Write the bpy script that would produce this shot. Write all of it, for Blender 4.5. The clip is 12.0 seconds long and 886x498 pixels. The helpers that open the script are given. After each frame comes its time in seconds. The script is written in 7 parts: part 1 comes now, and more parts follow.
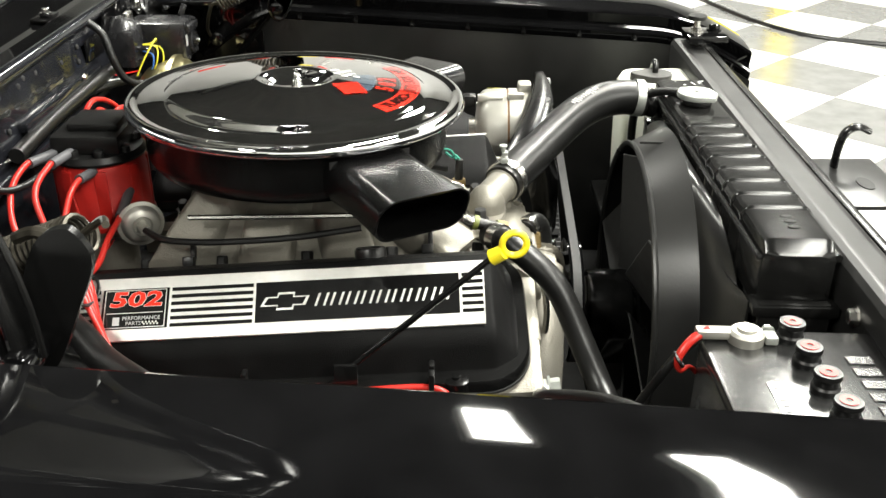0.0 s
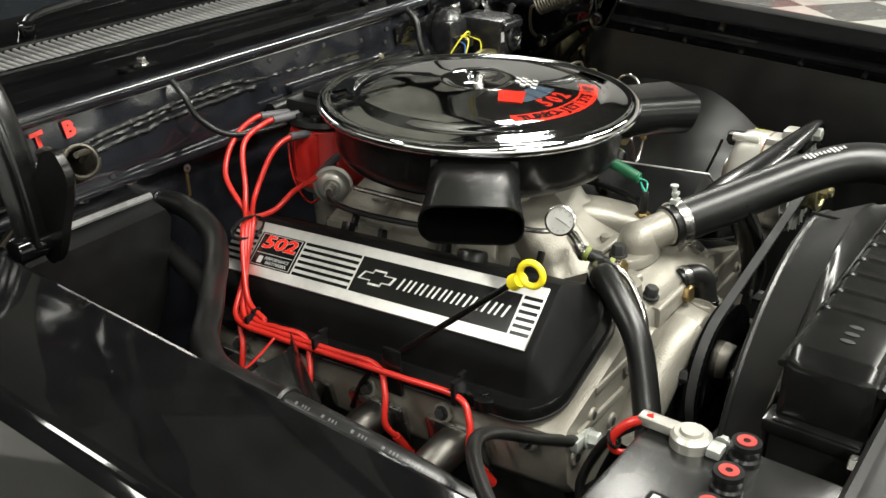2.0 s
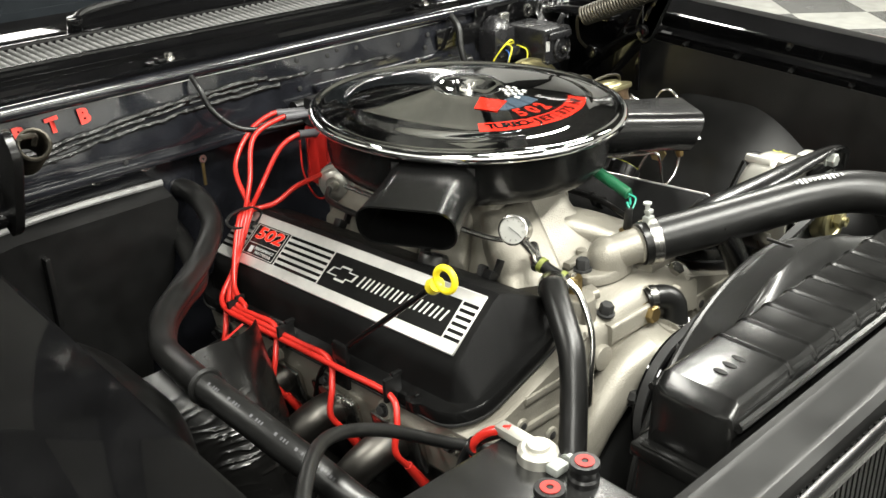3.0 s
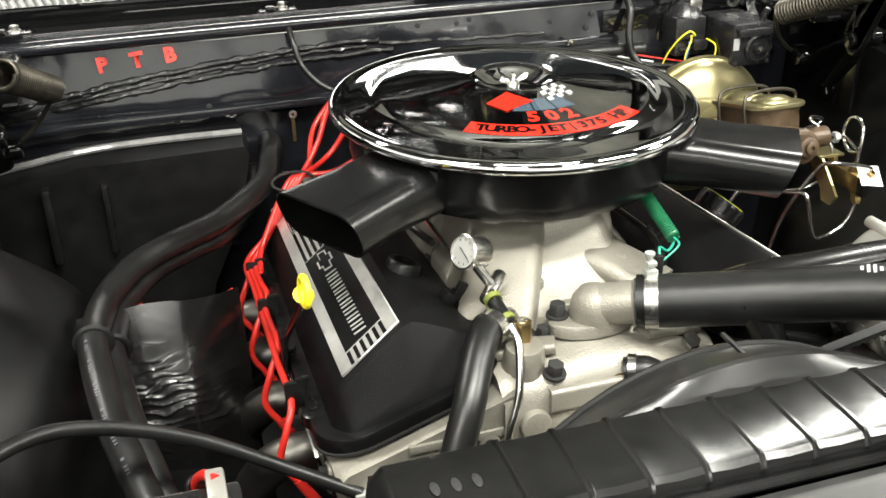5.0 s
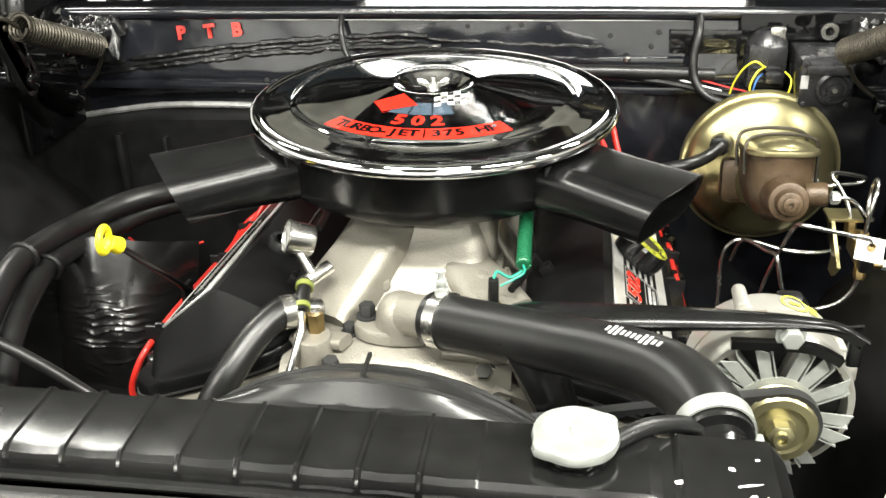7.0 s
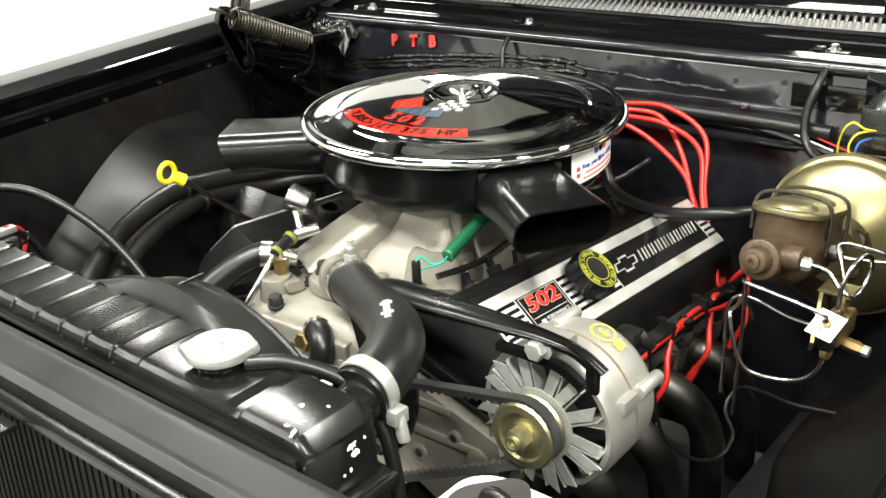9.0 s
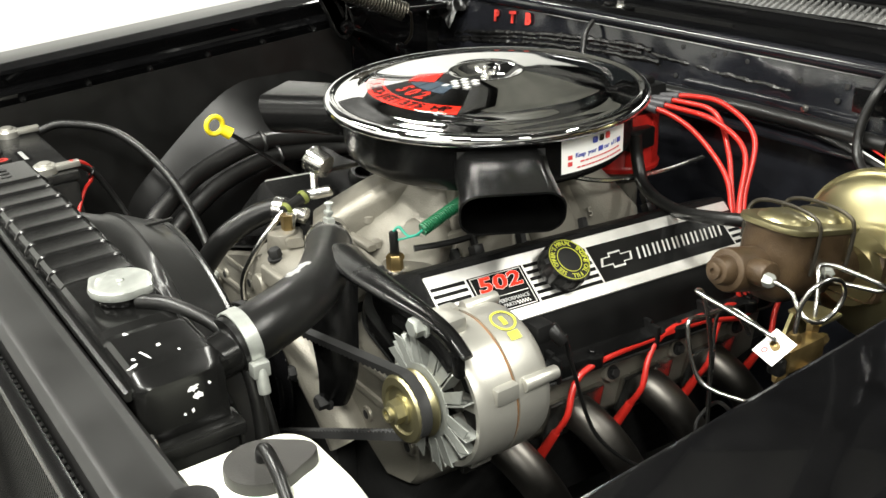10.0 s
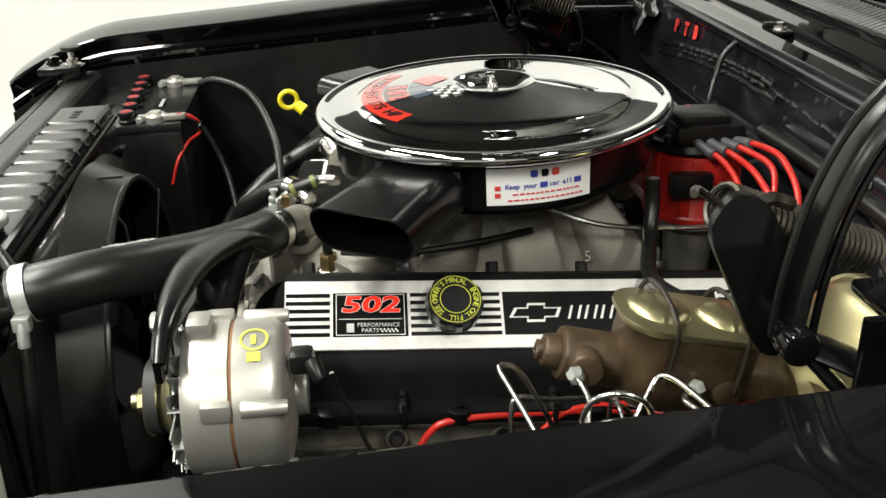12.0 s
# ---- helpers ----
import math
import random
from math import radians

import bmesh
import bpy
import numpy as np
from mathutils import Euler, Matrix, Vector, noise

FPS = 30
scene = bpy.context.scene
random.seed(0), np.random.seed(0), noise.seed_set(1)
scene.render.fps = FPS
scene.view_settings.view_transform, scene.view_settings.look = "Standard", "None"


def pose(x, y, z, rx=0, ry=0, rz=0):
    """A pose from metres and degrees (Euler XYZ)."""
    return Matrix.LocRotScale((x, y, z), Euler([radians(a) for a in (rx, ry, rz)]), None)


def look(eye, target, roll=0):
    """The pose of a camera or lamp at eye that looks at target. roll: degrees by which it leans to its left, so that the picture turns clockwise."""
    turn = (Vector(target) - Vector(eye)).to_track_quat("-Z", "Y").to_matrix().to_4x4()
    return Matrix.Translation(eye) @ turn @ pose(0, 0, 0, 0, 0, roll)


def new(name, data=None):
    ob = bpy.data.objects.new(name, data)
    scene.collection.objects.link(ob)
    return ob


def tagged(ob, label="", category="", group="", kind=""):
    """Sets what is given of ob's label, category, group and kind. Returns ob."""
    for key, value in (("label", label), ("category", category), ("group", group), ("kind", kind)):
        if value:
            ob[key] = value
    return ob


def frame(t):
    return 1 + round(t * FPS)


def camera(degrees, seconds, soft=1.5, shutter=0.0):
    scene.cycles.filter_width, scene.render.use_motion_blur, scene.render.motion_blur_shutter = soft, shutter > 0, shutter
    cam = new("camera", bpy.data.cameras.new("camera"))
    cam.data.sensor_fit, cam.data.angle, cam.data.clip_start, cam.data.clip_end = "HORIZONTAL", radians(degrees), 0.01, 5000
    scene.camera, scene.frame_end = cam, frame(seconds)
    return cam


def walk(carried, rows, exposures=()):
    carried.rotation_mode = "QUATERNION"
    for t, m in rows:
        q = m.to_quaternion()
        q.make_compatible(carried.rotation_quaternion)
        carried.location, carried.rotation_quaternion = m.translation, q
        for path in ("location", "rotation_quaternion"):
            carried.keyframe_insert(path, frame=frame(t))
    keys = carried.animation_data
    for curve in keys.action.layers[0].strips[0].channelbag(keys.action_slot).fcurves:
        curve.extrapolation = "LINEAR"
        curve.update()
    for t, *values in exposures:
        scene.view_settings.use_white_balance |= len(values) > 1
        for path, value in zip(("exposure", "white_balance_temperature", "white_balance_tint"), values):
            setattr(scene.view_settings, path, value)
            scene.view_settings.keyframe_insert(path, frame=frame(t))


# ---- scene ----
cam = camera(48.46, 12.0)
PATH = [
    (0, (-1.1879, -0.1974, 1.3063), (0.6039, -0.1780, 0.4180), -0.20),
    (0.5, (-1.1615, -0.3477, 1.3022), (0.6002, -0.0118, 0.4171), -0.62),
    (1, (-1.1085, -0.4841, 1.2987), (0.5717, 0.1754, 0.4372), -0.87),
    (1.5, (-1.0702, -0.6006, 1.3046), (0.5342, 0.2215, 0.4387), -1.09),
    (2, (-1.0322, -0.7008, 1.3068), (0.4221, 0.3678, 0.4448), -1.35),
    (2.5, (-0.9950, -0.7839, 1.3065), (0.3506, 0.4290, 0.4590), -1.61),
    (3, (-0.8850, -0.9001, 1.3057), (0.3514, 0.4272, 0.4633), -1.83),
    (3.2, (-0.8484, -0.9164, 1.3046), (0.3415, 0.4489, 0.4559), -1.96),
    (4.8, (-0.4454, -1.0186, 1.2811), (0.1253, 0.6884, 0.4091), -1.41),
    (5, (-0.3875, -1.0180, 1.2788), (0.1274, 0.6969, 0.3876), -1.44),
    (5.5, (-0.2404, -1.0291, 1.2774), (0.1351, 0.7187, 0.3808), -1.70),
    (6, (-0.1055, -1.0542, 1.2743), (0.0518, 0.7298, 0.3839), -1.76),
    (6.5, (0.0282, -1.0756, 1.2717), (-0.0182, 0.7175, 0.3871), -1.82),
    (7, (0.1754, -1.0785, 1.2696), (-0.0984, 0.7003, 0.3972), -1.88),
    (7.5, (0.3326, -1.0679, 1.2669), (-0.1720, 0.6679, 0.4112), -1.95),
    (7.7, (0.3958, -1.0605, 1.2657), (-0.2082, 0.6455, 0.4144), -1.82),
    (9.3, (0.8562, -0.9202, 1.2503), (-0.4280, 0.4105, 0.4887), -2.37),
    (9.5, (0.9045, -0.8746, 1.2569), (-0.4350, 0.3958, 0.4876), -2.17),
    (10, (1.0001, -0.7625, 1.2491), (-0.5108, 0.2772, 0.4515), -1.86),
    (10.5, (1.0758, -0.6400, 1.2432), (-0.5776, 0.1685, 0.4605), -1.74),
    (11, (1.1193, -0.4931, 1.2416), (-0.6271, 0.0946, 0.4639), -1.48),
    (11.5, (1.1247, -0.3241, 1.2405), (-0.6751, 0.0472, 0.4512), -1.40),
    (12, (1.1350, -0.1671, 1.2392), (-0.6889, -0.0028, 0.4351), -1.40),
]
walk(cam, [(t, look(e, g, r)) for t, e, g, r in PATH], [(0, 0.42), (1, 0.06), (2.2, -0.02), (3.0, 0.38), (3.5, 0.38), (5, 0.38), (7, 0.64), (7.7, 0.62), (9.5, 0.18), (10.5, -0.14), (12, -0.42)])

# ---- light: a bright white showroom, lamps in the ceiling ----
world = bpy.data.worlds.new("room_air")
scene.world = world
world.use_nodes = True
world.node_tree.nodes["Background"].inputs[0].default_value = (1.0, 0.98, 0.95, 1)
world.node_tree.nodes["Background"].inputs[1].default_value = 0.02


def lamp(name, at, target, sx, sy, watts, col=(0.98, 0.97, 0.89)):
    d = bpy.data.lights.new(name, "AREA")
    d.shape, d.size, d.size_y, d.energy, d.color = "RECTANGLE", sx, sy, watts, col
    o = new(name, d)
    o.matrix_world = look(at, target)
    return o


LAMPS = [(-2.7, -2.0, 130), (2.7, -2.0, 250), (-2.4, 1.4, 110), (2.4, 1.4, 170), (0.1, -1.4, 190), (4.6, -0.9, 110), (0.0, 1.75, 105), (0.0, 2.55, 125), (-1.8, -4.9, 190), (1.8, -4.9, 170)]
for lx, ly, lw in LAMPS:
    lamp("ceiling_lamp", (lx, ly, 3.36), (lx, ly, 0), 1.8, 0.32, lw)


# ---- materials ----
def mat(name, col, rough=0.5, metal=0.0, var=0.12, scale=30.0, bump=0.0, bscale=400.0, coat=0.0, rvar=0.1, col2=None, stain=8.0, spec=0.5):
    m = bpy.data.materials.new(name)
    m.use_nodes = True
    nt = m.node_tree
    b = nt.nodes["Principled BSDF"]
    co = nt.nodes.new("ShaderNodeTexCoord")
    n1 = nt.nodes.new("ShaderNodeTexNoise")
    n1.inputs["Scale"].default_value, n1.inputs["Detail"].default_value = scale, 5
    n2 = nt.nodes.new("ShaderNodeTexNoise")
    n2.inputs["Scale"].default_value, n2.inputs["Detail"].default_value = stain, 3
    nt.links.new(co.outputs["Object"], n1.inputs["Vector"])
    nt.links.new(co.outputs["Object"], n2.inputs["Vector"])
    mx = nt.nodes.new("ShaderNodeMix")
    mx.data_type = "FLOAT"
    mx.inputs[0].default_value = 0.5
    nt.links.new(n1.outputs["Fac"], mx.inputs[2])
    nt.links.new(n2.outputs["Fac"], mx.inputs[3])
    ramp = nt.nodes.new("ShaderNodeValToRGB")
    c2 = col2 or tuple(min(1, c * (1 + 2 * var)) for c in col)
    c1 = tuple(c * (1 - 1.5 * var) for c in col) if not col2 else col
    ramp.color_ramp.elements[0].position, ramp.color_ramp.elements[1].position = 0.35, 0.68
    ramp.color_ramp.elements[0].color, ramp.color_ramp.elements[1].color = (*c1, 1), (*c2, 1)
    nt.links.new(mx.outputs[0], ramp.inputs[0])
    nt.links.new(ramp.outputs[0], b.inputs["Base Color"])
    mr = nt.nodes.new("ShaderNodeMapRange")
    mr.inputs[1].default_value, mr.inputs[2].default_value = 0.3, 0.7
    mr.inputs[3].default_value, mr.inputs[4].default_value = max(0.01, rough * (1 - rvar * 2)), min(1, rough * (1 + rvar * 2))
    nt.links.new(mx.outputs[0], mr.inputs[0])
    nt.links.new(mr.outputs[0], b.inputs["Roughness"])
    b.inputs["Metallic"].default_value = metal
    b.inputs["Specular IOR Level"].default_value = spec
    b.inputs["Coat Weight"].default_value = coat
    b.inputs["Coat Roughness"].default_value = 0.06
    if bump:
        n3 = nt.nodes.new("ShaderNodeTexNoise")
        n3.inputs["Scale"].default_value, n3.inputs["Detail"].default_value = bscale, 4
        nt.links.new(co.outputs["Object"], n3.inputs["Vector"])
        bp = nt.nodes.new("ShaderNodeBump")
        bp.inputs["Strength"].default_value, bp.inputs["Distance"].default_value = bump, 0.002
        nt.links.new(n3.outputs["Fac"], bp.inputs["Height"])
        nt.links.new(bp.outputs["Normal"], b.inputs["Normal"])
    return m


CHROME = mat("chrome", (0.78, 0.78, 0.78), 0.035, 1.0, 0.02, rvar=0.3)
PAN = mat("satin_black_paint", (0.0034, 0.0034, 0.0034), 0.25, 0, 0.2, rvar=0.05, spec=0.36)
GLOSS = mat("gloss_black_paint", (0.0035, 0.0035, 0.0037), 0.10, 0, 0.2, coat=0.3, bump=0.05, bscale=25)
BODY = mat("black_bodywork", (0.0024, 0.0024, 0.0026), 0.045, 0, 0.2, bump=0.03, bscale=14, spec=0.32)
# glossy black; the faint blue in the base stands for room reflections
FWALL = mat("firewall_black", (0.0072, 0.0076, 0.0096), 0.16, 0, 0.3, 22, bump=0.12, bscale=34, coat=0.25, spec=0.6)
SEALER = mat("seam_sealer_black", (0.0055, 0.0055, 0.0055), 0.24, 0, 0.3, bump=0.25, bscale=120, spec=0.5)
GLASS = mat("dark_glass", (0.006, 0.007, 0.008), 0.04, 0, 0.1)
HOODIN = mat("hood_lining_grey", (0.09, 0.09, 0.078), 0.5, 0, 0.25, 9, bump=0.2, bscale=60)
DARKRED = mat("faded_red_plastic", (0.28, 0.02, 0.015), 0.45, 0, 0.3, 60)
# black slats and heater flange edge: bright reflections put into a grey base
SLAT = mat("slat_sheen_grey", (0.14, 0.14, 0.138), 0.28, 0, 0.25, 30, coat=0.3)
FLAP = mat("shiny_black_plastic", (0.0045, 0.0044, 0.0042), 0.25, 0, 0.2, spec=0.45)
INNER = mat("inner_fender_black", (0.0048, 0.0048, 0.0046), 0.34, 0, 0.25, bump=0.05, bscale=16, spec=0.34)
WHEELH = mat("wheelhouse_satin_black", (0.0034, 0.0034, 0.0033), 0.38, 0, 0.25, bump=0.06, bscale=30, spec=0.20)
CRINKLE = mat("crinkle_black", (0.0042, 0.0042, 0.0042), 0.42, 0, 0.2, bump=0.40, bscale=1100, spec=0.07)
PLASTIC = mat("black_plastic", (0.0055, 0.0055, 0.0055), 0.34, 0, 0.2, bump=0.06, bscale=700, spec=0.3)
RUBBER = mat("black_rubber", (0.0064, 0.0064, 0.0062), 0.33, 0, 0.25, bump=0.10, bscale=900, spec=0.40)
RADB = mat("radiator_black", (0.0065, 0.0065, 0.0063), 0.19, 0, 0.25, bump=0.05, bscale=70, spec=0.36)
# near-black parts, and the shade inside holes and vents laid on as colour
DARK = mat("dark_parts_and_shade", (0.0055, 0.0055, 0.0053), 0.75, 0, 0.3, bump=0.2, bscale=80)
ALU = mat("cast_aluminium", (0.175, 0.163, 0.135), 0.42, 0.42, 0.28, 16, col2=(0.255, 0.242, 0.207), bump=0.35, bscale=450, stain=12)
PLATE = mat("brushed_face", (0.70, 0.69, 0.66), 0.42, 0.9, 0.05, 90, bump=0.06, bscale=900)
ALTM = mat("alternator_aluminium", (0.43, 0.42, 0.38), 0.38, 0.72, 0.06, 25, bump=0.10, bscale=600)
STEEL = mat("bright_steel", (0.60, 0.59, 0.56), 0.25, 1.0, 0.1, 50)
HEADER = mat("header_steel", (0.125, 0.118, 0.108), 0.42, 1.0, 0.25, 18, bump=0.08, bscale=90)
ZINC = mat("zinc_plate", (0.37, 0.385, 0.36), 0.38, 0.55, 0.14, 70)
GOLD = mat("yellow_zinc", (0.31, 0.265, 0.125), 0.33, 0.92, 0.15, 9, col2=(0.40, 0.37, 0.22), stain=6)
RUST = mat("rusty_cast_iron", (0.030, 0.019, 0.010), 0.36, 0.3, 0.3, 35, col2=(0.092, 0.060, 0.033), bump=0.3, bscale=500, stain=20)
BRASS = mat("brass", (0.23, 0.165, 0.07), 0.36, 0.9, 0.2, 60)
RED = mat("red_silicone", (0.42, 0.018, 0.012), 0.33, 0, 0.1, 20)
REDCAP = mat("red_cap_plastic", (0.40, 0.014, 0.010), 0.36, 0, 0.15, 30)
REDDEC = mat("red_decal", (0.66, 0.028, 0.015), 0.10, 0, 0.05)
REDPAINT = mat("red_marker_paint", (0.52, 0.035, 0.025), 0.4, 0, 0.4, 60)
LIDRED = mat("lacquered_red_decal", (0.66, 0.028, 0.015), 0.08, 0, 0.05, coat=1.0)
LIDGREY = mat("lacquered_slate_decal", (0.06, 0.085, 0.115), 0.08, 0, 0.1, coat=1.0)
LIDBLACK = mat("lacquered_black_decal", (0.004, 0.004, 0.004), 0.08, 0, 0.1, coat=1.0)
LIDWHITE = mat("lacquered_white_decal", (0.70, 0.70, 0.68), 0.08, 0, 0.02, coat=1.0)
for lacquered in (LIDRED, LIDGREY, LIDBLACK, LIDWHITE):
    lacquered.node_tree.nodes["Principled BSDF"].inputs["Coat IOR"].default_value = 3.2
    lacquered.node_tree.nodes["Principled BSDF"].inputs["Coat Roughness"].default_value = 0.03
WHITE = mat("white_label", (0.80, 0.80, 0.78), 0.45, 0, 0.02)
BLACKDEC = mat("black_decal", (0.005, 0.005, 0.005), 0.16, 0, 0.1)
BLUEINK = mat("blue_ink", (0.04, 0.06, 0.35), 0.5)
REDINK = mat("red_ink", (0.6, 0.05, 0.05), 0.5)
YELLOW = mat("yellow_plastic", (0.80, 0.66, 0.02), 0.38, 0, 0.08)
YELINK = mat("yellow_ink", (0.52, 0.54, 0.04), 0.45)
GREEN = mat("green_coated_spring", (0.008, 0.085, 0.036), 0.35, 0, 0.2)
TEAL = mat("teal_wire", (0.012, 0.22, 0.15), 0.4)
YELWIRE = mat("yellow_wire", (0.75, 0.68, 0.04), 0.4)
BLUEWIRE = mat("blue_wire", (0.06, 0.18, 0.55), 0.4)
WASH = mat("milky_plastic", (0.80, 0.82, 0.72), 0.4, 0, 0.05, 8)
OLIVE = mat("olive_band", (0.13, 0.15, 0.03), 0.5)
BROWN = mat("brown_seam", (0.16, 0.08, 0.03), 0.7, 0, 0.3, 60)
SPRING = mat("aged_spring_steel", (0.045, 0.040, 0.031), 0.42, 0.75, 0.25, 60)
BOOT = mat("grey_boot", (0.06, 0.06, 0.065), 0.5, 0, 0.2)
PRINT = mat("white_print", (0.34, 0.34, 0.335), 0.5)
FACE = mat("gauge_face", (0.30, 0.30, 0.285), 0.25)
WALLM = mat("off_white_wall_paint", (0.56, 0.56, 0.55), 0.7, 0, 0.02, 3)
# ceiling and upper walls are unseen; near black so that reflections stay dark
CEILM = mat("reflection_black_ceiling", (0.010, 0.010, 0.010), 0.8, 0, 0.03, 3)
WALLD = mat("reflection_black_wall", (0.010, 0.010, 0.010), 0.7, 0, 0.05, 3)
TILEW = mat("white_vinyl_tile", (0.46, 0.46, 0.43), 0.22, 0, 0.06, 12)
TILEB = mat("grey_vinyl_tile", (0.13, 0.13, 0.127), 0.22, 0, 0.1, 12)
SUPPORT = mat("satin_grey_black_paint", (0.014, 0.014, 0.0137), 0.40, 0, 0.25, 14, bump=0.04, bscale=40, spec=0.28)
# black plastic with its base lifted for the soft grey highlight on the arch
SHROUDM = mat("shroud_sheen_plastic", (0.010, 0.010, 0.0097), 0.30, 0, 0.25, 12, bump=0.05, bscale=300, spec=0.42)
# black plastic, base raised and slightly blued to carry reflections
WIPERM = mat("wiper_motor_enamel", (0.012, 0.012, 0.013), 0.26, 0, 0.25, 40, bump=0.05, bscale=300, spec=0.5)
CAPM = mat("weathered_cap_plastic", (0.028, 0.027, 0.025), 0.5, 0, 0.2, 40, bump=0.1, bscale=600, spec=0.35)
BATT = mat("battery_case_plastic", (0.010, 0.010, 0.0098), 0.25, 0, 0.25, 20, bump=0.05, bscale=500, spec=0.6)
BELT = mat("v_belt_rubber", (0.02, 0.02, 0.02), 0.6, 0, 0.2, bump=0.1)


# ---- mesh helpers ----
WHERE = {}


def thing(name, at, label, category, group="", kind=""):
    e = new(name)
    m = at if isinstance(at, Matrix) else Matrix.Translation(at)
    e.matrix_world = m
    e.empty_display_size = 0.02
    WHERE[e] = m
    return tagged(e, label, category, group, kind)


# the car stands a little nose-down and leans to its left-hand side
LEAN = pose(0, 0, 0, 1.34, 0.89, 0)


def settle(ob, d=(0, 0, 0), pivot=None):
    """Moves a built thing by d, and leans it about a pivot when one is given."""
    m = Matrix.Translation(d)
    if pivot:
        m = m @ Matrix.Translation(pivot) @ LEAN @ Matrix.Translation(-Vector(pivot))
    ob.matrix_world = m @ WHERE.get(ob, Matrix())
    return ob


def finish(bm, name, material, sharp=38):
    bmesh.ops.recalc_face_normals(bm, faces=bm.faces)
    lim = radians(sharp)
    for f in bm.faces:
        f.smooth = True
    for e in bm.edges:
        if len(e.link_faces) == 2 and e.calc_face_angle(0) > lim:
            e.smooth = False
    me = bpy.data.meshes.new(name)
    bm.to_mesh(me)
    bm.free()
    me.materials.append(material)
    return me


def part(name, bm, material, parent, label="", local=False, sharp=38):
    """One mesh under a thing or a part; world coordinates unless local."""
    ob = new(name, finish(bm, name, material, sharp))
    ob.parent = parent
    if not local and parent in WHERE:
        ob.matrix_parent_inverse = WHERE[parent].inverted()
    return tagged(ob, label)


def solo(name, bm, material, label, category, group="", kind="", sharp=38):
    """A thing that is one mesh."""
    return tagged(new(name, finish(bm, name, material, sharp)), label, category, group, kind)


def join(*bms):
    out = bms[0]
    for b in bms[1:]:
        me = bpy.data.meshes.new("tmp")
        b.to_mesh(me)
        b.free()
        out.from_mesh(me)
        bpy.data.meshes.remove(me)
    return out


def moved(bm, m):
    bm.transform(m)
    return bm


def box(c, s, bevel=0.0, seg=2, m=None):
    bm = bmesh.new()
    bmesh.ops.create_cube(bm, size=1)
    for v in bm.verts:
        v.co = Vector((v.co.x * s[0], v.co.y * s[1], v.co.z * s[2]))
    if bevel:
        bmesh.ops.bevel(bm, geom=list(bm.edges), offset=bevel, segments=seg, affect="EDGES", profile=0.6)
    bm.transform(m @ Matrix.Translation(c) if m else Matrix.Translation(c))
    return bm


def along(p0, p1):
    """A frame at p0 whose z points to p1."""
    d = Vector(p1) - Vector(p0)
    return Matrix.Translation(p0) @ d.to_track_quat("Z", "Y").to_matrix().to_4x4()


def lathe(profile, m=None, seg=32, closed=False):
    """Turns (r, z) pairs about z."""
    bm = bmesh.new()
    rings = []
    for r, z in profile:
        if r < 1e-6:
            rings.append([bm.verts.new((0, 0, z))])
        else:
            rings.append([bm.verts.new((r * math.cos(a * math.tau / seg), r * math.sin(a * math.tau / seg), z)) for a in range(seg)])
    pairs = list(zip(rings, rings[1:])) + ([(rings[-1], rings[0])] if closed else [])
    for a, b in pairs:
        for i in range(seg):
            j = (i + 1) % seg
            if len(a) == 1 and len(b) == 1:
                continue
            if len(a) == 1:
                bm.faces.new((a[0], b[i], b[j]))
            elif len(b) == 1:
                bm.faces.new((a[i], b[0], a[j]))
            else:
                bm.faces.new((a[i], b[i], b[j], a[j]))
    if m:
        bm.transform(m)
    return bm


def cyl(p0, p1, r0, r1=None, seg=20, bevel=0.0):
    r1 = r0 if r1 is None else r1
    h = (Vector(p1) - Vector(p0)).length
    if bevel:
        b = bevel
        pr = [(0, 0), (r0 - b, 0), (r0 - b * 0.3, b * 0.3), (r0, b), (r1, h - b), (r1 - b * 0.3, h - b * 0.3), (r1 - b, h), (0, h)]
    else:
        pr = [(0, 0), (r0, 0), (r1, h), (0, h)]
    return lathe(pr, along(p0, p1), seg)


def hexbolt(p0, p1, r):
    """A bolt head with a washer flange, on p0, pointing to p1."""
    h = (Vector(p1) - Vector(p0)).length
    return join(lathe([(0, 0), (r * 1.35, 0), (r * 1.35, h * 0.2), (0, h * 0.2)], along(p0, p1), 16),
                lathe([(0, h * 0.15), (r, h * 0.15), (r, h * 0.9), (r * 0.85, h), (0, h)], along(p0, p1), 6))


def spline(pts, n=8, closed=False):
    pts = [Vector(p) for p in pts]
    out = []
    k = len(pts)
    for i in range(k if closed else k - 1):
        if closed:
            p0, p1, p2, p3 = pts[i - 1], pts[i], pts[(i + 1) % k], pts[(i + 2) % k]
        else:
            p0, p1, p2, p3 = pts[max(i - 1, 0)], pts[i], pts[i + 1], pts[min(i + 2, k - 1)]
        for j in range(n):
            t = j / n
            out.append(0.5 * (2 * p1 + (p2 - p0) * t + (2 * p0 - 5 * p1 + 4 * p2 - p3) * t * t + (3 * p1 - p0 - 3 * p2 + p3) * t ** 3))
    if not closed:
        out.append(pts[-1])
    return out


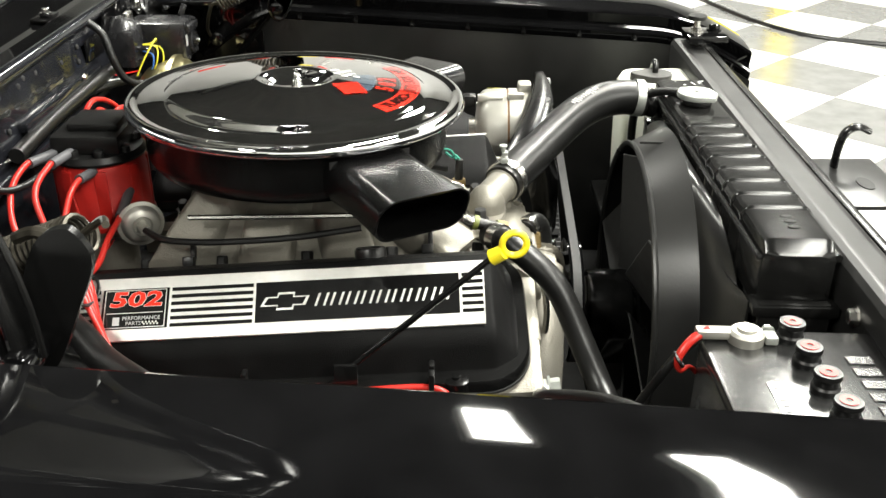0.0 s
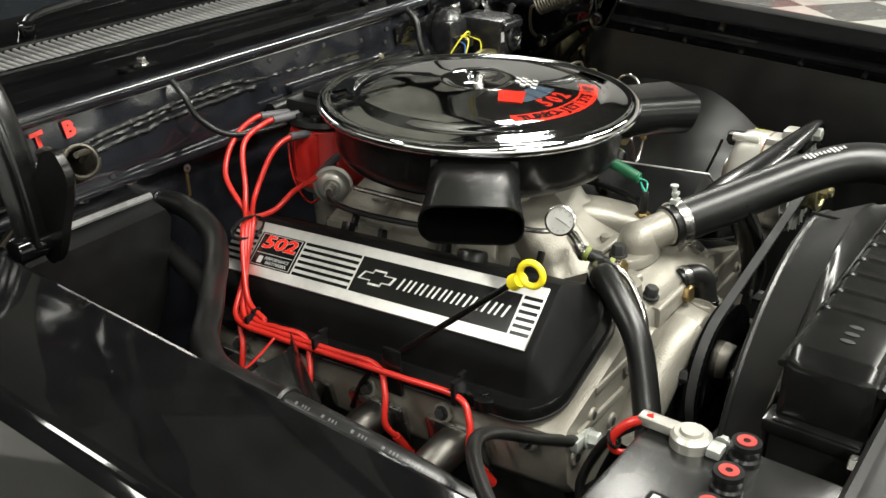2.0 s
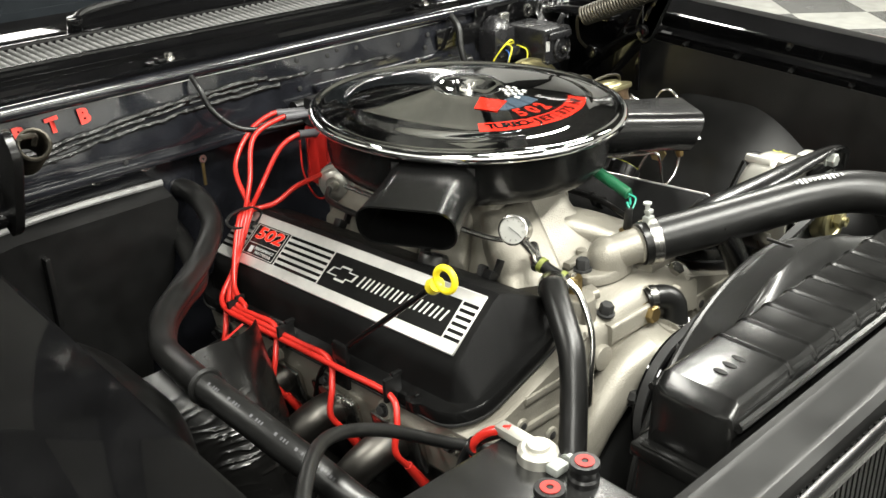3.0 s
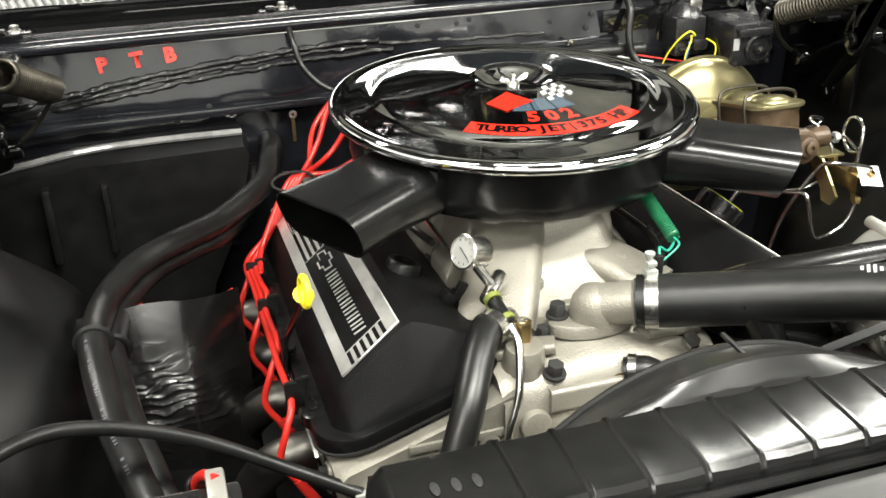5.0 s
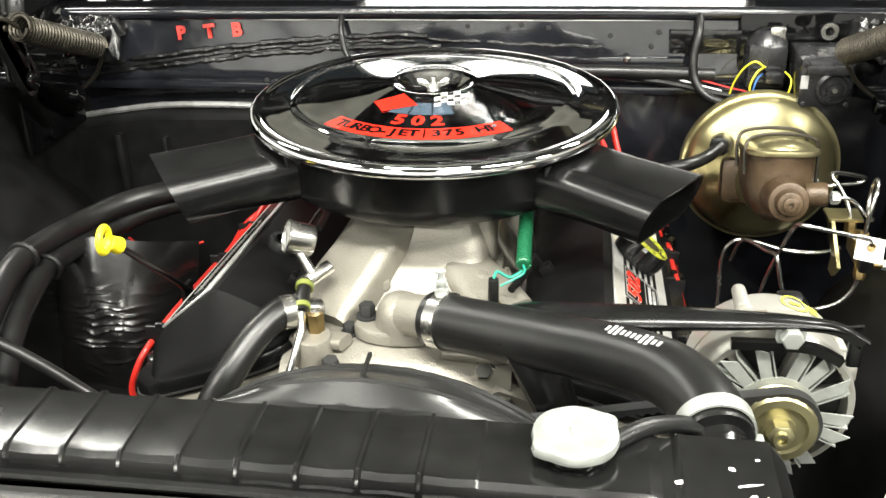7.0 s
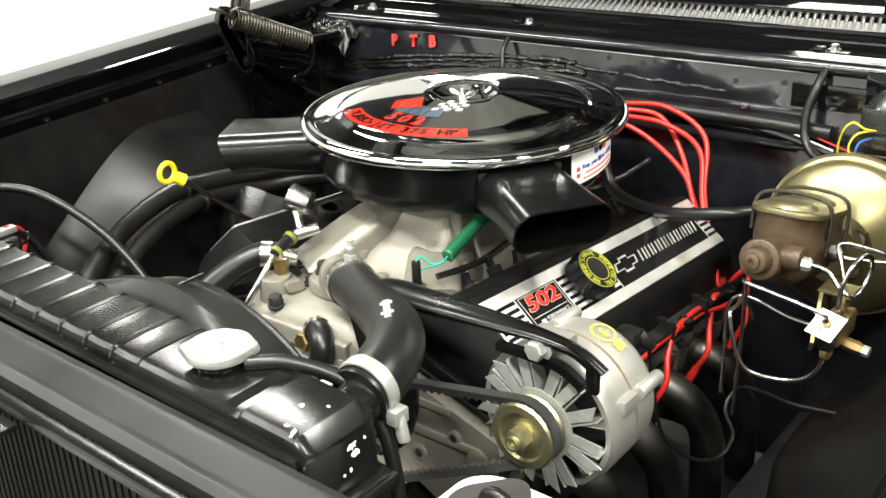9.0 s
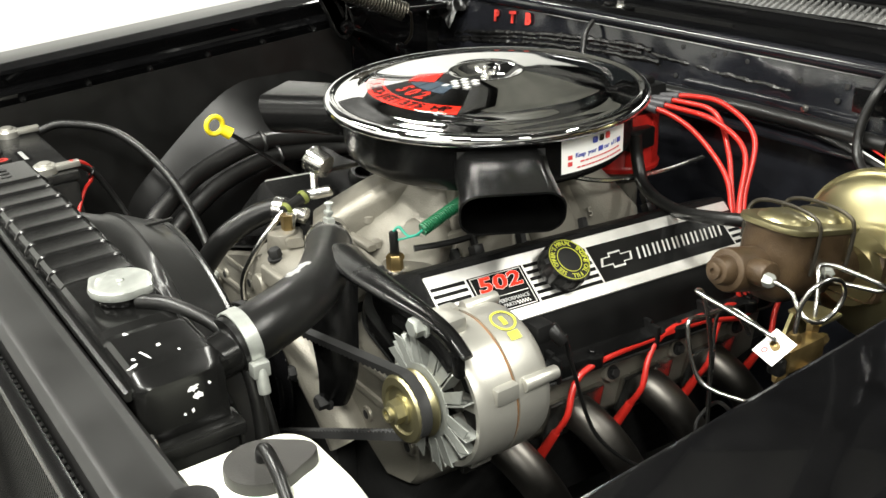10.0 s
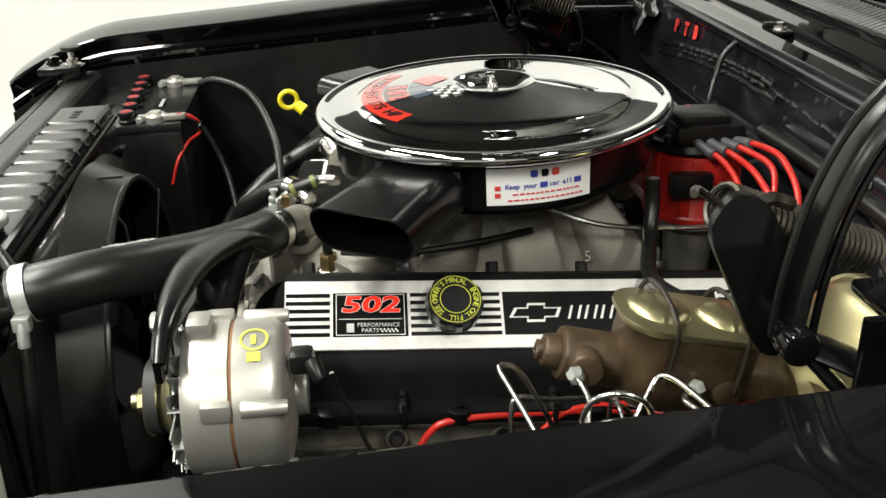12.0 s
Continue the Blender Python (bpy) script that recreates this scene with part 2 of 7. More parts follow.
def tube(pts, r, seg=12, n=8, closed=False, smooth=True, flat=None):
    """A round (or, by flat, elliptic) tube through the points. r: one radius or one for each point."""
    path = spline(pts, n, closed) if smooth else [Vector(p) for p in pts]
    m = len(path)
    if isinstance(r, (int, float)):
        rs = [r] * m
    else:
        rs = [float(np.interp(i / (m - 1) * (len(r) - 1), range(len(r)), r)) for i in range(m)]
    bm = bmesh.new()
    rings = []
    side = None
    for i, p in enumerate(path):
        a, b = (path[i - 1], path[(i + 1) % m]) if closed else (path[max(i - 1, 0)], path[min(i + 1, m - 1)])
        t = (b - a).normalized()
        if side is None:
            side = t.cross(Vector((0, 0, 1)))
            if side.length < 0.1:
                side = t.cross(Vector((0, 1, 0)))
        side = (side - t * side.dot(t)).normalized()
        up = side.cross(t)
        k = flat or 1.0
        rings.append([bm.verts.new(p + rs[i] * (side * math.cos(q * math.tau / seg) + up * k * math.sin(q * math.tau / seg))) for q in range(seg)])
    for i in range(m if closed else m - 1):
        a, b = rings[i], rings[(i + 1) % m]
        for q in range(seg):
            bm.faces.new((a[q], a[(q + 1) % seg], b[(q + 1) % seg], b[q]))
    if not closed:
        bm.faces.new(rings[0])
        bm.faces.new(list(reversed(rings[-1])))
    return bm


def loft(loops, caps=True, ring=True):
    bm = bmesh.new()
    rows = [[bm.verts.new(p) for p in lp] for lp in loops]
    k = len(rows[0])
    for a, b in zip(rows, rows[1:]):
        for i in range(k if ring else k - 1):
            bm.faces.new((a[i], a[(i + 1) % k], b[(i + 1) % k], b[i]))
    if caps and ring:
        bm.faces.new(list(reversed(rows[0])))
        bm.faces.new(rows[-1])
    return bm


def prism(poly, z0, z1, m=None, bevel=0.0):
    bm = loft([[(x, y, z0) for x, y in poly], [(x, y, z1) for x, y in poly]])
    if bevel:
        bmesh.ops.recalc_face_normals(bm, faces=bm.faces)
        bmesh.ops.bevel(bm, geom=[e for e in bm.edges if abs(e.verts[0].co.z - e.verts[1].co.z) < 1e-6], offset=bevel, segments=2, affect="EDGES")
    if m:
        bm.transform(m)
    return bm


def rrect(w, h, r, n=5):
    """A rounded rectangle as a list of (x, y)."""
    out = []
    for cx, cy, a0 in ((w / 2 - r, h / 2 - r, 0), (-w / 2 + r, h / 2 - r, 90), (-w / 2 + r, -h / 2 + r, 180), (w / 2 - r, -h / 2 + r, 270)):
        for i in range(n + 1):
            a = radians(a0 + 90 * i / n)
            out.append((cx + r * math.cos(a), cy + r * math.sin(a)))
    return out


def sheet(fn, nu, nv, thick=0.0):
    """A grid surface fn(u, v), u and v from 0 to 1."""
    bm = bmesh.new()
    g = [[bm.verts.new(fn(i / nu, j / nv)) for j in range(nv + 1)] for i in range(nu + 1)]
    for i in range(nu):
        for j in range(nv):
            bm.faces.new((g[i][j], g[i + 1][j], g[i + 1][j + 1], g[i][j + 1]))
    if thick:
        bmesh.ops.recalc_face_normals(bm, faces=bm.faces)
        bmesh.ops.solidify(bm, geom=list(bm.faces), thickness=thick)
    return bm


def text(body, size, m, depth=0.0006, bold=0.0, shear=0.0, align="CENTER", wide=1.0):
    """Lettering as a bmesh, in the x-y plane of m."""
    c = bpy.data.curves.new("lettering", "FONT")
    c.body, c.size, c.extrude, c.offset, c.shear = body, size, depth / 2, bold, shear
    c.align_x, c.align_y, c.resolution_u = align, "CENTER", 2
    o = bpy.data.objects.new("lettering", c)
    scene.collection.objects.link(o)
    bpy.context.view_layer.update()
    me = bpy.data.meshes.new_from_object(o.evaluated_get(bpy.context.evaluated_depsgraph_get()))
    bm = bmesh.new()
    bm.from_mesh(me)
    bpy.data.objects.remove(o)
    bpy.data.meshes.remove(me)
    bpy.data.curves.remove(c)
    bm.transform(m @ Matrix.Diagonal((wide, 1, 1, 1)))
    return bm


def frame_of(o, x, y):
    """A matrix with origin o and the axes x, y (made square)."""
    x = Vector(x).normalized()
    z = x.cross(Vector(y)).normalized()
    y = z.cross(x)
    return Matrix(((x.x, y.x, z.x, o[0]), (x.y, y.y, z.y, o[1]), (x.z, y.z, z.z, o[2]), (0, 0, 0, 1)))


# ---- the room ----
def room():
    fl = solo("floor", box((1.5, 0, -0.02), (13, 12, 0.04)), TILEW, "pale grey showroom floor slab", "floor", kind="structure")
    t = 0.46
    bms = {0: bmesh.new(), 1: bmesh.new()}
    e1, e2 = Vector((0.7071, -0.7071, 0)) * t, Vector((0.7071, 0.7071, 0)) * t
    for i in range(-20, 21):
        for j in range(-20, 21):
            o = Vector((3.24, -1.52, 0)) + e1 * i + e2 * j
            if not (-3.2 < o.x < 7.6 and -5.6 < o.y < 5.6):
                continue
            bm = bms[(i + j) % 2]
            g = 0.002
            top = [bm.verts.new(o + e1 * a + e2 * b + Vector((0, 0, 0.004))) for a, b in ((g, g), (1 - g, g), (1 - g, 1 - g), (g, 1 - g))]
            low = [bm.verts.new((v.co.x, v.co.y, 0.0005)) for v in top]
            bm.faces.new(top)
            for k in range(4):
                bm.faces.new((low[k], low[(k + 1) % 4], top[(k + 1) % 4], top[k]))
    part("white_tile", bms[0], TILEW, fl)["kind"] = "stuff"
    part("grey_tile", bms[1], TILEB, fl)["kind"] = "stuff"
    # unseen backing walls, blackened to keep grey out of lid and paint
    for name, c, s in (("wall_west", (-3.66, 0, 1.75), (0.12, 12.2, 3.5)), ("wall_east", (8.12, 0, 1.75), (0.12, 12.2, 3.5)),
                       ("wall_north", (2.2, 6.12, 1.75), (11.6, 0.12, 3.5)), ("wall_south", (2.2, -6.12, 1.75), (11.6, 0.12, 3.5))):
        solo(name, box(c, s), WALLD, "unseen showroom wall, near black to darken reflections", "wall", kind="structure")
    # white wall to the west; unseen panels elsewhere, all heights set for lid reflections
    for c, s in (((-3.57, 2.3, 1.1), (0.06, 7.4, 2.2)), ((-3.57, -3.7, 1.5), (0.06, 4.6, 3.0)), ((8.03, 0, 1.7), (0.06, 12, 3.4)), ((2.2, 6.03, 1.2), (11.4, 0.06, 2.4)), ((2.2, -6.03, 1.3), (11.4, 0.06, 2.6))):
        solo("wall_panel", box(c, s), WALLM, "white wall panel with its height set for reflections", "wall panel", kind="structure")
    # unseen ceiling, added near black for deep reflections
    solo("ceiling", box((2.2, 0, 3.56), (11.8, 12.2, 0.12)), CEILM, "unseen ceiling kept near black to darken reflections", "ceiling", kind="structure")
    for lx, ly, lw in LAMPS:
        th = thing("ceiling_light", (lx, ly, 3.5), "white rectangular ceiling light fixture", "ceiling light", "ceiling lights")
        part("housing", join(box((lx, ly, 3.46), (1.92, 0.44, 0.07), 0.01), box((lx, ly - 0.20, 3.40), (1.92, 0.03, 0.06)), box((lx, ly + 0.20, 3.40), (1.92, 0.03, 0.06))), WALLM, th)


room()


# ---- the car body round the engine bay ----
def fender(side):
    s = side
    FX, Z0, SL = (0.665, 0.919, 0.065) if s > 0 else (0.645, 0.945, 0.075)   # inner edge: offset, height, rise to the rear

    def edge(y):
        fall = max(0.0, -0.57 - y)
        return FX - 0.55 * fall ** 1.6, Z0 + SL * y - 1.5 * fall ** 2

    YF = -0.755

    def top(u, v):
        y = YF + (u ** 1.3) * 1.55
        x, z = edge(y)
        return (s * (x + v * 0.128), y, z + 0.007 * math.sin(min(1, v * 1.5) * math.pi / 2) - 0.38 * max(0, v - 0.86) ** 2)

    def lip(u, v):
        y = YF + (u ** 1.3) * 1.13
        x, z = edge(y)
        prof = [(0.0, 0.0), (-0.0035, -0.0015), (-0.005, -0.005), (0.002, -0.027), (-0.001, -0.031), (-0.009, -0.033), (-0.011, -0.037), (-0.002, -0.062)]
        k = v * (len(prof) - 1)
        i = min(int(k), len(prof) - 2)
        f = k - i
        return (s * (x + prof[i][0] * (1 - f) + prof[i + 1][0] * f), y, z + prof[i][1] * (1 - f) + prof[i + 1][1] * f)

    def flank(u, v):
        y = YF + (u ** 1.3) * 1.55
        x, z = edge(y)
        back = 0.035 * math.sin(min(1.0, v * 5) * math.pi) * max(0.0, 1 - u * 12)
        return (s * (x + 0.128 + 0.03 * math.sin(v * math.pi)), y + back, z - 0.0006 - v * 0.5)
    th = thing("front_fender", (s * 0.8, 0, 0.4), "glossy black front fender with a rolled inner lip", "car fender", "front fenders")
    part("top_panel", sheet(top, 60, 18, 0.003), BODY, th)
    part("side_panel", sheet(flank, 40, 24, 0.003), BODY, th)
    part("inner_lip", sheet(lip, 60, 21, 0.002), BODY, th, sharp=24)

    # nose of the fender, with a hollowed front edge
    def front(u, v):
        x, z = edge(YF)
        return (s * (x + 0.128 * u), YF + 0.035 * math.sin(min(1.0, v * 3) * math.pi) + 0.002, z - 0.004 - v * 0.16)
    part("front_panel", sheet(front, 8, 16, 0.003), BODY, th)

    # inner fender: an upright sheet, with the wheelhouse bulging out of it
    def inner(u, v):
        y = YF + u * 1.13
        xe, ze = edge(y)
        return (s * (xe - 0.014 - 0.03 * v), y, ze - 0.052 - v * 0.47)
    part("inner_panel", sheet(inner, 40, 20, 0.002), INNER, th, "black inner fender skirt")
    yc, amp, zc, shelf = (0.0, 0.130, 0.69, 0.0) if s < 0 else (0.0, 0.095, 0.65, 0.075)

    def ease(v):
        v = max(0.0, min(1.0, v))
        return v * v * (3 - 2 * v)

    def house(u, v):
        q = -1 + 2 * u
        y = yc + 0.345 * q
        xe, ze = edge(y)
        hump = ease(1.15 - 1.15 * abs(q)) if abs(q) < 1 else 0.0
        zt = zc + 0.15 * hump
        k = min(1.0, v * 1.8)
        z = zt - 0.13 * k - max(0.0, v - 1 / 1.8) * (zt - 0.13 - 0.40) * 1.8 / 0.8
        deep = (ze - 0.052 - z) / 0.47
        out = amp * (0.35 * ease(k) + 0.65 * math.sin(k * math.pi / 2)) + shelf * ease((0.705 - z) / 0.09)
        x = xe - 0.0115 - 0.03 * deep - out * hump ** 0.8
        return (s * x, y, z)
    part("wheelhouse", sheet(house, 60, 40, 0.002), WHEELH, th, "satin black wheelhouse bulge", sharp=60)
    for k in range(9):
        y = -0.54 + k * 0.105
        x, z = edge(y)
        part("fender_bolt", hexbolt((s * (x - 0.006), y, z - 0.048), (s * (x - 0.0165), y, z - 0.050), 0.0045), PAN, th, "small black fender bolt")
    return th


fender(-1)
fender(1)


def firewall():
    th = thing("firewall", (0, 0.40, 0.5), "black painted firewall with a lumpy sealed seam", "firewall", kind="structure")
    def face(u, v):
        x = -0.66 + u * 1.32
        z = 0.935 - v * 0.62
        y = 0.372 + 0.004 * noise.noise((x * 6, z * 9, 0)) + 0.002 * noise.noise((x * 25, z * 25, 3))
        y += max(0.0, z - 0.845) * 0.17 - 0.007
        if z < 0.845:
            y += 0.012 * min(1, (0.845 - z) / 0.01)
        return (x, y, z)
    part("panel", sheet(face, 110, 60, 0.004), FWALL, th)
    # rolled upper edge and cowl shelf
    part("rolled_edge", tube([(-0.64, 0.378, 0.9445), (-0.3, 0.378, 0.9465), (0, 0.378, 0.947), (0.3, 0.378, 0.9465), (0.64, 0.378, 0.9445)], 0.0105, 12), FWALL, th)
    def shelf(u, v):
        x = -0.68 + u * 1.36
        q = [(0.380, 0.956), (0.405, 0.959), (0.412, 0.950), (0.440, 0.950), (0.452, 0.957), (0.49, 0.964), (0.498, 0.969)]
        k = v * (len(q) - 1)
        i = min(int(k), len(q) - 2)
        f = k - i
        return (x, q[i][0] * (1 - f) + q[i + 1][0] * f, q[i][1] * (1 - f) + q[i + 1][1] * f)
    part("cowl_shelf", sheet(shelf, 40, 24, 0.003), BODY, th)
    # seam sealer, laid on by hand
    def bead(x0, z0, x1, z1, r, seed):
        pts, rs = [], []
        n = 220
        for i in range(n + 1):
            f = i / n
            x = x0 + (x1 - x0) * f
            z = z0 + (z1 - z0) * (math.sin(f * math.pi / 2) if z1 > z0 else f) + 0.004 * noise.noise((x * 22, seed, 0)) + 0.0012 * noise.noise((x * 80, seed, 2))
            pts.append((x, 0.369 + (z - 0.885) * 0.17, z))
            rs.append(r * (0.85 + 0.6 * noise.noise((x * 62, seed, 5))))
        return tube(pts, rs, 8, 1, smooth=False)
    part("sealer_bead", bead(-0.62, 0.862, -0.06, 0.914, 0.0058, 1.0), SEALER, th, "lumpy black seam sealer")
    part("sealer_bead", bead(-0.62, 0.848, -0.04, 0.898, 0.0055, 2.0), SEALER, th, "lumpy black seam sealer")
    part("sealer_bead", bead(-0.06, 0.908, 0.2, 0.898, 0.0045, 3.0), SEALER, th, "lumpy black seam sealer")
    part("sealer_bead", bead(-0.60, 0.856, -0.08, 0.906, 0.0045, 4.0), SEALER, th, "lumpy black seam sealer")
    for sd in (-1, 1):
        def crumple(u, v):
            x, y = 0.535 + 0.105 * u, 0.325 + 0.075 * v
            ridge = 1 - abs(noise.noise((u * 7 + sd, v * 3.5, 2.0))) * 2
            z = 0.928 + 0.016 * v + 0.008 * ridge + 0.004 * noise.noise((u * 18, v * 9, sd)) - 0.03 * max(0, 0.2 - v) / 0.2 - 0.02 * max(0, 0.12 - u) / 0.12
            return (sd * x, y, z)
        part("sealer_patch", sheet(crumple, 48, 30, 0.002), SEALER, th, "crumpled glossy black sealer", sharp=60)
    part("lower_ledge", box((0, 0.366, 0.838), (1.24, 0.03, 0.012), 0.004), FWALL, th)
    part("stiffener", box((0.17, 0.362, 0.880), (0.30, 0.018, 0.014), 0.005), FWALL, th)
    for x, z in ((-0.44, 0.888), (-0.314, 0.846), (-0.36, 0.83), (-0.285, 0.833), (-0.004, 0.885), (0.06, 0.925), (0.08, 0.93), (0.0, 0.928), (0.12, 0.926), (0.21, 0.915), (0.28, 0.92), (0.27, 0.90)):
        part("plug", lathe([(0, 0), (0.0042, 0), (0.0036, 0.0016), (0.002, 0.002), (0, 0.002)], along((x, 0.367 + (z - 0.885) * 0.17, z), (x, 0.3, z)), 14), DARK, th)
    for x in (-0.285, -0.36):
        part("screw", hexbolt((x, 0.365, 0.834), (x, 0.357, 0.834), 0.007), STEEL, th)
    part("screw", lathe([(0, 0), (0.006, 0), (0.004, 0.004), (0, 0.005)], along((0.235, 0.352, 0.886), (0.235, 0.3, 0.886)), 14), STEEL, th)
    part("data_plate", box((0.345, 0.3655, 0.908), (0.10, 0.004, 0.034), 0.001), GLOSS, th, "black painted data plate")
    for x, ch in ((-0.447, "P"), (-0.401, "T"), (-0.357, "B")):
        m = frame_of((x, 0.3700, 0.916 + (x + 0.453) * 0.06), (1, 0, 0.1), (0, 0.17, 1))
        part("painted_letter", text(ch, 0.027, m, 0.0014, 0.0015), REDPAINT, th, "hand-painted red letter")
    for x in (-0.195, 0.32, -0.56, 0.58):
        part("cowl_clamp", join(box((x, 0.43, 0.955), (0.055, 0.026, 0.007), 0.003), box((x - 0.012, 0.422, 0.961), (0.014, 0.016, 0.008), 0.003)), PAN, th, "black cowl clamp")
        part("cowl_bolt", join(lathe([(0, 0), (0.0095, 0), (0.009, 0.0018), (0, 0.002)], Matrix.Translation((x + 0.006, 0.43, 0.9585)), 18), hexbolt((x + 0.006, 0.43, 0.96), (x + 0.006, 0.43, 0.968), 0.0065)), STEEL, th, "bright plated bolt")



firewall()


def cowl_vent():
    th = thing("cowl_vent", (0, 0.52, 0.95), "black cowl grille with a row of narrow slats", "cowl vent")
    part("front_rail", box((0, 0.502, 0.970), (1.36, 0.010, 0.012), 0.003), BODY, th)
    part("rear_rail", box((0, 0.566, 0.984), (1.36, 0.010, 0.014), 0.003), BODY, th)
    part("floor_panel", box((0, 0.535, 0.945), (1.36, 0.07, 0.004)), DARK, th)
    bm = box((0, 0, 0), (0.0058, 0.058, 0.010), 0.0026, 3)
    me = finish(bm, "slat", SLAT)
    for i in range(112):
        o = new("slat", me)
        o.parent = th
        o.matrix_parent_inverse = WHERE[th].inverted()
        o.matrix_basis = pose(-0.66 + i * 0.0119, 0.534, 0.976, 12, 0, 14)


cowl_vent()


def windshield():
    th = thing("windshield", (0, 0.7, 0.98), "dark raked windshield above a black rear cowl", "windshield")
    part("rear_cowl", loft([[(-0.70, 0.571, 0.975), (-0.70, 0.60, 0.990), (-0.70, 0.66, 1.005), (-0.70, 0.66, 0.96)], [(0.70, 0.571, 0.975), (0.70, 0.60, 0.990), (0.70, 0.66, 1.005), (0.70, 0.66, 0.96)]]), BODY, th)
    part("glass", box((0, 0, 0.30), (1.40, 0.008, 0.62), 0.002, 1, m=pose(0, 0.66, 1.0, -52, 0, 0)), GLASS, th, "dark glass")
    for x in (-0.25, 0.35):
        part("wiper_arm", tube([(x, 0.60, 0.997), (x + 0.06, 0.63, 1.012), (x + 0.35, 0.66, 1.018)], 0.006, 8), PAN, th, "black wiper arm")
        part("wiper_pivot", cyl((x, 0.598, 0.985), (x, 0.594, 1.008), 0.012, bevel=0.002), BODY, th)


windshield()


def hood():
    # open hood: hinged at the cowl, leaning up over the bay
    m = pose(0, 0.66, 1.10, -57, 0, 0)
    th = thing("hood", m, "open glossy black car hood with stamped ribs", "car hood")
    part("skin", box((0, -0.62, 0.02), (1.36, 1.24, 0.01), 0.004, m=None), GLOSS, th, local=True)
    part("lining", box((0, -0.74, 0.0115), (0.86, 0.44, 0.005), 0.002, m=None), HOODIN, th, "grey inner hood panel", local=True)
    for sx in (-1, 1):
        part("side_lining", prism([(sx * 0.20, -0.16), (sx * 0.56, -0.13), (sx * 0.56, -0.50), (sx * 0.44, -0.50)], 0.009, 0.014), HOODIN, th, "grey inner hood panel", local=True)
    for k, (c, s) in enumerate((((-0.62, -0.62, 0.002), (0.09, 1.18, 0.03)), ((0.62, -0.62, 0.002), (0.09, 1.18, 0.03)), ((0, -0.06, 0.002), (1.12, 0.09, 0.03)),
                                ((0, -1.18, 0.002), (1.12, 0.09, 0.03)))):
        part("rib", box(c, s, 0.008), GLOSS, th, local=True)
    for sx in (-1, 1):
        part("rib", box((0, 0, 0), (0.08, 1.05, 0.026), 0.008, m=pose(sx * 0.27, -0.62, 0.003, 0, 0, sx * 24)), GLOSS, th, local=True)


hood()


def hinge(s):
    th = thing("hood_counterbalance", (s * 0.58, 0.2, 0.85), "black hood hinge assembly with a heavy coil spring", "hinge", "hood hinges")
    y0 = 0.115
    part("base_plate", box((s * 0.606, 0.235, 0.865), (0.008, 0.17, 0.15), 0.003), BODY, th)
    part("gusset", box((s * 0.575, 0.25, 0.93), (0.075, 0.15, 0.010), 0.004), BODY, th)
    X = s * 0.575
    arm = [(X, y0, 0.912), (X, y0 + 0.004, 0.96), (X, y0 + 0.018, 1.02), (X, y0 + 0.045, 1.07), (X, y0 + 0.10, 1.12), (X, y0 + 0.18, 1.16)]
    part("upper_arm", tube(arm, [0.019, 0.020, 0.021, 0.021, 0.021, 0.021], 14, flat=0.3), PAN, th)
    for d in (-0.014, 0.0, 0.014):
        part("arm_rib", tube([(x + s * 0.006, y + d, z - d * 0.4) for x, y, z in arm], 0.003, 8), PAN, th)
    plate = [(-0.055, 0.985), (-0.048, 1.006), (-0.036, 1.013), (-0.015, 1.0), (0.006, 0.95), (0.016, 0.915), (0.002, 0.893), (-0.016, 0.900), (-0.038, 0.945)]
    cyp = sum(p[0] for p in plate) / len(plate)
    czp = sum(p[1] for p in plate) / len(plate)
    dense = [(p.x, p.y) for p in spline([Vector((y, z, 0)) for y, z in plate], 4, True)]
    def rim(x, k):
        return [(s * x, y0 + cyp + (y - cyp) * k, czp + (z - czp) * k) for y, z in dense]
    part("spring_plate", loft([rim(0.557, 1.0), rim(0.555, 0.97), rim(0.5555, 0.90), rim(0.559, 0.80), rim(0.559, 0.2)]), PAN, th, sharp=60)
    part("spring_plate_back", loft([rim(0.557, 1.0), rim(0.565, 1.0)]), PAN, th, sharp=60)
    for py, pz, ln in ((-0.024, 0.972, 0.022), (-0.010, 0.948, 0.026), (0.002, 0.918, 0.012)):
        part("pressed_slot", tube([(s * 0.5585, y0 + py - 0.006, pz + ln / 2), (s * 0.5565, y0 + py, pz), (s * 0.5585, y0 + py + 0.006, pz - ln / 2)], 0.0042, 8, 4), PAN, th)
    part("plate_rivet", lathe([(0, 0), (0.005, 0), (0.004, 0.003), (0, 0.004)], along((s * 0.558, y0 - 0.035, 0.992), (s * 0.5, y0 - 0.035, 0.992)), 14), SPRING, th)
    part("plate_hook", tube([(s * 0.555, y0 - 0.03, 1.0), (s * 0.552, y0 - 0.012, 1.004), (s * 0.55, y0 + 0.004, 0.998)], 0.005, 8), SPRING, th)
    part("link_arm", tube([(X, y0 + 0.002, 0.912), (s * 0.585, y0 + 0.06, 0.885), (s * 0.598, 0.25, 0.83)], [0.020, 0.026, 0.030], 12, flat=0.25), PAN, th)
    part("lower_arm", tube([(s * 0.585, y0 + 0.01, 0.905), (s * 0.595, y0 + 0.05, 0.86), (s * 0.60, 0.20, 0.82)], 0.014, 10, flat=0.35), PAN, th)
    part("pivot", cyl((s * 0.55, y0, 0.915), (s * 0.60, y0, 0.915), 0.013, bevel=0.003), BODY, th)
    part("pivot", cyl((s * 0.55, 0.225, 0.862), (s * 0.61, 0.225, 0.862), 0.013, bevel=0.003), BODY, th)
    part("bolt", hexbolt((s * 0.602, 0.27, 0.82), (s * 0.591, 0.27, 0.82), 0.009), BODY, th)
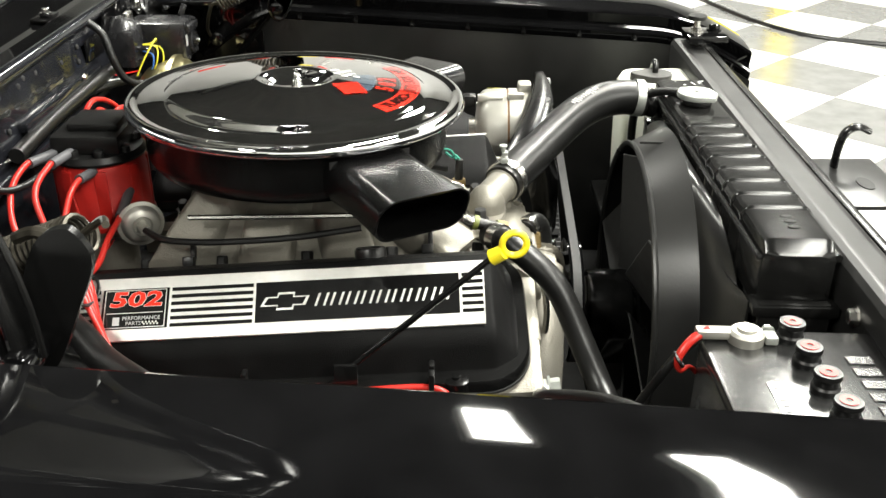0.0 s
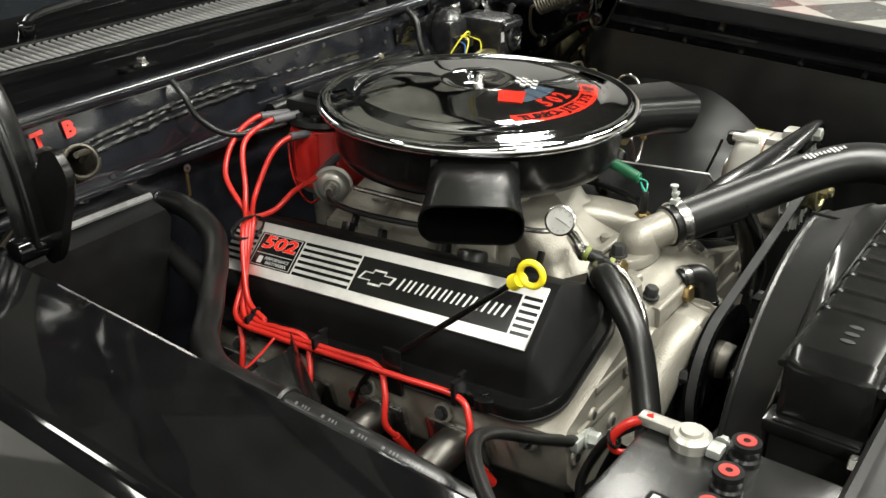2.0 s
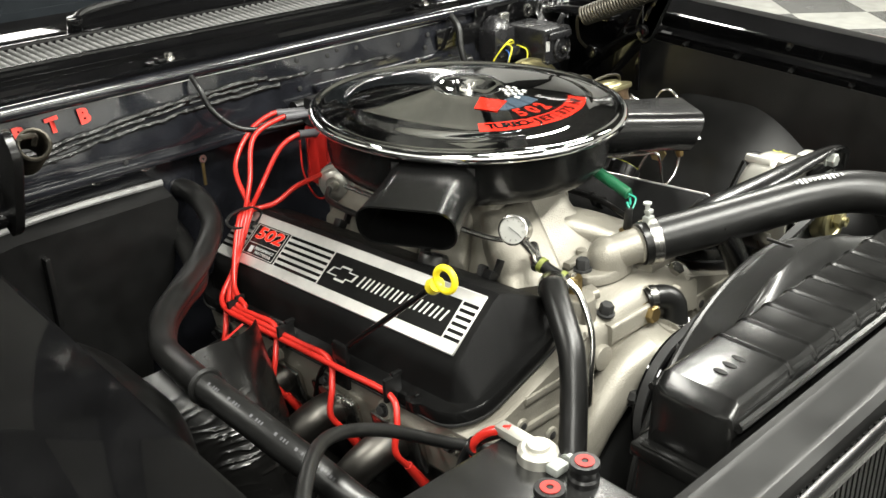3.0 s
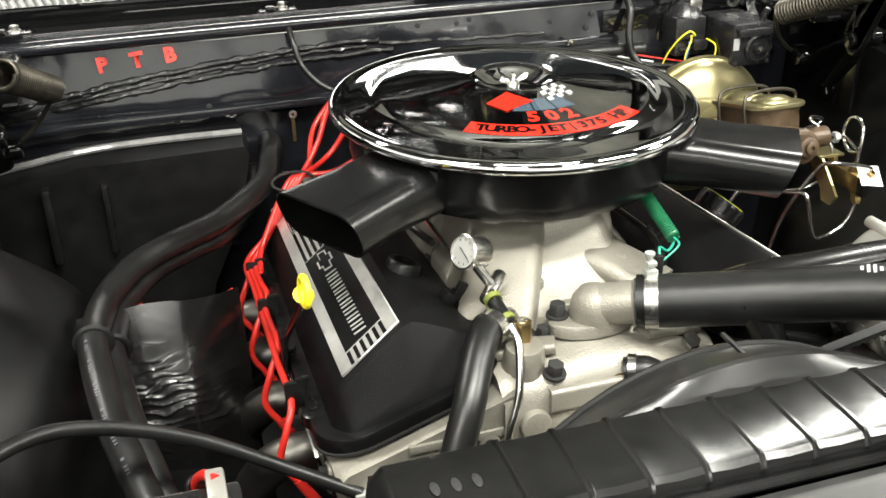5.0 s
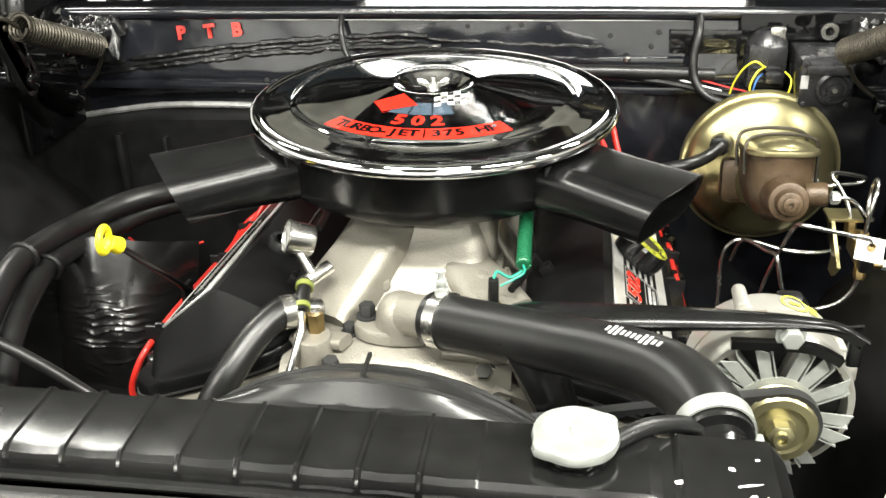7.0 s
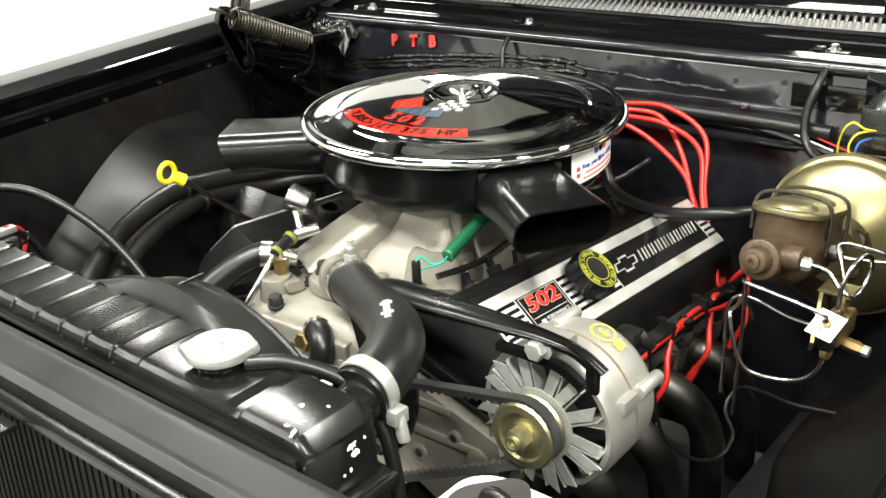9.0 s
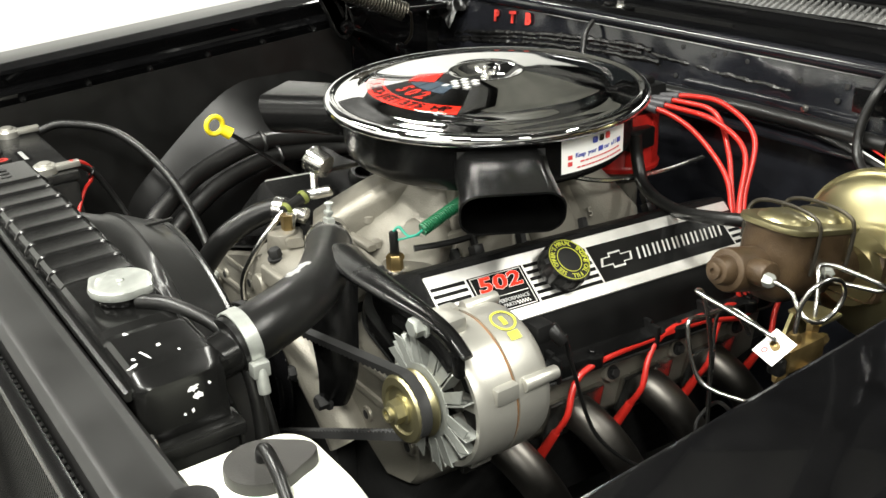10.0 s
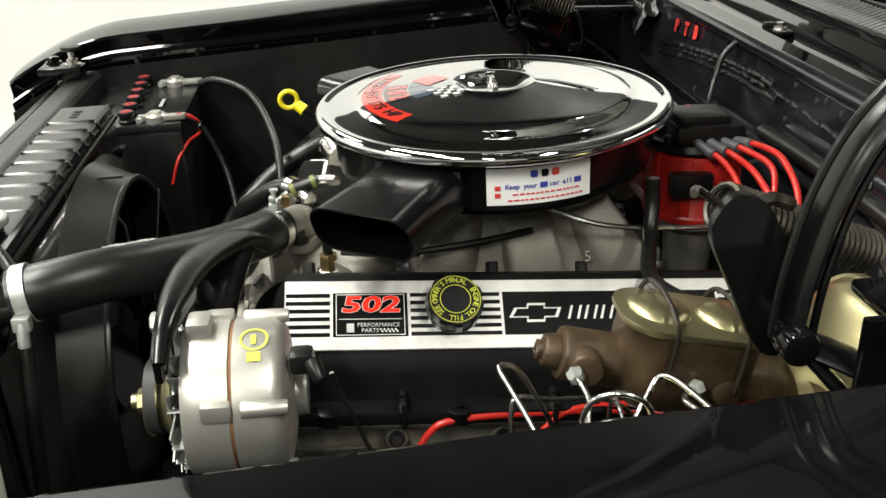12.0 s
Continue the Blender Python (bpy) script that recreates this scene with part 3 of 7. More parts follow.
    part("bolt", hexbolt((s * 0.602, 0.20, 0.81), (s * 0.591, 0.20, 0.81), 0.009), BODY, th)
    a, b = Vector((s * 0.536, 0.075, 0.995)), Vector((s * 0.502, 0.205, 0.937))
    d = (b - a).normalized()
    e1 = d.cross(Vector((0, 0, 1))).normalized()
    e2 = d.cross(e1)
    n, turns, r = 400, 26, 0.0155
    pts = [a + (b - a) * (i / n) + r * (e1 * math.cos(i / n * turns * math.tau) + e2 * math.sin(i / n * turns * math.tau)) for i in range(n + 1)]
    part("coil_spring", tube(pts, 0.0023, 6, smooth=False), SPRING, th, "dull steel coil spring")
    part("spring_hook", tube([a, a - d * 0.02 + Vector((0, 0, 0.006)), a - d * 0.03 + Vector((s * 0.015, 0, 0.006))], 0.003, 8), SPRING, th)
    part("spring_hook", tube([b, b + d * 0.012, b + d * 0.02 + Vector((s * 0.03, 0.01, -0.04)), b + Vector((s * 0.06, 0.03, -0.075))], 0.003, 8), SPRING, th)


hinge(-1)
hinge(1)


def heater_box():
    th = thing("heater_box", (-0.45, 0.33, 0.6), "black heater duct box on the firewall", "heater box")
    poly = [(-0.64, 0.50), (-0.64, 0.785), (-0.50, 0.806), (-0.275, 0.808), (-0.268, 0.795), (-0.29, 0.70), (-0.34, 0.60), (-0.36, 0.50)]
    bm = loft([[(x, 0.372, z) for x, z in poly], [(x, 0.345, z) for x, z in poly], [(x * 0.985 - 0.006, 0.31, z - 0.01) for x, z in poly]])
    part("case", bm, PLASTIC, th)
    part("flange", tube([(-0.64, 0.343, 0.787), (-0.50, 0.340, 0.808), (-0.40, 0.340, 0.812), (-0.275, 0.341, 0.810)], 0.005, 8), SLAT, th)
    part("rib", box((-0.545, 0.305, 0.72), (0.012, 0.02, 0.11), 0.004), PLASTIC, th)
    part("rib", box((-0.47, 0.305, 0.72), (0.008, 0.016, 0.10), 0.003), PLASTIC, th)


heater_box()


def chassis():
    th = thing("chassis_frame", (0, 0, 0.3), "dark steel chassis frame low in the engine bay", "chassis")
    for s in (-1, 1):
        part("frame_rail", box((s * 0.40, -0.15, 0.36), (0.10, 1.15, 0.11), 0.012), DARK, th)
        part("splash_panel", box((s * 0.52, -0.20, 0.405), (0.22, 1.00, 0.006), 0.002), DARK, th)
        part("rail_leg", box((s * 0.40, -0.60, 0.155), (0.06, 0.06, 0.31), 0.006), DARK, th)
    part("undertray", box((0, -0.12, 0.285), (1.30, 1.15, 0.008), 0.002), DARK, th, "dark undertray")
    part("crossmember", box((0, -0.30, 0.34), (0.78, 0.24, 0.09), 0.02), DARK, th)
    part("crossmember", box((0, -0.60, 0.33), (0.78, 0.10, 0.08), 0.015), DARK, th)


chassis()


def radiator_support():
    th = thing("radiator_support", (0, -0.68, 0.4), "black radiator support panel across the nose", "radiator support")
    def bar(u, v):
        x = -0.60 + u * 1.20
        q = [(-0.597, 0.60), (-0.597, 0.842), (-0.602, 0.849), (-0.610, 0.851), (-0.643, 0.848), (-0.650, 0.842), (-0.652, 0.70)]
        k = v * (len(q) - 1)
        i = min(int(k), len(q) - 2)
        f = k - i
        return (x, q[i][0] * (1 - f) + q[i + 1][0] * f, q[i][1] * (1 - f) + q[i + 1][1] * f)
    part("top_bar", sheet(bar, 30, 36, 0.003), SUPPORT, th)
    fin = part("core_fin", box((-0.585, -0.6575, 0.655), (0.0062, 0.007, 0.36)), CRINKLE, th, "thin black cooling fin")
    for i in range(1, 118):
        o = new("core_fin", fin.data)
        o.parent, o.matrix_parent_inverse = th, fin.matrix_parent_inverse
        o.matrix_basis = Matrix.Translation((i * 0.010, 0, 0))
    part("core_frame", box((0, -0.663, 0.832), (1.19, 0.012, 0.012), 0.003), PAN, th)
    for s in (-1, 1):
        part("side_panel", box((s * 0.47, -0.612, 0.60), (0.30, 0.012, 0.46), 0.004), INNER, th)
        part("corner_bracket", join(box((s * 0.555, -0.645, 0.868), (0.07, 0.07, 0.012), 0.003), hexbolt((s * 0.57, -0.665, 0.874), (s * 0.57, -0.665, 0.884), 0.010), box((s * 0.575, -0.635, 0.845), (0.05, 0.03, 0.05), 0.004)), BODY, th)
        part("bolt", hexbolt((s * 0.345, -0.597, 0.815), (s * 0.345, -0.586, 0.815), 0.008), STEEL, th)


radiator_support()


def nose():
    th = thing("hood_latch", (-0.02, -0.70, 0.80), "black hooked hood latch on a slotted plate", "hood latch")
    part("plate", box((-0.02, -0.715, 0.822), (0.16, 0.09, 0.006), 0.002), INNER, th)
    part("hook", tube([(0.03, -0.70, 0.82), (0.03, -0.702, 0.85), (0.03, -0.708, 0.872), (0.03, -0.722, 0.880), (0.03, -0.738, 0.874)], 0.009, 10, flat=0.5), PAN, th)
    # flat dark disc in place of the shaded slot
    part("slot", lathe([(0, 0), (0.014, 0), (0.014, 0.001), (0, 0.001)], Matrix.Translation((-0.03, -0.72, 0.8252)) @ Matrix.Diagonal((1.4, 0.7, 1, 1)), 20), DARK, th)
    part("stay", box((-0.02, -0.70, 0.70), (0.05, 0.02, 0.24), 0.003), INNER, th)
    gp = thing("nose_panel", (0, -0.80, 0.5), "black painted nose panel ahead of the radiator", "nose panel")
    part("panel", box((0, -0.76, 0.34), (1.10, 0.02, 0.20), 0.006), BODY, gp)
    part("lower_panel", box((0, -0.71, 0.43), (1.10, 0.12, 0.02), 0.004), INNER, gp)
    for s in (-1, 1):
        bp = thing("hood_bumper", (s * 0.548, -0.628, 0.874), "round rubber-topped hood bumper bolt", "bumper", "hood bumpers")
        part("bolt", cyl((s * 0.548, -0.628, 0.872), (s * 0.548, -0.628, 0.90), 0.006), STEEL, bp)
        part("nut", hexbolt((s * 0.548, -0.628, 0.874), (s * 0.548, -0.628, 0.884), 0.010), STEEL, bp)
        part("pad", lathe([(0, 0), (0.016, 0), (0.017, 0.003), (0.016, 0.007), (0, 0.008)], Matrix.Translation((s * 0.548, -0.628, 0.898)), 20), RUBBER, bp)
    solo("power_cable", tube([(6.5, -1.2, 0.012), (5.2, -1.6, 0.012), (4.2, -1.9, 0.012), (3.8, -2.3, 0.012), (3.6, -3.2, 0.012)], 0.012, 8), RUBBER, "black power cable lying on the tiled floor", "cable")
    yb = thing("floor_stand", (5.3, -2.35, 0), "yellow painted steel floor stand", "stand")
    part("post", box((5.3, -2.35, 0.45), (0.16, 0.16, 0.86), 0.02), YELLOW, yb)
    part("foot", box((5.3, -2.35, 0.02), (0.36, 0.36, 0.03), 0.005), YELLOW, yb)
    rb = thing("storage_rack", (6.9, 1.6, 0), "metal shelf rack with red boxes", "rack")
    for z in (0.3, 0.8, 1.3):
        part("shelf", box((6.9, 1.4, z), (0.5, 2.4, 0.03)), STEEL, rb)
    for y in (0.25, 2.55):
        for x in (6.67, 7.13):
            part("upright", box((x, y, 0.75), (0.04, 0.04, 1.5)), STEEL, rb)
    for k, (y, z, c) in enumerate(((0.6, 0.92, REDDEC), (1.0, 0.9, YELLOW), (1.5, 0.93, REDDEC), (2.1, 0.9, WHITE), (0.7, 0.42, WHITE), (1.6, 0.44, REDDEC), (1.2, 1.42, WHITE), (2.0, 1.43, REDDEC))):
        solo("storage_box", box((6.88, y, z + 0.015), (0.34, 0.3, 0.24), 0.01), c, "plain storage box on the metal rack", "box", "storage boxes")


nose()


# ---- radiator, shroud, fan ----
def radiator():
    th = thing("radiator", (0, -0.56, 0.35), "black brass-tank radiator with a ribbed top tank", "radiator")
    Y0, Y1, ZT = -0.577, -0.502, 0.867
    def sec(x, zt, grow=0.0):
        c = [(Y0, 0.79), (Y0 - grow, zt - 0.010), (Y0 + 0.002, zt - 0.004), (Y0 + 0.006, zt - 0.0008), (Y0 + 0.012, zt), (Y1 - 0.012, zt), (Y1 - 0.006, zt - 0.0008),
             (Y1 - 0.002, zt - 0.004), (Y1 + grow, zt - 0.010), (Y1, 0.79)]
        return [(x, y, z) for y, z in c]
    loops = []
    loops.append([(-0.300, y * 0.8 - 0.108, z * 0.6 + 0.33) for _, y, z in sec(0, ZT)])
    loops.append(sec(-0.297, ZT - 0.012))
    loops.append(sec(-0.288, ZT - 0.002))
    loops.append(sec(-0.215, ZT - 0.001))
    x = -0.212
    while x < 0.085:
        loops += [sec(x, ZT - 0.0010), sec(x + 0.0014, ZT + 0.0012, 0.0018), sec(x + 0.0036, ZT + 0.0012, 0.0018), sec(x + 0.0050, ZT - 0.0010), sec(x + 0.022, ZT - 0.0020, -0.0008), sec(x + 0.039, ZT - 0.0010)]
        x += 0.0405
    loops += [sec(0.112, ZT - 0.002), sec(0.22, ZT - 0.002), sec(0.228, ZT - 0.006), sec(0.236, ZT - 0.006), sec(0.241, ZT - 0.002), sec(0.300, ZT - 0.003), sec(0.309, ZT - 0.013)]
    loops.append([(0.312, y * 0.8 - 0.108, z * 0.6 + 0.33) for _, y, z in sec(0, ZT)])
    part("top_tank", loft(loops), RADB, th, sharp=24)
    part("seam_bead", tube([(-0.295, Y0 - 0.003, 0.846), (0.0, Y0 - 0.004, 0.848), (0.305, Y0 - 0.003, 0.846)], 0.0045, 8), RADB, th)
    part("seam_bead", tube([(-0.295, Y1 + 0.003, 0.846), (0.0, Y1 + 0.004, 0.848), (0.305, Y1 + 0.003, 0.846)], 0.0035, 8), RADB, th)
    part("core", box((0.005, -0.540, 0.57), (0.60, 0.065, 0.46), 0.004), DARK, th)
    for s in (-0.305, 0.317):
        part("side_strap", box((s, -0.540, 0.60), (0.012, 0.075, 0.40), 0.003), RADB, th)
        part("end_flange", box((s * 0.98, -0.540, 0.792), (0.03, 0.09, 0.012), 0.003), RADB, th)
    for sx in (-0.262, -0.248, -0.234):
        # flat dark spots stand for the shade in the holes
        part("vent_hole", lathe([(0, 0), (0.0045, 0), (0.0042, 0.0003), (0, 0.0004)], Matrix.Translation((sx, -0.541, 0.8662)) @ Matrix.Diagonal((0.7, 1.5, 1, 1)), 12), DARK, th)
    part("filler_neck", lathe([(0, 0), (0.0195, 0), (0.0195, 0.008), (0.018, 0.010), (0, 0.010)], Matrix.Translation((0.171, -0.534, 0.866)), 24), RADB, th)
    part("outlet_neck", cyl((0.272, -0.50, 0.832), (0.274, -0.462, 0.840), 0.021), RADB, th)
    # paint knocked off at one end
    random.seed(4)
    def chip(at, w, h, turn, end=False):
        n = 14
        poly = []
        for q in range(n):
            a, k = q * math.tau / n, random.uniform(0.55, 1.25)
            poly.append((w * k * math.cos(a), h * k * math.sin(a)))
        if end:
            m = frame_of((0.3119, at[0], at[1]), (0, 1, 0), (-0.1, 0, 1))
        else:
            m = frame_of((at[0], at[1], ZT - 0.0032), (1, 0, 0), (0, 1, 0))
        part("paint_chip", prism(poly, 0, 0.0007, m @ Matrix.Rotation(radians(turn), 4, "Z")), WHITE, th, "bare whitish paint chip")
    for x, y, w, h, turn in ((0.243, -0.556, 0.007, 0.0028, 15), (0.254, -0.550, 0.004, 0.003, 40), (0.247, -0.549, 0.002, 0.0015, 0), (0.264, -0.543, 0.0055, 0.0020, 20), (0.272, -0.541, 0.003, 0.0024, 0),
                             (0.262, -0.560, 0.009, 0.0012, 8), (0.281, -0.556, 0.009, 0.0012, 12), (0.250, -0.563, 0.003, 0.0008, -20), (0.283, -0.566, 0.0022, 0.0016, 30), (0.293, -0.569, 0.0016, 0.006, 25), (0.209, -0.566, 0.0018, 0.0015, 0), (0.29, -0.530, 0.0015, 0.001, 0)):
        chip((x, y), w, h, turn)
    for y, z, w, h, turn in ((-0.531, 0.838, 0.0045, 0.003, 20), (-0.528, 0.830, 0.004, 0.0035, -30), (-0.534, 0.818, 0.0013, 0.002, 0), (-0.541, 0.817, 0.0014, 0.0012, 0), (-0.517, 0.838, 0.0012, 0.0015, 0)):
        chip((y, z), w, h, turn, True)
    settle(th, (0.004, -0.010, 0.001), (0, -0.54, 0.8))
    cap = thing("filler_lid", (0.171, -0.534, 0.874), "bare zinc pressure cap on the radiator neck", "filler cap")
    def capring(r, z, k):
        out = []
        for i in range(48):
            a = i * math.tau / 48
            w = 1.20 + 0.55 * k * max(0, math.cos(2 * a - 1.25)) ** 9 - 0.03 * max(0, math.cos(4 * a - 2.5 + 0.9)) ** 3
            out.append((0.171 + 0.97 * r * w * math.cos(a), -0.534 + 0.97 * r * w * math.sin(a), z))
        return out
    part("shell", loft([capring(0.0205, 0.8765, 0.26), capring(0.0240, 0.8768, 0.36), capring(0.0248, 0.8800, 0.38), capring(0.0240, 0.8838, 0.36), capring(0.0215, 0.8853, 0.20), capring(0.0185, 0.8850, 0.06), capring(0.0165, 0.8838, 0.0), capring(0.006, 0.8846, 0.0)]), ZINC, cap)
    part("gasket_ring", lathe([(0.012, 0.868), (0.0212, 0.868), (0.0218, 0.8725), (0.0205, 0.8775), (0.012, 0.8775)], Matrix.Translation((0.171, -0.534, 0)), 28, True), RADB, cap, "black neck flange")
    part("rivet", lathe([(0, 0), (0.004, 0), (0.003, 0.0018), (0, 0.002)], Matrix.Translation((0.171, -0.534, 0.8852)), 14), ZINC, cap)
    settle(cap, (0.005, -0.012, -0.001), (0, -0.54, 0.8))
    settle(solo("overflow_hose", tube([(0.197, -0.530, 0.868), (0.225, -0.505, 0.866), (0.262, -0.478, 0.845), (0.292, -0.470, 0.80), (0.305, -0.475, 0.70), (0.305, -0.49, 0.5)], 0.0065, 10), RUBBER, "thin black overflow hose from the radiator neck", "hose"), (0.004, -0.012, 0))


radiator()


def shroud():
    th = thing("fan_shroud", (0.01, -0.46, 0.4), "matt black plastic fan shroud arched over the fan", "fan shroud")
    cx, cz = 0.012, 0.632
    def arch(r_front, r_back, y0, y1):
        def fn(u, v):
            a = radians(-40 + 260 * u)
            r = r_front + (r_back - r_front) * v
            return (cx + r * math.cos(a), y0 + (y1 - y0) * v, cz + r * math.sin(a))
        return fn
    part("ring", sheet(arch(0.240, 0.217, -0.474, -0.428), 60, 4, 0.003), SHROUDM, th)
    part("rear_lip", tube([arch(0.217, 0.217, -0.428, -0.428)(i / 40, 0) for i in range(41)], 0.004, 8, 1), SHROUDM, th)
    def skirt(u, v):
        a = radians(-40 + 260 * u)
        x, z = cx + 0.238 * math.cos(a), cz + 0.238 * math.sin(a)
        tx = max(-0.30, min(0.31, cx + 0.40 * math.cos(a)))
        tz = max(0.38, min(0.800, cz + 0.34 * math.sin(a)))
        if z > tz:
            tz = min(z - 0.01, 0.84)
        return (x + (tx - x) * v, -0.474 - 0.02 * v, z + (tz - z) * v)
    part("skirt", sheet(skirt, 60, 6, 0.003), SHROUDM, th)
    part("split_seam", box((cx - 0.002, -0.451, cz + 0.231), (0.003, 0.046, 0.003), 0, m=None), SHROUDM, th)
    settle(th, (0.006, -0.010, 0.0), (0, -0.45, 0.8))
    fan = thing("cooling_fan", (0.0, -0.41, 0.62), "black engine cooling fan with flat blades", "fan")
    part("hub", join(cyl((0, -0.44, 0.632), (0, -0.38, 0.632), 0.05, bevel=0.006), cyl((0, -0.452, 0.632), (0, -0.44, 0.632), 0.03, bevel=0.003)), PAN, fan)
    for k in range(6):
        m = pose(0, -0.452, 0.632) @ Matrix.Rotation(radians(60 * k + 12), 4, "Y") @ pose(0, 0, 0.125, 0, 0, 32)
        part("blade", box((0, 0, 0), (0.08, 0.003, 0.16), 0.001, 1, m=m), DARK, fan)


shroud()


# ---- engine ----
def ez(y):
    """The engine slopes down to the rear."""
    return -0.06 * (y + 0.24)


def rot_section(pts, y, s):
    return [(s * x, y, z + ez(y)) for x, z in pts]


def engine_block():
    th = thing("engine", (0, 0, 0.3), "big-block V8 engine with bare cast aluminium heads", "engine")
    part("block", loft([rot_section([(-0.16, 0.40), (-0.27, 0.62), (-0.08, 0.70), (0.08, 0.70), (0.27, 0.62), (0.16, 0.40)], y, 1) for y in (-0.285, 0.27)]), DARK, th)
    for s in (-1, 1):
        sec = [(0.085, 0.732), (0.10, 0.738), (0.272, 0.682), (0.279, 0.676), (0.278, 0.664), (0.274, 0.640), (0.270, 0.605), (0.250, 0.580), (0.20, 0.565), (0.075, 0.63)]
        ys = [-0.298, -0.292, -0.285, 0.235, 0.245]
        loops = [rot_section([(0.19 + (x - 0.19) * k, 0.665 + (z - 0.665) * k) for x, z in sec], y, s) for y, k in zip(ys, (0.95, 0.985, 1, 1, 0.98))]
        part("cylinder_head", loft(loops), ALU, th, "bare cast aluminium cylinder head")
        for y in (-0.255, -0.143, -0.032, 0.08, 0.19):
            z = 0.655 + ez(y)
            part("head_boss", cyl((s * 0.262, y, z), (s * 0.283, y, z + 0.004), 0.0135, 0.012, bevel=0.002), ALU, th)
            part("head_bolt", hexbolt((s * 0.2825, y, z + 0.004), (s * 0.290, y, z + 0.006), 0.0065), DARK, th, "dark bolt in the head")
        for bx, bz, br in ((0.130, 0.690, 0.012), (0.165, 0.635, 0.011), (0.215, 0.672, 0.010), (0.250, 0.638, 0.012)):
            part("front_pad", cyl((s * bx, -0.290, bz), (s * bx, -0.3015, bz), br, br * 0.9, bevel=0.002), ALU, th)
            # dark disc on the pad paints the hole's shade
            part("tapped_hole", lathe([(0, 0), (br * 0.5, 0), (br * 0.45, 0.0004), (0, 0.0005)], along((s * bx, -0.3016, bz), (s * bx, -0.5, bz)), 14), DARK, th)
        part("front_rib", box((s * 0.195, -0.297, 0.665), (0.11, 0.010, 0.010), 0.003, m=None), ALU, th)
        part("front_rib", box((s * 0.160, -0.297, 0.700), (0.10, 0.008, 0.010), 0.003, m=None), ALU, th)
        part("front_boss", cyl((s * 0.245, -0.292, 0.655), (s * 0.247, -0.304, 0.656), 0.013, bevel=0.002), ALU, th)
        for k in range(4):
            y = (-0.205 if s > 0 else -0.162) + k * 0.117
            z = 0.632 + ez(y)
            part("exhaust_flange", box((0, 0, 0), (0.010, 0.085, 0.055), 0.004, m=pose(s * 0.276, y, z - 0.012, 0, s * 12, 0)), STEEL, th)
    # valley and front cover under the manifold
    part("timing_cover", box((0, -0.30, 0.56), (0.22, 0.03, 0.22), 0.01), DARK, th)


engine_block()


def headers(s):
    th = thing("exhaust_header", (s * 0.33, 0, 0.5), "bright steel exhaust header with four primary tubes", "exhaust header", "exhaust headers")
    for k in range(4):
        y = (-0.205 if s > 0 else -0.162) + k * 0.117
        z = 0.622 + ez(y)
        o = 0.0 if s < 0 else -0.018
        part("primary_tube", tube([(s * 0.262, y, z), (s * (0.304 + o), y + 0.004, z - 0.002), (s * (0.334 + o), y + 0.02, z - 0.030), (s * (0.348 + o), y + 0.045, z - 0.080), (s * (0.338 + o), y + 0.08, z - 0.16), (s * (0.33 + o), y + 0.10, z - 0.24)], 0.0222, 16), HEADER, th)


headers(-1)
headers(1)


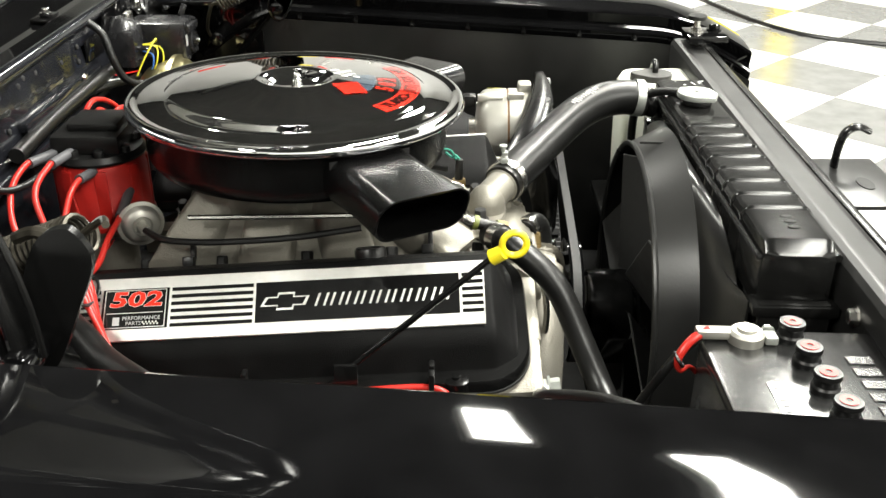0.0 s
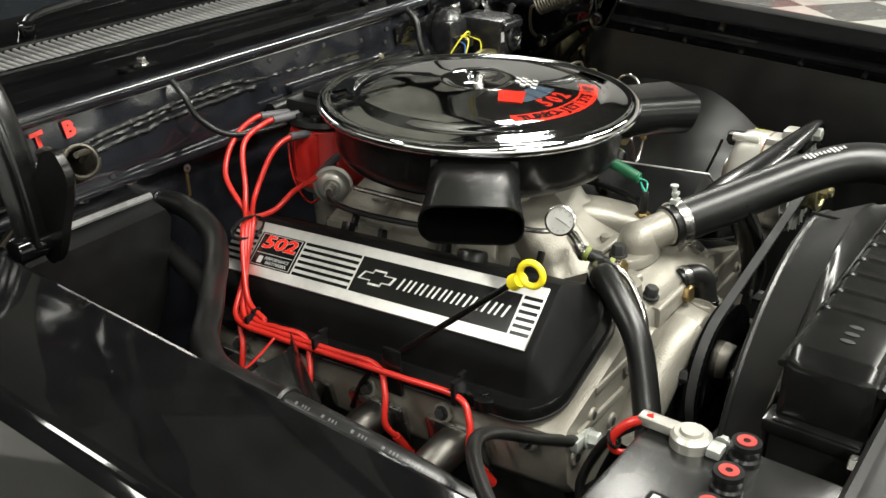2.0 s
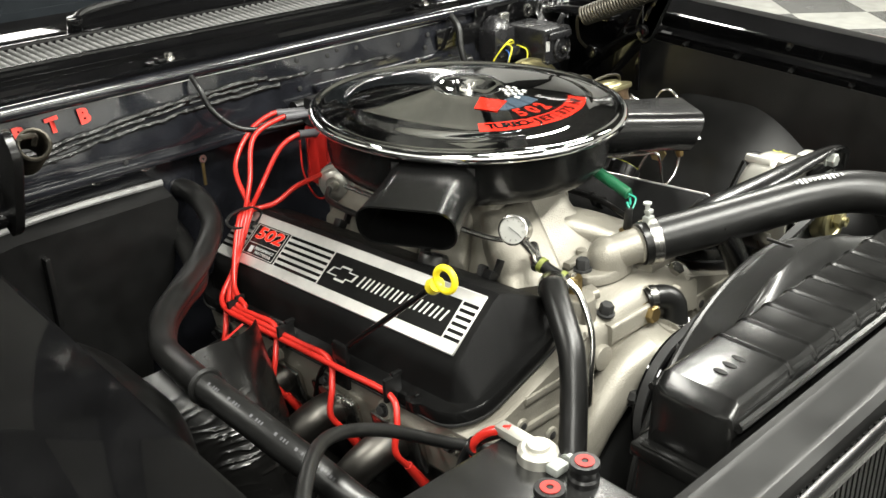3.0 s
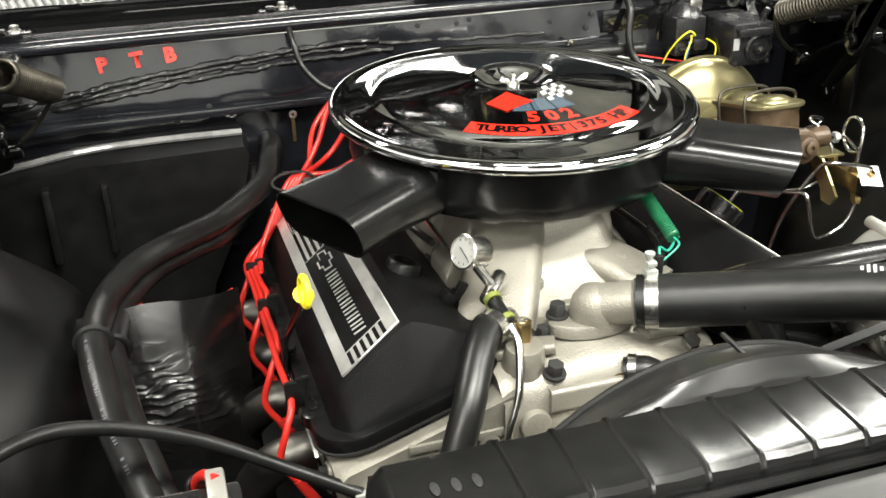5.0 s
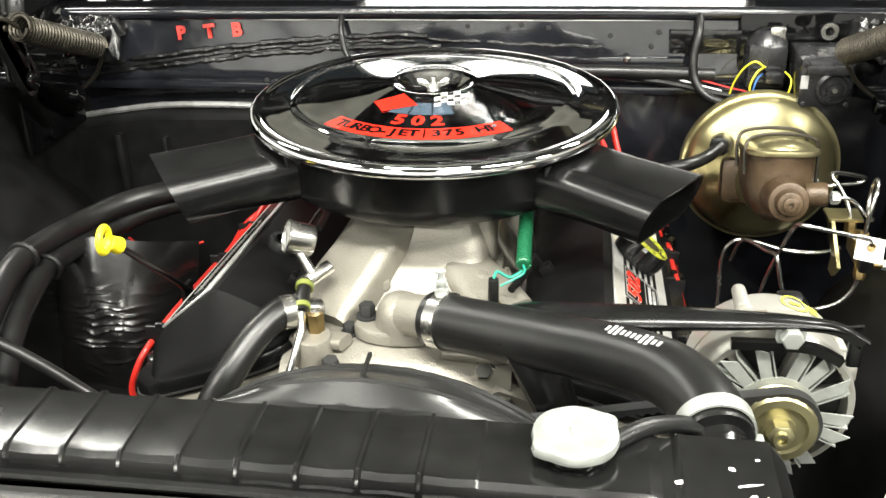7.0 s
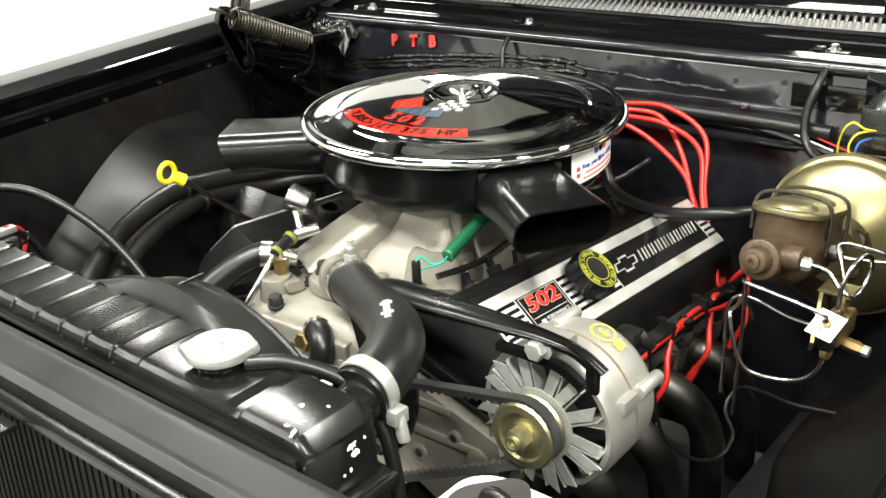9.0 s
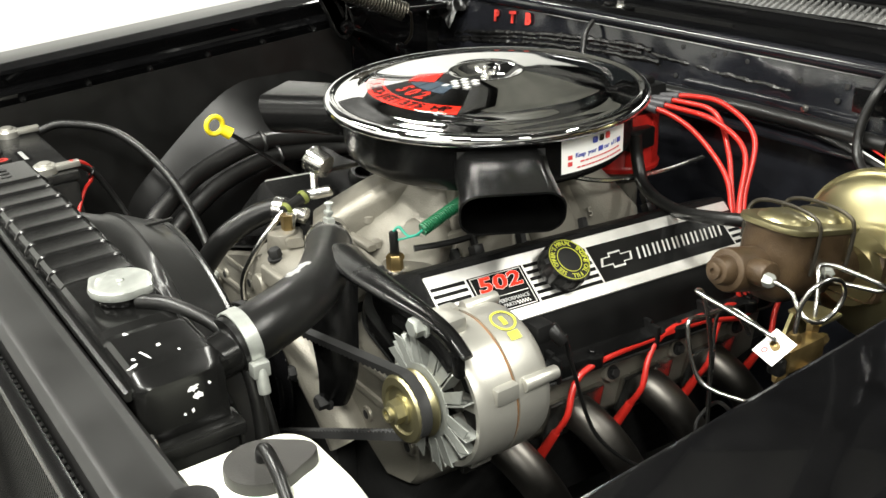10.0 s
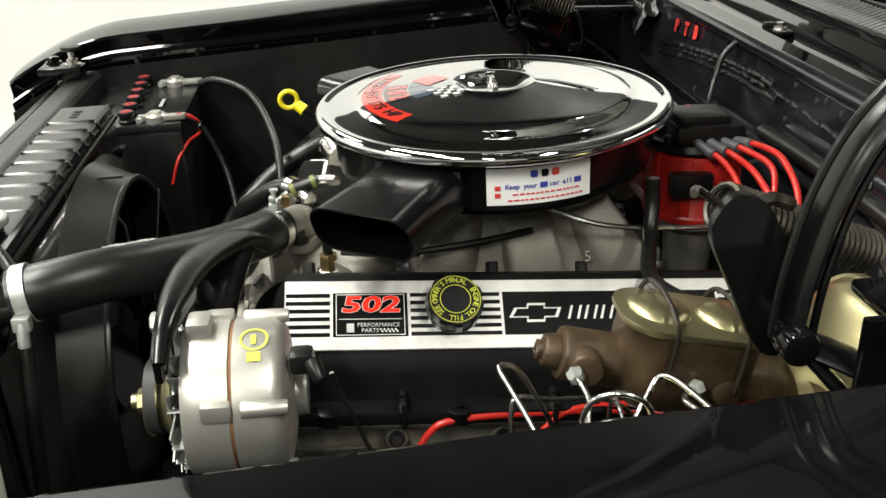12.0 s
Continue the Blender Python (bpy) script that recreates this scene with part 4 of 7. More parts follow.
def intake():
    th = thing("intake_manifold", (0, 0, 0.66), "bare cast aluminium single-plane intake manifold", "intake manifold")
    # central plenum, rising to the carburettor pad
    def ring(cx, cy, hw, hl, z, r):
        return [(cx + x, cy + y, z) for x, y in rrect(hw * 2, hl * 2, r, 4)]
    part("plenum", loft([ring(0, -0.01, 0.100, 0.20, 0.70, 0.03), ring(0, -0.01, 0.092, 0.19, 0.745, 0.03), ring(0, 0.0, 0.078, 0.135, 0.795, 0.028), ring(0, 0.0, 0.068, 0.105, 0.838, 0.02), ring(0, 0, 0.07, 0.105, 0.846, 0.018)]), ALU, th, sharp=60)
    part("carb_pad", box((0, 0, 0.852), (0.16, 0.20, 0.012), 0.003), ALU, th)
    def trunk(p0, p1, w0, w1, h0, h1, r, up=0.0):
        """A blocky cast runner with rounded corners from p0 to p1."""
        p0, p1 = Vector(p0), Vector(p1)
        d = (p1 - p0).normalized()
        sd = d.cross(Vector((0, 0, 1))).normalized()
        n = sd.cross(d)
        out = []
        for t in (0, 0.2, 0.4, 0.6, 0.8, 1.0):
            c = p0.lerp(p1, t) + Vector((0, 0, up * math.sin(t * math.pi)))
            w, h = w0 + (w1 - w0) * t, h0 + (h1 - h0) * t
            out.append([c + sd * x + n * y for x, y in rrect(w, h, min(w, h) * r, 4)])
        return loft(out)
    part("front_runner", trunk((-0.012, -0.060, 0.815), (-0.092, -0.205, 0.748), 0.072, 0.082, 0.070, 0.040, 0.30, 0.006), ALU, th, sharp=70)
    part("plenum_wall", loft([ring(0.042, -0.075, 0.046, 0.040, 0.775, 0.008), ring(0.041, -0.072, 0.044, 0.040, 0.80, 0.008), ring(0.038, -0.066, 0.041, 0.038, 0.840, 0.008)]), ALU, th, sharp=50)
    part("wall_ledge", box((0.044, -0.112, 0.776), (0.100, 0.030, 0.012), 0.004), ALU, th)
    part("front_runner", trunk((0.030, -0.095, 0.770), (0.102, -0.190, 0.752), 0.062, 0.070, 0.050, 0.036, 0.34, 0.006), ALU, th, sharp=70)
    part("vacuum_boss", cyl((0.072, -0.150, 0.765), (0.074, -0.154, 0.786), 0.010, 0.008, bevel=0.002), ALU, th)
    for x, y, z in ((-0.070, -0.120, 0.792), (-0.030, -0.165, 0.777), (0.020, -0.185, 0.764)):
        part("cast_boss", lathe([(0, -0.006), (0.008, -0.006), (0.007, 0.002), (0.004, 0.003), (0, 0.003)], Matrix.Translation((x, y, z)), 16), ALU, th)
    part("cast_strap", trunk((-0.025, -0.197, 0.762), (0.030, -0.197, 0.762), 0.012, 0.012, 0.008, 0.008, 0.3), ALU, th)
    for s in (-1, 1):
        # flange along the head and runners falling to it
        part("head_flange", loft([[(s * 0.088, y, 0.745 + ez(y)), (s * 0.108, y, 0.757 + ez(y)), (s * 0.112, y, 0.747 + ez(y)), (s * 0.09, y, 0.71 + ez(y))] for y in (-0.235, 0.20)]), ALU, th)
        for k in range(1, 4):
            y = -0.175 + k * 0.107
            ys = y * 0.52
            def rr(t, w, h):
                x = s * (0.045 + t * 0.06)
                yy = ys + (y - ys) * t
                z = 0.818 - 0.058 * t ** 1.3 + ez(yy) * t
                return [(x, yy + a, z + b * 1.0) for a, b in rrect(w, h, min(w, h) * 0.24, 4)]
            part("runner", loft([rr(0, 0.07, 0.05), rr(0.35, 0.068, 0.052), rr(0.7, 0.064, 0.054), rr(1.08, 0.062, 0.052)]), ALU, th, sharp=70)
        for y in (-0.225, -0.118, -0.012, 0.095, 0.19):
            part("manifold_bolt", hexbolt((s * 0.096, y, 0.752 + ez(y)), (s * 0.091, y, 0.768 + ez(y)), 0.0075), DARK, th)
    # front water crossover
    part("water_crossover", loft([[(x, y, z) for y, z in ((-0.300, 0.70 - abs(x) * 0.12), (-0.297, 0.742 - abs(x) * 0.15), (-0.275, 0.757 - abs(x) * 0.13), (-0.205, 0.762 - abs(x) * 0.1), (-0.195, 0.70))] for x in (-0.115, -0.105, -0.06, -0.02, 0.02, 0.06, 0.105, 0.115)]), ALU, th, sharp=60)
    part("crossover_boss", cyl((-0.083, -0.262, 0.73), (-0.083, -0.264, 0.768), 0.024, 0.019, bevel=0.003), ALU, th)
    part("crossover_boss", cyl((0.09, -0.205, 0.72), (0.09, -0.207, 0.752), 0.021, 0.018, bevel=0.003), ALU, th)
    part("crossover_web", trunk((-0.070, -0.296, 0.722), (0.070, -0.296, 0.722), 0.016, 0.016, 0.026, 0.026, 0.3), ALU, th)
    part("crossover_rim", trunk((-0.105, -0.240, 0.752), (-0.050, -0.262, 0.760), 0.030, 0.022, 0.012, 0.012, 0.4), ALU, th)
    part("crossover_rim", trunk((0.105, -0.250, 0.748), (0.045, -0.262, 0.756), 0.034, 0.024, 0.012, 0.012, 0.4), ALU, th)
    for x in (-0.085, 0.062):
        part("crossover_ear", cyl((x, -0.288, 0.700), (x, -0.306, 0.700), 0.016, bevel=0.003), ALU, th)
    part("crossover_plug", hexbolt((0.005, -0.296, 0.722), (0.005, -0.312, 0.724), 0.011), BRASS, th, "brass plug")
    part("crossover_bolt", hexbolt((-0.060, -0.285, 0.742), (-0.060, -0.288, 0.756), 0.0085), DARK, th)
    part("crossover_bolt", hexbolt((-0.052, -0.235, 0.754), (-0.052, -0.236, 0.766), 0.007), DARK, th)
    part("crossover_bolt", hexbolt((0.089, -0.275, 0.738), (0.089, -0.285, 0.750), 0.0095), STEEL, th)
    for x, y, ch in ((-0.098, -0.15, "2"), (0.100, -0.12, "2"), (0.102, 0.10, "5")):
        m = frame_of((x, y, 0.778 + ez(y)), (0, -1 if x < 0 else 1, 0), (-0.5 if x > 0 else 0.5, 0, 1))
        part("cast_number", text(ch, 0.018, m, 0.004), ALU, th)
    # thermostat housing
    ht = thing("thermostat_housing", (0, -0.235, 0.75), "cast aluminium thermostat housing with two bolts", "thermostat housing")
    def flange(z, k):
        return [(0.0 + k * 0.046 * math.cos(a) * (1 if abs(math.cos(a)) > 0.4 else 1), -0.236 + k * (0.026 + 0.0) * math.sin(a), z) for a in [i * math.tau / 32 for i in range(32)]]
    part("flange", loft([flange(0.758, 1.0), flange(0.768, 1.0), flange(0.771, 0.94)]), ALU, ht)
    part("dome", lathe([(0.0, 0.760), (0.026, 0.760), (0.0255, 0.772), (0.0245, 0.782), (0.022, 0.791), (0.016, 0.799), (0.008, 0.803), (0, 0.804)], Matrix.Translation((0.002, -0.237, 0)), 32), ALU, ht, sharp=60)
    part("neck", tube([(0.002, -0.237, 0.781), (0.020, -0.248, 0.786), (0.036, -0.258, 0.790), (0.056, -0.270, 0.793)], [0.022, 0.0215, 0.0215, 0.022], 20), ALU, ht, sharp=60)
    part("neck_bead", lathe([(0.0215, -0.002), (0.0238, 0), (0.0215, 0.002)], along((0.036, -0.258, 0.790), (0.056, -0.27, 0.793)), 24), ALU, ht)
    part("bolt", hexbolt((-0.034, -0.228, 0.770), (-0.034, -0.228, 0.786), 0.0085), DARK, ht)
    part("bolt", hexbolt((0.036, -0.236, 0.770), (0.036, -0.236, 0.784), 0.0085), DARK, ht)
    settle(th, (0, -0.004, 0.005))
    settle(ht, (0, -0.005, 0.005))


intake()


def water_pump():
    th = thing("water_pump", (0, -0.33, 0.6), "cast aluminium water pump with two legs", "water pump")
    part("body", cyl((0, -0.285, 0.655), (0, -0.335, 0.655), 0.058, 0.05, bevel=0.008), ALU, th)
    part("nose", cyl((0, -0.335, 0.65), (0, -0.375, 0.65), 0.028, 0.024, bevel=0.004), ALU, th)
    for s in (-1, 1):
        part("leg", tube([(s * 0.02, -0.315, 0.68), (s * 0.06, -0.312, 0.672), (s * 0.11, -0.31, 0.63), (s * 0.14, -0.303, 0.59)], [0.034, 0.028, 0.026, 0.03], 16), ALU, th)
        part("bolt", hexbolt((s * 0.072, -0.335, 0.66), (s * 0.076, -0.35, 0.664), 0.009), DARK, th)
    part("outlet", cyl((0.030, -0.315, 0.675), (0.034, -0.318, 0.705), 0.017, bevel=0.003), ALU, th)
    settle(th, (0, -0.004, 0.002))
    el = thing("bypass_hose", (0.03, -0.3, 0.71), "short black rubber bypass elbow hose with wire clamps", "hose")
    part("hose", tube([(0.012, -0.292, 0.735), (0.030, -0.302, 0.738), (0.042, -0.312, 0.728), (0.040, -0.318, 0.700)], 0.0145, 14), RUBBER, el)
    part("clamp", lathe([(0.0145, -0.004), (0.0165, -0.004), (0.0165, 0.004), (0.0145, 0.004)], along((0.018, -0.295, 0.737), (0.03, -0.302, 0.738)), 24, True), STEEL, el)
    part("clamp", lathe([(0.0145, -0.004), (0.0165, -0.004), (0.0165, 0.004), (0.0145, 0.004)], along((0.040, -0.318, 0.703), (0.04, -0.318, 0.8)), 24, True), STEEL, el)
    settle(el, (0, -0.004, 0.004))
    # pulleys and belt
    def grooved(r, w):
        return [(0, -w), (r * 0.4, -w), (r * 0.45, -w * 0.6), (r - 0.012, -w * 0.6), (r, -w), (r, -w * 0.8), (r - 0.008, -w * 0.1), (r - 0.008, w * 0.1), (r, w * 0.8), (r, w), (r - 0.012, w), (r * 0.5, w * 0.5), (0, w * 0.5)]
    wp = thing("water_pump_pulley", (0, -0.372, 0.64), "black stamped water pump pulley", "pulley")
    part("pulley", lathe(grooved(0.085, 0.009), along((0, -0.360, 0.640), (0, -1, 0.640)), 40), BODY, wp)
    part("hub_cap", cyl((0, -0.363, 0.64), (0, -0.385, 0.64), 0.022, bevel=0.003), STEEL, wp)
    # v-belt: a loop round alternator and pump pulleys
    c1, r1 = Vector((0.350, 0.764)), 0.031
    c2, r2 = Vector((0.0, 0.640)), 0.084
    d = c2 - c1
    L = d.length
    base = math.atan2(d.y, d.x)
    off = math.acos((r1 - r2) / L)
    pts = []
    a0, a1 = base + off, base + math.tau - off
    for i in range(21):
        a = a0 + (a1 - a0) * i / 20
        pts.append(c1 + r1 * Vector((math.cos(a), math.sin(a))))
    b0, b1 = base - off, base + off
    for i in range(31):
        a = b0 + (b1 - b0) * i / 30
        pts.append(c2 + r2 * Vector((math.cos(a), math.sin(a))))
    # straight spans filled in, with a cogged inner side
    dense = []
    for i, p in enumerate(pts):
        q = pts[(i + 1) % len(pts)]
        n = max(1, int((q - p).length / 0.0045))
        dense += [p + (q - p) * (k / n) for k in range(n)]
    loops = []
    for i, p in enumerate(dense):
        a, b = dense[i - 1], dense[(i + 1) % len(dense)]
        t = (b - a).normalized()
        nrm = Vector((t.y, -t.x))
        k = 0.0075 if i % 2 else 0.0045
        loops.append([(p.x + nrm.x * 0.002, -0.360 - 0.0055, p.y + nrm.y * 0.002), (p.x + nrm.x * 0.002, -0.360 + 0.0055, p.y + nrm.y * 0.002),
                      (p.x - nrm.x * k, -0.360 + 0.0035, p.y - nrm.y * k), (p.x - nrm.x * k, -0.360 - 0.0035, p.y - nrm.y * k)])
    loops.append(loops[0])
    solo("drive_belt", loft(loops, caps=False), BELT, "cogged black rubber drive belt", "belt")


water_pump()


# ---- valve covers, built once and turned round for the other bank ----
def valve_cover(side):
    slope = pose(0, 0, 0, -3.43, 0, 0)
    m = pose(0.214 if side > 0 else -0.2, -0.006 if side > 0 else 0.0, 0.735 if side > 0 else 0.7310) @ slope @ pose(0, 0, 0, 0, 0, 90 if side > 0 else -90)
    who = "beside the alternator" if side > 0 else "beside the dipstick"
    th = thing("valve_cover", m, "black valve cover with brushed aluminium face " + who, "valve cover", "valve covers")
    sec = [(0.10, 0.757), (0.108, 0.768), (0.116, 0.777), (0.130, 0.785), (0.150, 0.794), (0.176, 0.8055), (0.187, 0.8085), (0.196, 0.8040), (0.2545, 0.7555), (0.262, 0.7475), (0.266, 0.735), (0.270, 0.715), (0.274, 0.701)]
    L = [(0.2 - x, z - 0.75) for x, z in sec]
    def rail(y):
        return -0.060 + (y + 0.098) * (0.064 / 0.198)
    loops = []
    for X, k, sh in ((-0.272, 0.03, 0.84), (-0.2705, 0.16, 0.85), (-0.267, 0.30, 0.87), (-0.2635, 0.38, 0.885), (-0.2475, 0.93, 0.97), (-0.2435, 0.99, 0.99), (-0.239, 1, 1), (0.239, 1, 1), (0.2435, 0.99, 0.99), (0.2475, 0.93, 0.97), (0.2635, 0.38, 0.885), (0.267, 0.30, 0.87), (0.2705, 0.16, 0.85), (0.272, 0.03, 0.84)):
        loops.append([(X, y * sh, rail(y * sh) + k * (z - rail(y))) for y, z in L])
    part("cover", loft(loops), CRINKLE, th, "black crinkle-finish cover", local=True, sharp=26)
    # flange with bolt bosses
    out = [(X, y + 0.006) for X, y in rrect(0.566, 0.190, 0.052, 8)]
    part("flange", loft([[(X, y, rail(y) - 0.003) for X, y in out], [(X, y, rail(y) + 0.008) for X, y in out], [(X * 0.995, y * 0.985, rail(y) + 0.011) for X, y in out]]), PAN, th, local=True)
    for X in (-0.20, -0.07, 0.07, 0.20):
        part("flange_boss", join(lathe([(0, -0.003), (0.016, -0.003), (0.0155, 0.009), (0.012, 0.011), (0, 0.011)], Matrix.Translation((X, -0.079, rail(-0.083))), 20),
                                 hexbolt((X, -0.081, rail(-0.083) + 0.010), (X, -0.082, rail(-0.083) + 0.015), 0.0045)), PAN, th, local=True)
    part("gasket", loft([[(X * 1.004, y * 1.012, rail(y) - 0.0055) for X, y in out], [(X * 1.004, y * 1.012, rail(y) - 0.003) for X, y in out]]), DARK, th, local=True)
    # face plate
    P = frame_of((-0.005, -0.0253, 0.0303), (1, 0, 0), (0, 0.770, 0.638))
    W, H = 0.481, 0.0765
    def on(bm):
        return moved(bm, P)
    part("face_plate", on(box((0, 0, 0.0015), (W, H, 0.003), 0.0008, 1)), PLATE, th, "brushed aluminium face plate", local=True)
    z = 0.0030
    def slab(x0, x1, y0, y1, mat_, name, h=0.0006, par=None):
        return part(name, on(box(((x0 + x1) / 2, (y0 + y1) / 2, z + h / 2), (x1 - x0, y1 - y0, h))), mat_, par or th, local=True)
    x0 = -W / 2
    marks = (0.0, 0.049, 0.125, 0.224, 0.453, W)
    for a, b in ((marks[0] + 0.0015, marks[1] - 0.003), (marks[2] + 0.003, marks[3] - 0.003), (marks[4] + 0.003, marks[5] - 0.0015)):
        for i in range(6):
            yy = -0.0215 + i * 0.0086
            slab(x0 + a, x0 + b, yy - 0.0021, yy + 0.0021, BLACKDEC, "black_line")
    slab(x0 + marks[1], x0 + marks[2], -0.0240, 0.0240, BLACKDEC, "number_panel")
    slab(x0 + marks[3], x0 + marks[4], -0.0240, 0.0240, BLACKDEC, "name_panel")
    zz = z + 0.0008
    cx = x0 + (marks[1] + marks[2]) / 2
    mm = P @ Matrix.Translation((cx, 0.0105, zz))
    part("engine_number", text("502", 0.0245, mm @ Matrix.Translation((0, 0, -0.0003)), 0.0006, 0.0011, 0.12, wide=1.62), PLATE, th, local=True)
    part("engine_number", text("502", 0.0245, mm, 0.0008, 0.0007, 0.12, wide=1.62), REDDEC, th, "red engine number", local=True)
    part("panel_rule", on(box((cx, -0.0050, zz), (0.064, 0.0007, 0.0006))), PLATE, th, local=True)
    for sy in (-0.0222, 0.0222):
        part("panel_border", on(box((cx, sy, zz), (0.070, 0.0008, 0.0006))), PLATE, th, local=True)
    for sx in (-0.0346, 0.0346):
        part("panel_border", on(box((cx + sx, 0, zz), (0.0008, 0.0436, 0.0006))), PLATE, th, local=True)
    part("small_lettering", text("PERFORMANCE", 0.0062, P @ Matrix.Translation((cx + 0.008, -0.0115, zz)), 0.0006, 0.0), PRINT, th, local=True)
    part("small_lettering", text("PARTS", 0.0062, P @ Matrix.Translation((cx - 0.0005, -0.0175, zz)), 0.0006, 0.0), PRINT, th, local=True)
    part("maker_mark", on(box((cx - 0.0205, -0.0145, zz), (0.0075, 0.0095, 0.0006))), PRINT, th, local=True)
    for i in range(10):
        part("checker", on(box((cx + 0.010 + (i // 2) * 0.0038 + (i % 2) * 0.0017, -0.0163 - (i % 2) * 0.0022, zz), (0.0017, 0.0019, 0.0005))), PLATE, th, local=True)
    # maker's emblem and name, as plain shapes
    ex = x0 + marks[3] + 0.034
    cross = [(-0.0285, -0.0055), (-0.0225, 0.0055), (-0.0095, 0.0055), (-0.0085, 0.0105), (0.0105, 0.0105), (0.0095, 0.0055), (0.027, 0.0055), (0.0225, -0.0055), (0.0095, -0.0055), (0.0085, -0.0105), (-0.0105, -0.0105), (-0.0095, -0.0055)]
    part("emblem", on(prism([(ex + a, b) for a, b in cross], zz - 0.0003, zz + 0.0003)), PLATE, th, local=True)
    part("emblem_field", on(prism([(ex + a * 0.86, b * 0.76) for a, b in cross], zz, zz + 0.0006)), BLACKDEC, th, local=True)
    nx = x0 + marks[3] + 0.069
    for i in range(9):
        px = nx + i * 0.0172
        sk, w, h, b = 0.0024, 0.0122, 0.0076, 0.0026
        for q in (px, px + w - b):
            part("name_bar", on(prism([(q - sk, -h), (q + b - sk, -h), (q + b + sk, h), (q + sk, h)], zz - 0.0002, zz + 0.0003)), PLATE, th, local=True)
    # inner top: baffle bump and, on one bank, the breather grommet
    if side < 0:
        part("breather_grommet", moved(lathe([(0.012, 0), (0.019, 0), (0.019, 0.010), (0.017, 0.014), (0.012, 0.014)], None, 24, True), Matrix.Translation((0.105, 0.040, 0.046)) @ pose(0, 0, 0, -20)), RUBBER, th, "black rubber breather grommet", local=True)
    for X in (-0.12, 0.17):
        part("wire_loom_clip", moved(join(box((0, 0, 0.006), (0.014, 0.014, 0.012), 0.002), box((0.004, 0.006, 0.018), (0.006, 0.010, 0.02), 0.002)), Matrix.Translation((X, 0.070, 0.034)) @ pose(0, 0, 0, -30)), PLASTIC, th, local=True)
    return th, P


VC_L, PL = valve_cover(-1)
VC_R, PR = valve_cover(1)


def oil_cap():
    m = WHERE[VC_R] @ PR @ Matrix.Translation((-0.2405 + 0.172, 0.006, 0.003)) @ Matrix.Diagonal((1.18, 1.18, 1.0, 1))
    th = thing("oil_filler_cap", m, "black knurled oil filler cap with yellow lettering", "oil cap")
    def ring(r, z, k):
        return [((r * (1 + k * (1 if (i // 3) % 2 else 0))) * math.cos(i * math.tau / 60), (r * (1 + k * (1 if (i // 3) % 2 else 0))) * math.sin(i * math.tau / 60), z) for i in range(60)]
    part("knob", loft([ring(0.024, 0.0, 0.0), ring(0.0245, 0.006, 0.0), ring(0.0235, 0.008, 0.07), ring(0.0235, 0.020, 0.07), ring(0.0225, 0.0235, 0.03), ring(0.015, 0.0240, 0)]), PLASTIC, th, local=True, sharp=25)
    part("recess_ring", moved(lathe([(0.0128, 0.0238), (0.0134, 0.0238), (0.0134, 0.0246), (0.0128, 0.0246)], None, 40, True), Matrix()), YELINK, th, local=True)
    part("outer_ring", moved(lathe([(0.0212, 0.0236), (0.0217, 0.0236), (0.0217, 0.0245), (0.0212, 0.0245)], None, 48, True), Matrix()), YELINK, th, local=True)
    word = "ENGINE OIL FILL  SEE OWNER'S MANUAL  "
    for i, ch in enumerate(word):
        if ch == " ":
            continue
        a = radians(30 - i * 360 / len(word))
        mm = Matrix.Rotation(a - math.pi / 2, 4, "Z") @ Matrix.Translation((0, 0.0176, 0.0243))
        part("letter", text(ch, 0.0066, mm, 0.0006, 0.0), YELINK, th, local=True)


oil_cap()


